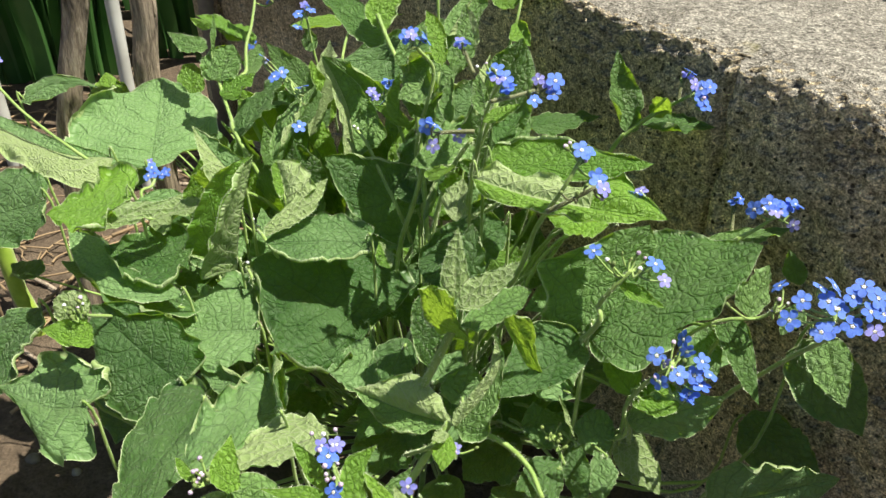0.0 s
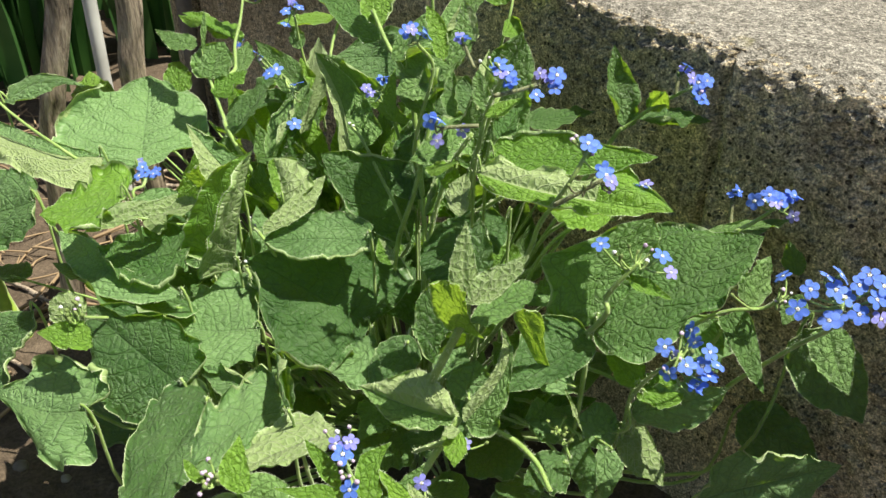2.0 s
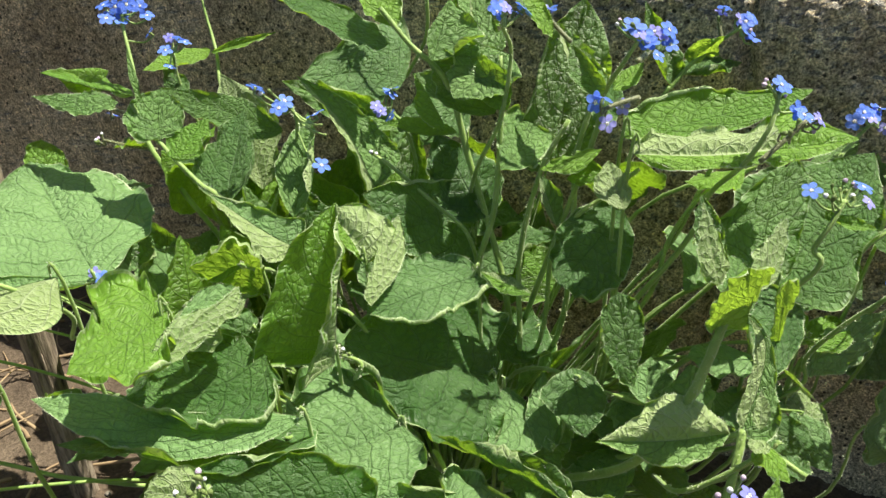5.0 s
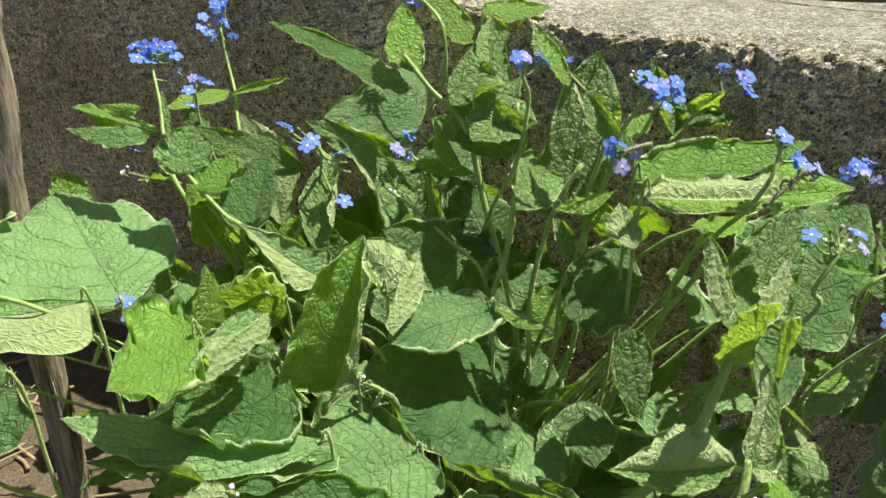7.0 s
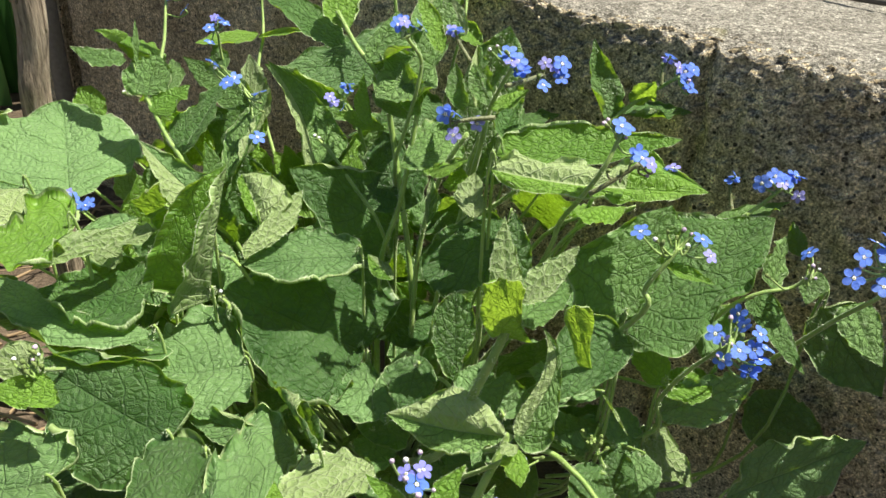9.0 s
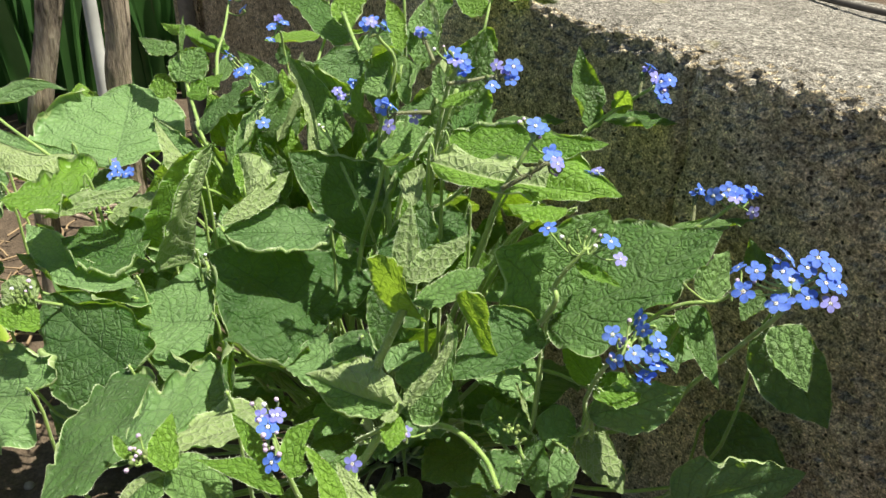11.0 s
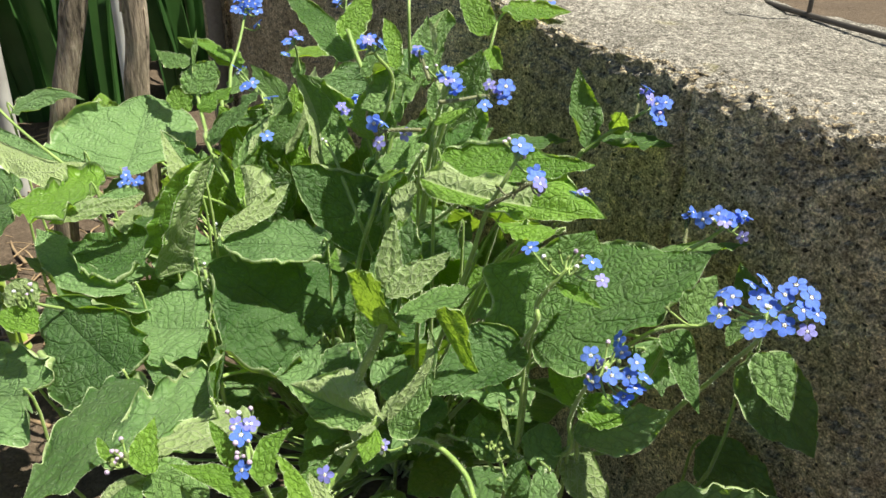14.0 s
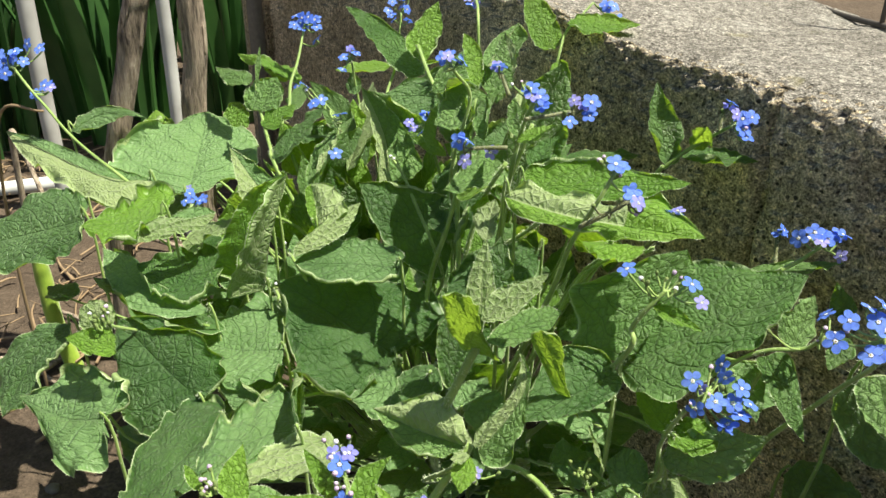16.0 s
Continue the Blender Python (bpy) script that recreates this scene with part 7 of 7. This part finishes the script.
shoot([(-0.0067, 0.3275, 0.1362), (-0.0106, 0.3517, 0.2034), (-0.0155, 0.3587, 0.2333), (-0.0244, 0.3707, 0.2469), (-0.0310, 0.3811, 0.2598)], 0.0016, 0.0010)
shoot([(-0.0999, 0.3719, 0.1920), (-0.1096, 0.3884, 0.2042), (-0.1178, 0.4054, 0.2172), (-0.1231, 0.4160, 0.2302)], 0.0012, 0.0008)
shoot([(0.0293, 0.2894, 0.1507), (0.0402, 0.2889, 0.1782), (0.0508, 0.2867, 0.1937), (0.0671, 0.2841, 0.2028)], 0.0011, 0.0008)
shoot([(-0.0011, 0.3135, 0.1327), (0.0041, 0.3124, 0.1782), (0.0208, 0.3020, 0.1992), (0.0285, 0.2961, 0.2086)], 0.0011, 0.0008)
shoot([(0.0774, 0.2572, 0.0992), (0.0791, 0.2481, 0.1318), (0.0965, 0.2480, 0.1412), (0.1098, 0.2484, 0.1758)], 0.0013, 0.0008)
shoot([(0.0174, 0.2358, 0.1311), (0.0328, 0.2262, 0.1252), (0.0383, 0.2120, 0.1213)], 0.0014, 0.0010)
shoot([(0.0293, 0.2947, 0.1593), (0.0427, 0.2889, 0.1782), (0.0520, 0.2880, 0.1957), (0.0562, 0.2854, 0.2105)], 0.0011, 0.0008)


# second layer: smaller leaves close behind the outer ones
UNDERLAY = random.Random(19)
AWAY = Vector((0.0, 0.60, -0.80))
for B0, T0 in list(OUTER):
    for k in (0, 2):
        # under each leaf one in its shade, and one farther in
        if k == 2 and int(B0.x * 1e4) % 2:
            continue
        c = B0.lerp(T0, UNDERLAY.uniform(0.1, 0.8)) - SUN_TO * UNDERLAY.uniform(0.034, 0.058) + Vector((UNDERLAY.gauss(0, 0.006), UNDERLAY.uniform(0.015, 0.028), 0)) if k == 0 else B0.lerp(T0, UNDERLAY.uniform(0.1, 0.9)) + AWAY * UNDERLAY.uniform(0.06, 0.105) + Vector([UNDERLAY.gauss(0, 0.012) for _ in range(3)])
        if (c - JOINT).dot(OUT) < 0.03 or not 0.045 < c.z < 0.20 or (c.z < 0.085 and (k == 2 or c.y < 0.32)) or (k == 0 and (c.z > 0.165 or c.x > 0.07 or c.y < 0.27)) or (c.x < -0.13 and c.y < 0.33):
            continue
        d = (T0 - B0).normalized() * 0.5 + Vector((UNDERLAY.gauss(0, 0.7), UNDERLAY.gauss(-0.2, 0.6), UNDERLAY.gauss(0, 0.35)))
        d.normalize()
        ln = UNDERLAY.uniform(0.030, 0.052) * (0.75 if k == 0 else 1)
        B, T = c - d * ln * 0.4, c + d * ln * 0.6
        s = d.cross(Vector((UNDERLAY.gauss(0, 0.35), UNDERLAY.gauss(-0.3, 0.35), 1))).normalized() * ln * UNDERLAY.uniform(0.28, 0.42)
        m = B.lerp(T, 0.3)
        g = Vector((-0.01, 0.375, 0)).lerp(Vector((B.x, B.y, 0)), 0.15)
        leaf(B, T, m - s, m + s, UNDERLAY.choice(("heart", "heart", "ovate")), bow=UNDERLAY.uniform(0.0, 0.12), lobe=0.15, wave=0.12, cup=UNDERLAY.uniform(-0.05, 0.15),
             stalk=[g, g.lerp(B, 0.6) + Vector((0, 0, B.z * 0.1))], stalk_r=0.0007)


# upright leaves behind the flowering shoots, in front of the wall
BACK = random.Random(31)
for i in range(64):
    at = Vector((BACK.uniform(-0.125, 0.055), BACK.uniform(0.36, 0.455), 0))
    if (at - JOINT).dot(OUT) < 0.028:
        continue
    at.z = BACK.uniform(0.105, 0.185) + 0.12 * (at.y - 0.36)
    up = Vector((BACK.gauss(-0.1, 0.45), BACK.gauss(-0.05, 0.35), BACK.uniform(0.45, 1.0))).normalized()
    ln = BACK.uniform(0.028, 0.046)
    face = Vector((BACK.gauss(-0.1, 0.4), -0.75, BACK.uniform(0.2, 0.7)))
    s = up.cross(face).normalized() * ln * BACK.uniform(0.26, 0.38)
    B, T = at - up * ln * 0.4, at + up * ln * 0.6
    m = B.lerp(T, 0.35)
    g = Vector((-0.01, 0.385, 0)).lerp(Vector((B.x, B.y, 0)), 0.2)
    leaf(B, T, m - s, m + s, BACK.choice(("heart", "ovate", "ovate")), bow=BACK.uniform(-0.05, 0.1), lobe=0.1, wave=0.12, cup=BACK.uniform(-0.1, 0.16), roll=BACK.choice(((0, 0), (50, 0), (0, 60))),
         curl=BACK.uniform(0.0, 0.5), mats=BACK.choice((CRISP, CRISP, YOUNG, (LEAF_TOP, LEAF_UNDER))), stalk=[g, g.lerp(B, 0.75) + Vector((0, 0.004, -0.01))], stalk_r=0.0008)


# low leaves that fill the heart of the clump
FILL = random.Random(77)
for i in range(50):
    a = FILL.uniform(0, 2 * math.pi)
    rad = 0.03 + 0.13 * math.sqrt(FILL.random())
    d = Vector((math.cos(a), math.sin(a), 0))
    c = Vector((-0.02, 0.325, 0))
    B = c + Vector((d.x * rad, d.y * rad * 0.72, 0))
    if (B - JOINT).dot(OUT) < 0.05 or B.y < 0.325:
        continue
    B.z = FILL.uniform(0.03, 0.10) * (1.0 - 0.35 * rad / 0.16) + (0.05 if B.y > 0.37 else 0)
    out = (d + Vector((FILL.gauss(0, 0.4), FILL.gauss(0, 0.4), FILL.uniform(-0.45, 0.35)))).normalized()
    ln = FILL.uniform(0.035, 0.06)
    T = B + out * ln
    T.z = max(T.z, 0.012)
    s = out.cross(Vector((FILL.gauss(0, 0.25), FILL.gauss(0, 0.25), 1))).normalized() * ln * FILL.uniform(0.30, 0.42)
    m = B.lerp(T, 0.3) + Vector((0, 0, FILL.uniform(0.0, 0.006)))
    leaf(B, T, m - s, m + s, "heart", bow=FILL.uniform(0.02, 0.10), wave=0.06, lobe=0.18, cup=FILL.uniform(-0.05, 0.1),
         stalk=[Vector((c.x + (B.x - c.x) * 0.2, 0.375, 0)), c.lerp(B, 0.72) + Vector((0, 0, 0.004))], stalk_r=0.0008)


# ---------------------------------------------------------------- behind and beside the plant
def vine_trunk(path, r, knots, label):
    """Stringy bark, knots, and loose strips that lift off."""
    pts = bezier(path, 14)
    base = Vector(path[0])
    root = tagged(empty("vine_trunk", base), label, "tree", "vine trunks")
    bm = bmesh.new()
    n = len(pts)
    sides = 44
    rings = []
    for i, p in enumerate(pts):
        ring = []
        for k in range(sides):
            a = 2 * math.pi * k / sides
            q = Vector((math.cos(a), math.sin(a), 0))
            f = 1 + 0.10 * noise.noise(Vector((a * 0.8, i * 0.05, base.x * 40))) + 0.11 * noise.noise(Vector((math.cos(a) * 4.5, math.sin(a) * 4.5, p.z * 9)))
            f += 0.22 * abs(noise.noise(Vector((math.cos(a) * 9, math.sin(a) * 9, p.z * 14)))) + 0.12 * noise.noise(Vector((math.cos(a) * 20, math.sin(a) * 20, p.z * 30)))
            for kz, ka, amp in knots:
                da = math.atan2(math.sin(a - ka), math.cos(a - ka))
                f += amp * math.exp(-((p.z - kz) / 0.009) ** 2 - (da / 0.7) ** 2)
            ring.append(bm.verts.new(p + q * r * f - base))
        rings.append(ring)
    for a, b in zip(rings, rings[1:]):
        for k in range(sides):
            bm.faces.new((a[k], a[(k + 1) % sides], b[(k + 1) % sides], b[k]))
    bm.faces.new(rings[-1])
    part("trunk", bm, BARK, root)
    rg = random.Random(int(base.x * -1000))
    for _ in range(16):
        i = rg.randrange(4, n - 12)
        a = rg.uniform(0, 2 * math.pi)
        q = Vector((math.cos(a), math.sin(a), 0))
        ln = rg.randrange(5, 11)
        strip = bmesh.new()
        line = [pts[min(n - 1, i + j)] + q * r * (1.04 + 0.10 * abs(j / ln - 0.4)) + Vector((0, 0, 0.002)) - base for j in range(ln)]
        tube(strip, line, 0.0009, 0.0004, 5, 0.3, a)
        part("bark_strip", strip, BARK, root)
    return root


vine_trunk([(-0.262, 0.48, -0.01), (-0.250, 0.478, 0.08), (-0.239, 0.475, 0.155), (-0.232, 0.475, 0.183), (-0.219, 0.475, 0.226), (-0.211, 0.475, 0.254), (-0.205, 0.475, 0.283), (-0.195, 0.48, 0.42), (-0.19, 0.49, 0.60)],
           0.0070, [(0.185, -1.0, 0.25), (0.245, -2.2, 0.22)], "brown vine trunk with stringy fissured bark")
vine_trunk([(-0.186, 0.482, -0.01), (-0.184, 0.479, 0.09), (-0.182, 0.477, 0.19), (-0.177, 0.477, 0.232), (-0.176, 0.477, 0.265), (-0.174, 0.477, 0.285), (-0.180, 0.48, 0.36), (-0.185, 0.485, 0.60)],
           0.0067, [(0.205, -1.9, 0.25), (0.150, -0.6, 0.2)], "brown vine trunk with peeling stringy bark and a knot")


def post(name, path, r, material, label, category, group=""):
    bm = bmesh.new()
    tube(bm, bezier(path, 8), r, r, 14, 0.06, path[0][0] * 30)
    return tagged(part(name, bm, material), label, category, group)


post("garden_stake", [(-0.440, 0.75, -0.02), (-0.440, 0.75, 0.12), (-0.438, 0.75, 0.24), (-0.436, 0.75, 0.45), (-0.434, 0.75, 0.7)], 0.0082, PAINT, "upright garden stake with worn white paint", "stake", "garden stakes")
post("garden_stake", [(-0.288, 0.70, -0.02), (-0.287, 0.70, 0.10), (-0.285, 0.70, 0.21), (-0.285, 0.70, 0.35), (-0.286, 0.70, 0.6)], 0.0058, PAINT, "thin garden stake with worn white paint", "stake", "garden stakes")
post("pipe", [(-0.75, 0.67, 0.012), (-0.566, 0.759, 0.012), (-0.50, 0.789, 0.012), (-0.465, 0.805, 0.012)], 0.008, PAINT, "white pipe lying on the soil", "pipe")


def sprout():
    """Thick smooth stalk of a bulb plant, folded like a gutter."""
    bm = bmesh.new()
    tube(bm, bezier([(-0.293, 0.47, -0.01), (-0.297, 0.47, 0.010), (-0.302, 0.47, 0.039), (-0.303, 0.47, 0.072), (-0.303, 0.47, 0.092), (-0.301, 0.472, 0.115), (-0.298, 0.476, 0.135)], 8), 0.0062, 0.0052, 12, 0.18, 3.0)
    return tagged(part("bulb_stalk", bm, STALK), "thick smooth yellow-green stalk rising from the soil", "plant")


sprout()

# concrete post and pipe at the far end of the wall
bm = bmesh.new()
bmesh.ops.create_cube(bm, size=1, matrix=Matrix.Translation(wall_point(-0.650, -0.03, 0.35)) @ pose(0, 0, 0, 0, 0, -54) @ Matrix.Diagonal((0.06, 0.06, 0.80, 1)))
bmesh.ops.bevel(bm, geom=bm.edges[:], offset=0.006, segments=2, affect="EDGES")
tagged(part("fence_post", bm, CONCRETE, smooth=False), "square grey concrete post at the wall's end", "post")
bm = bmesh.new()
tube(bm, [wall_point(-0.612, 0.008, z) for z in (-0.02, 0.1, 0.3, 0.7)], 0.008, 0.008, 12)
tagged(part("standpipe", bm, STONE), "dull grey upright pipe beside the wall's end", "pipe")


def iris_blade(root, at, lean, height, width, seed):
    """Sword-shaped leaf with a keel, arching outward."""
    bm = bmesh.new()
    r = random.Random(seed)
    d = Vector((lean[0], lean[1], 0))
    side = Vector((r.gauss(0, 1), r.gauss(0, 1), 0)).normalized()
    org = root.matrix_basis.translation
    rows = []
    for i in range(15):
        u = i / 14
        p = Vector(at) + Vector((0, 0, height * (u - 0.16 * u * u * (d.length * 2)))) + d * height * u ** 1.9
        w = width * (0.75 + 0.5 * u) * (1 - u ** 3.2) + 0.0004
        keel = side.cross(Vector((0, 0, 1))) * w * 0.35
        rows.append([bm.verts.new(p - side * w - org), bm.verts.new(p + keel - org), bm.verts.new(p + side * w - org)])
    for a, b in zip(rows, rows[1:]):
        for k in range(2):
            bm.faces.new((a[k], a[k + 1], b[k + 1], b[k]))
    return part("blade", bm, IRIS, root)


IR = random.Random(12)
for cx, cy, n in ((-0.50, 1.02, 34), (-0.36, 1.12, 30), (-0.64, 0.95, 30), (-0.80, 1.15, 26), (-0.47, 1.35, 26)):
    clump = tagged(empty("iris_clump", (cx, cy, 0)), "clump of dark green sword-shaped iris leaves", "plant", "iris clumps")
    for i in range(n):
        a = IR.uniform(0, 6.283)
        rr = 0.07 * math.sqrt(IR.random())
        iris_blade(clump, (cx + rr * math.cos(a), cy + rr * math.sin(a), -0.005), (math.cos(a) * IR.uniform(0.05, 0.42), math.sin(a) * IR.uniform(0.05, 0.6)), IR.uniform(0.28, 0.52), IR.uniform(0.010, 0.019), i * 7 + int(cx * 100))

# a plain dark boundary behind the bed
bm = bmesh.new()
bmesh.ops.create_cube(bm, size=1, matrix=Matrix.Translation((-1.0, 1.85, 0.5)) @ pose(0, 0, 0, 0, 0, 18) @ Matrix.Diagonal((3.2, 0.10, 1.2, 1)))
tagged(part("wall_back", bm, SOIL, smooth=False), "dark earthy boundary wall behind the bed", "wall", kind="structure")

# wire lying along the back of the wall's top
bm = bmesh.new()
tube(bm, bezier([(0.170, 0.660, 0.262), (0.1985, 0.575, 0.259), (0.2060, 0.535, 0.258), (0.2095, 0.505, 0.257), (0.2205, 0.468, 0.257), (0.2361, 0.425, 0.257), (0.252, 0.384, 0.258), (0.275, 0.340, 0.260), (0.32, 0.26, 0.258), (0.37, 0.18, 0.256)], 6), 0.0017, 0.0017, 8)
tube(bm, bezier([(0.2205, 0.468, 0.257), (0.2215, 0.469, 0.30), (0.2240, 0.471, 0.36)], 4), 0.0014, 0.0014, 7)
tagged(part("fence_wire", bm, WIRE), "dark rusty wire lying along the wall top", "wire")


# ---------------------------------------------------------------- litter on the soil
LIT = random.Random(3)


def straw(bm, x, y, ln, r, rise):
    a = LIT.uniform(0, math.pi)
    z = ground_height(x, y) + r + LIT.uniform(0, rise)
    d = Vector((math.cos(a), math.sin(a), LIT.uniform(-0.08, 0.08)))
    c = Vector((x, y, z))
    bend = Vector((LIT.gauss(0, 1), LIT.gauss(0, 1), abs(LIT.gauss(0, 0.4)))) * ln * 0.08
    tube(bm, bezier([c - d * ln / 2, c + bend, c + d * ln / 2], 4), r, r * 0.6, 5)


bm = bmesh.new()
for _ in range(420):
    x, y = LIT.uniform(-0.62, -0.16), LIT.uniform(0.38, 0.95)
    straw(bm, x, y, LIT.uniform(0.01, 0.06), LIT.uniform(0.0005, 0.0018), 0.008)
tagged(part("dry_litter", bm, DRY), "scattered dry straw and stem litter on the soil", "litter", kind="stuff")
for _ in range(14):
    bm = bmesh.new()
    straw(bm, LIT.uniform(-0.55, -0.22), LIT.uniform(0.42, 0.75), LIT.uniform(0.06, 0.15), LIT.uniform(0.0018, 0.0034), 0.006)
    tagged(part("twig", bm, BARK), "dry brown twig lying on the soil", "twig", "twigs on the soil")
for i in range(26):
    x, y = LIT.uniform(-0.40, -0.12), LIT.uniform(0.24, 0.50)
    if i == 0:
        x, y = -0.247, 0.344
    r = LIT.uniform(0.0012, 0.0030) if i else 0.0038
    bm = bmesh.new()
    bmesh.ops.create_icosphere(bm, subdivisions=2, radius=1)
    for v in bm.verts:
        v.co *= 1 + 0.35 * noise.noise(v.co * 1.1 + Vector((i * 3.1, 0, 0)))
        v.co = Vector((v.co.x * r * 1.2, v.co.y * r, v.co.z * r * 0.7))
    ob = tagged(part("pebble", bm, STONE), "small rough grey pebble in the soil", "pebble", "pebbles in the soil")
    ob.location = (x, y, ground_height(x, y) + r * 0.35)

# a dry twig that stands in the soil and bends over, and a pale dead stem beside it
bm = bmesh.new()
tube(bm, bezier([(-0.318, 0.487, -0.004), (-0.312, 0.480, 0.09), (-0.304, 0.473, 0.174), (-0.288, 0.455, 0.178), (-0.266, 0.432, 0.154)], 8), 0.0026, 0.0014, 8, 0.15, 2.0)
tagged(part("twig", bm, BARK), "dry brown bent twig leaning in the bed", "twig", "twigs on the soil")
bm = bmesh.new()
tube(bm, bezier([(-0.300, 0.440, -0.004), (-0.292, 0.430, 0.12), (-0.270, 0.414, 0.208), (-0.237, 0.403, 0.216)], 8), 0.0012, 0.0007, 7, 0.1, 5.0)
tagged(part("dead_stem", bm, DRY), "thin pale dead stem arching over the leaves", "stem")
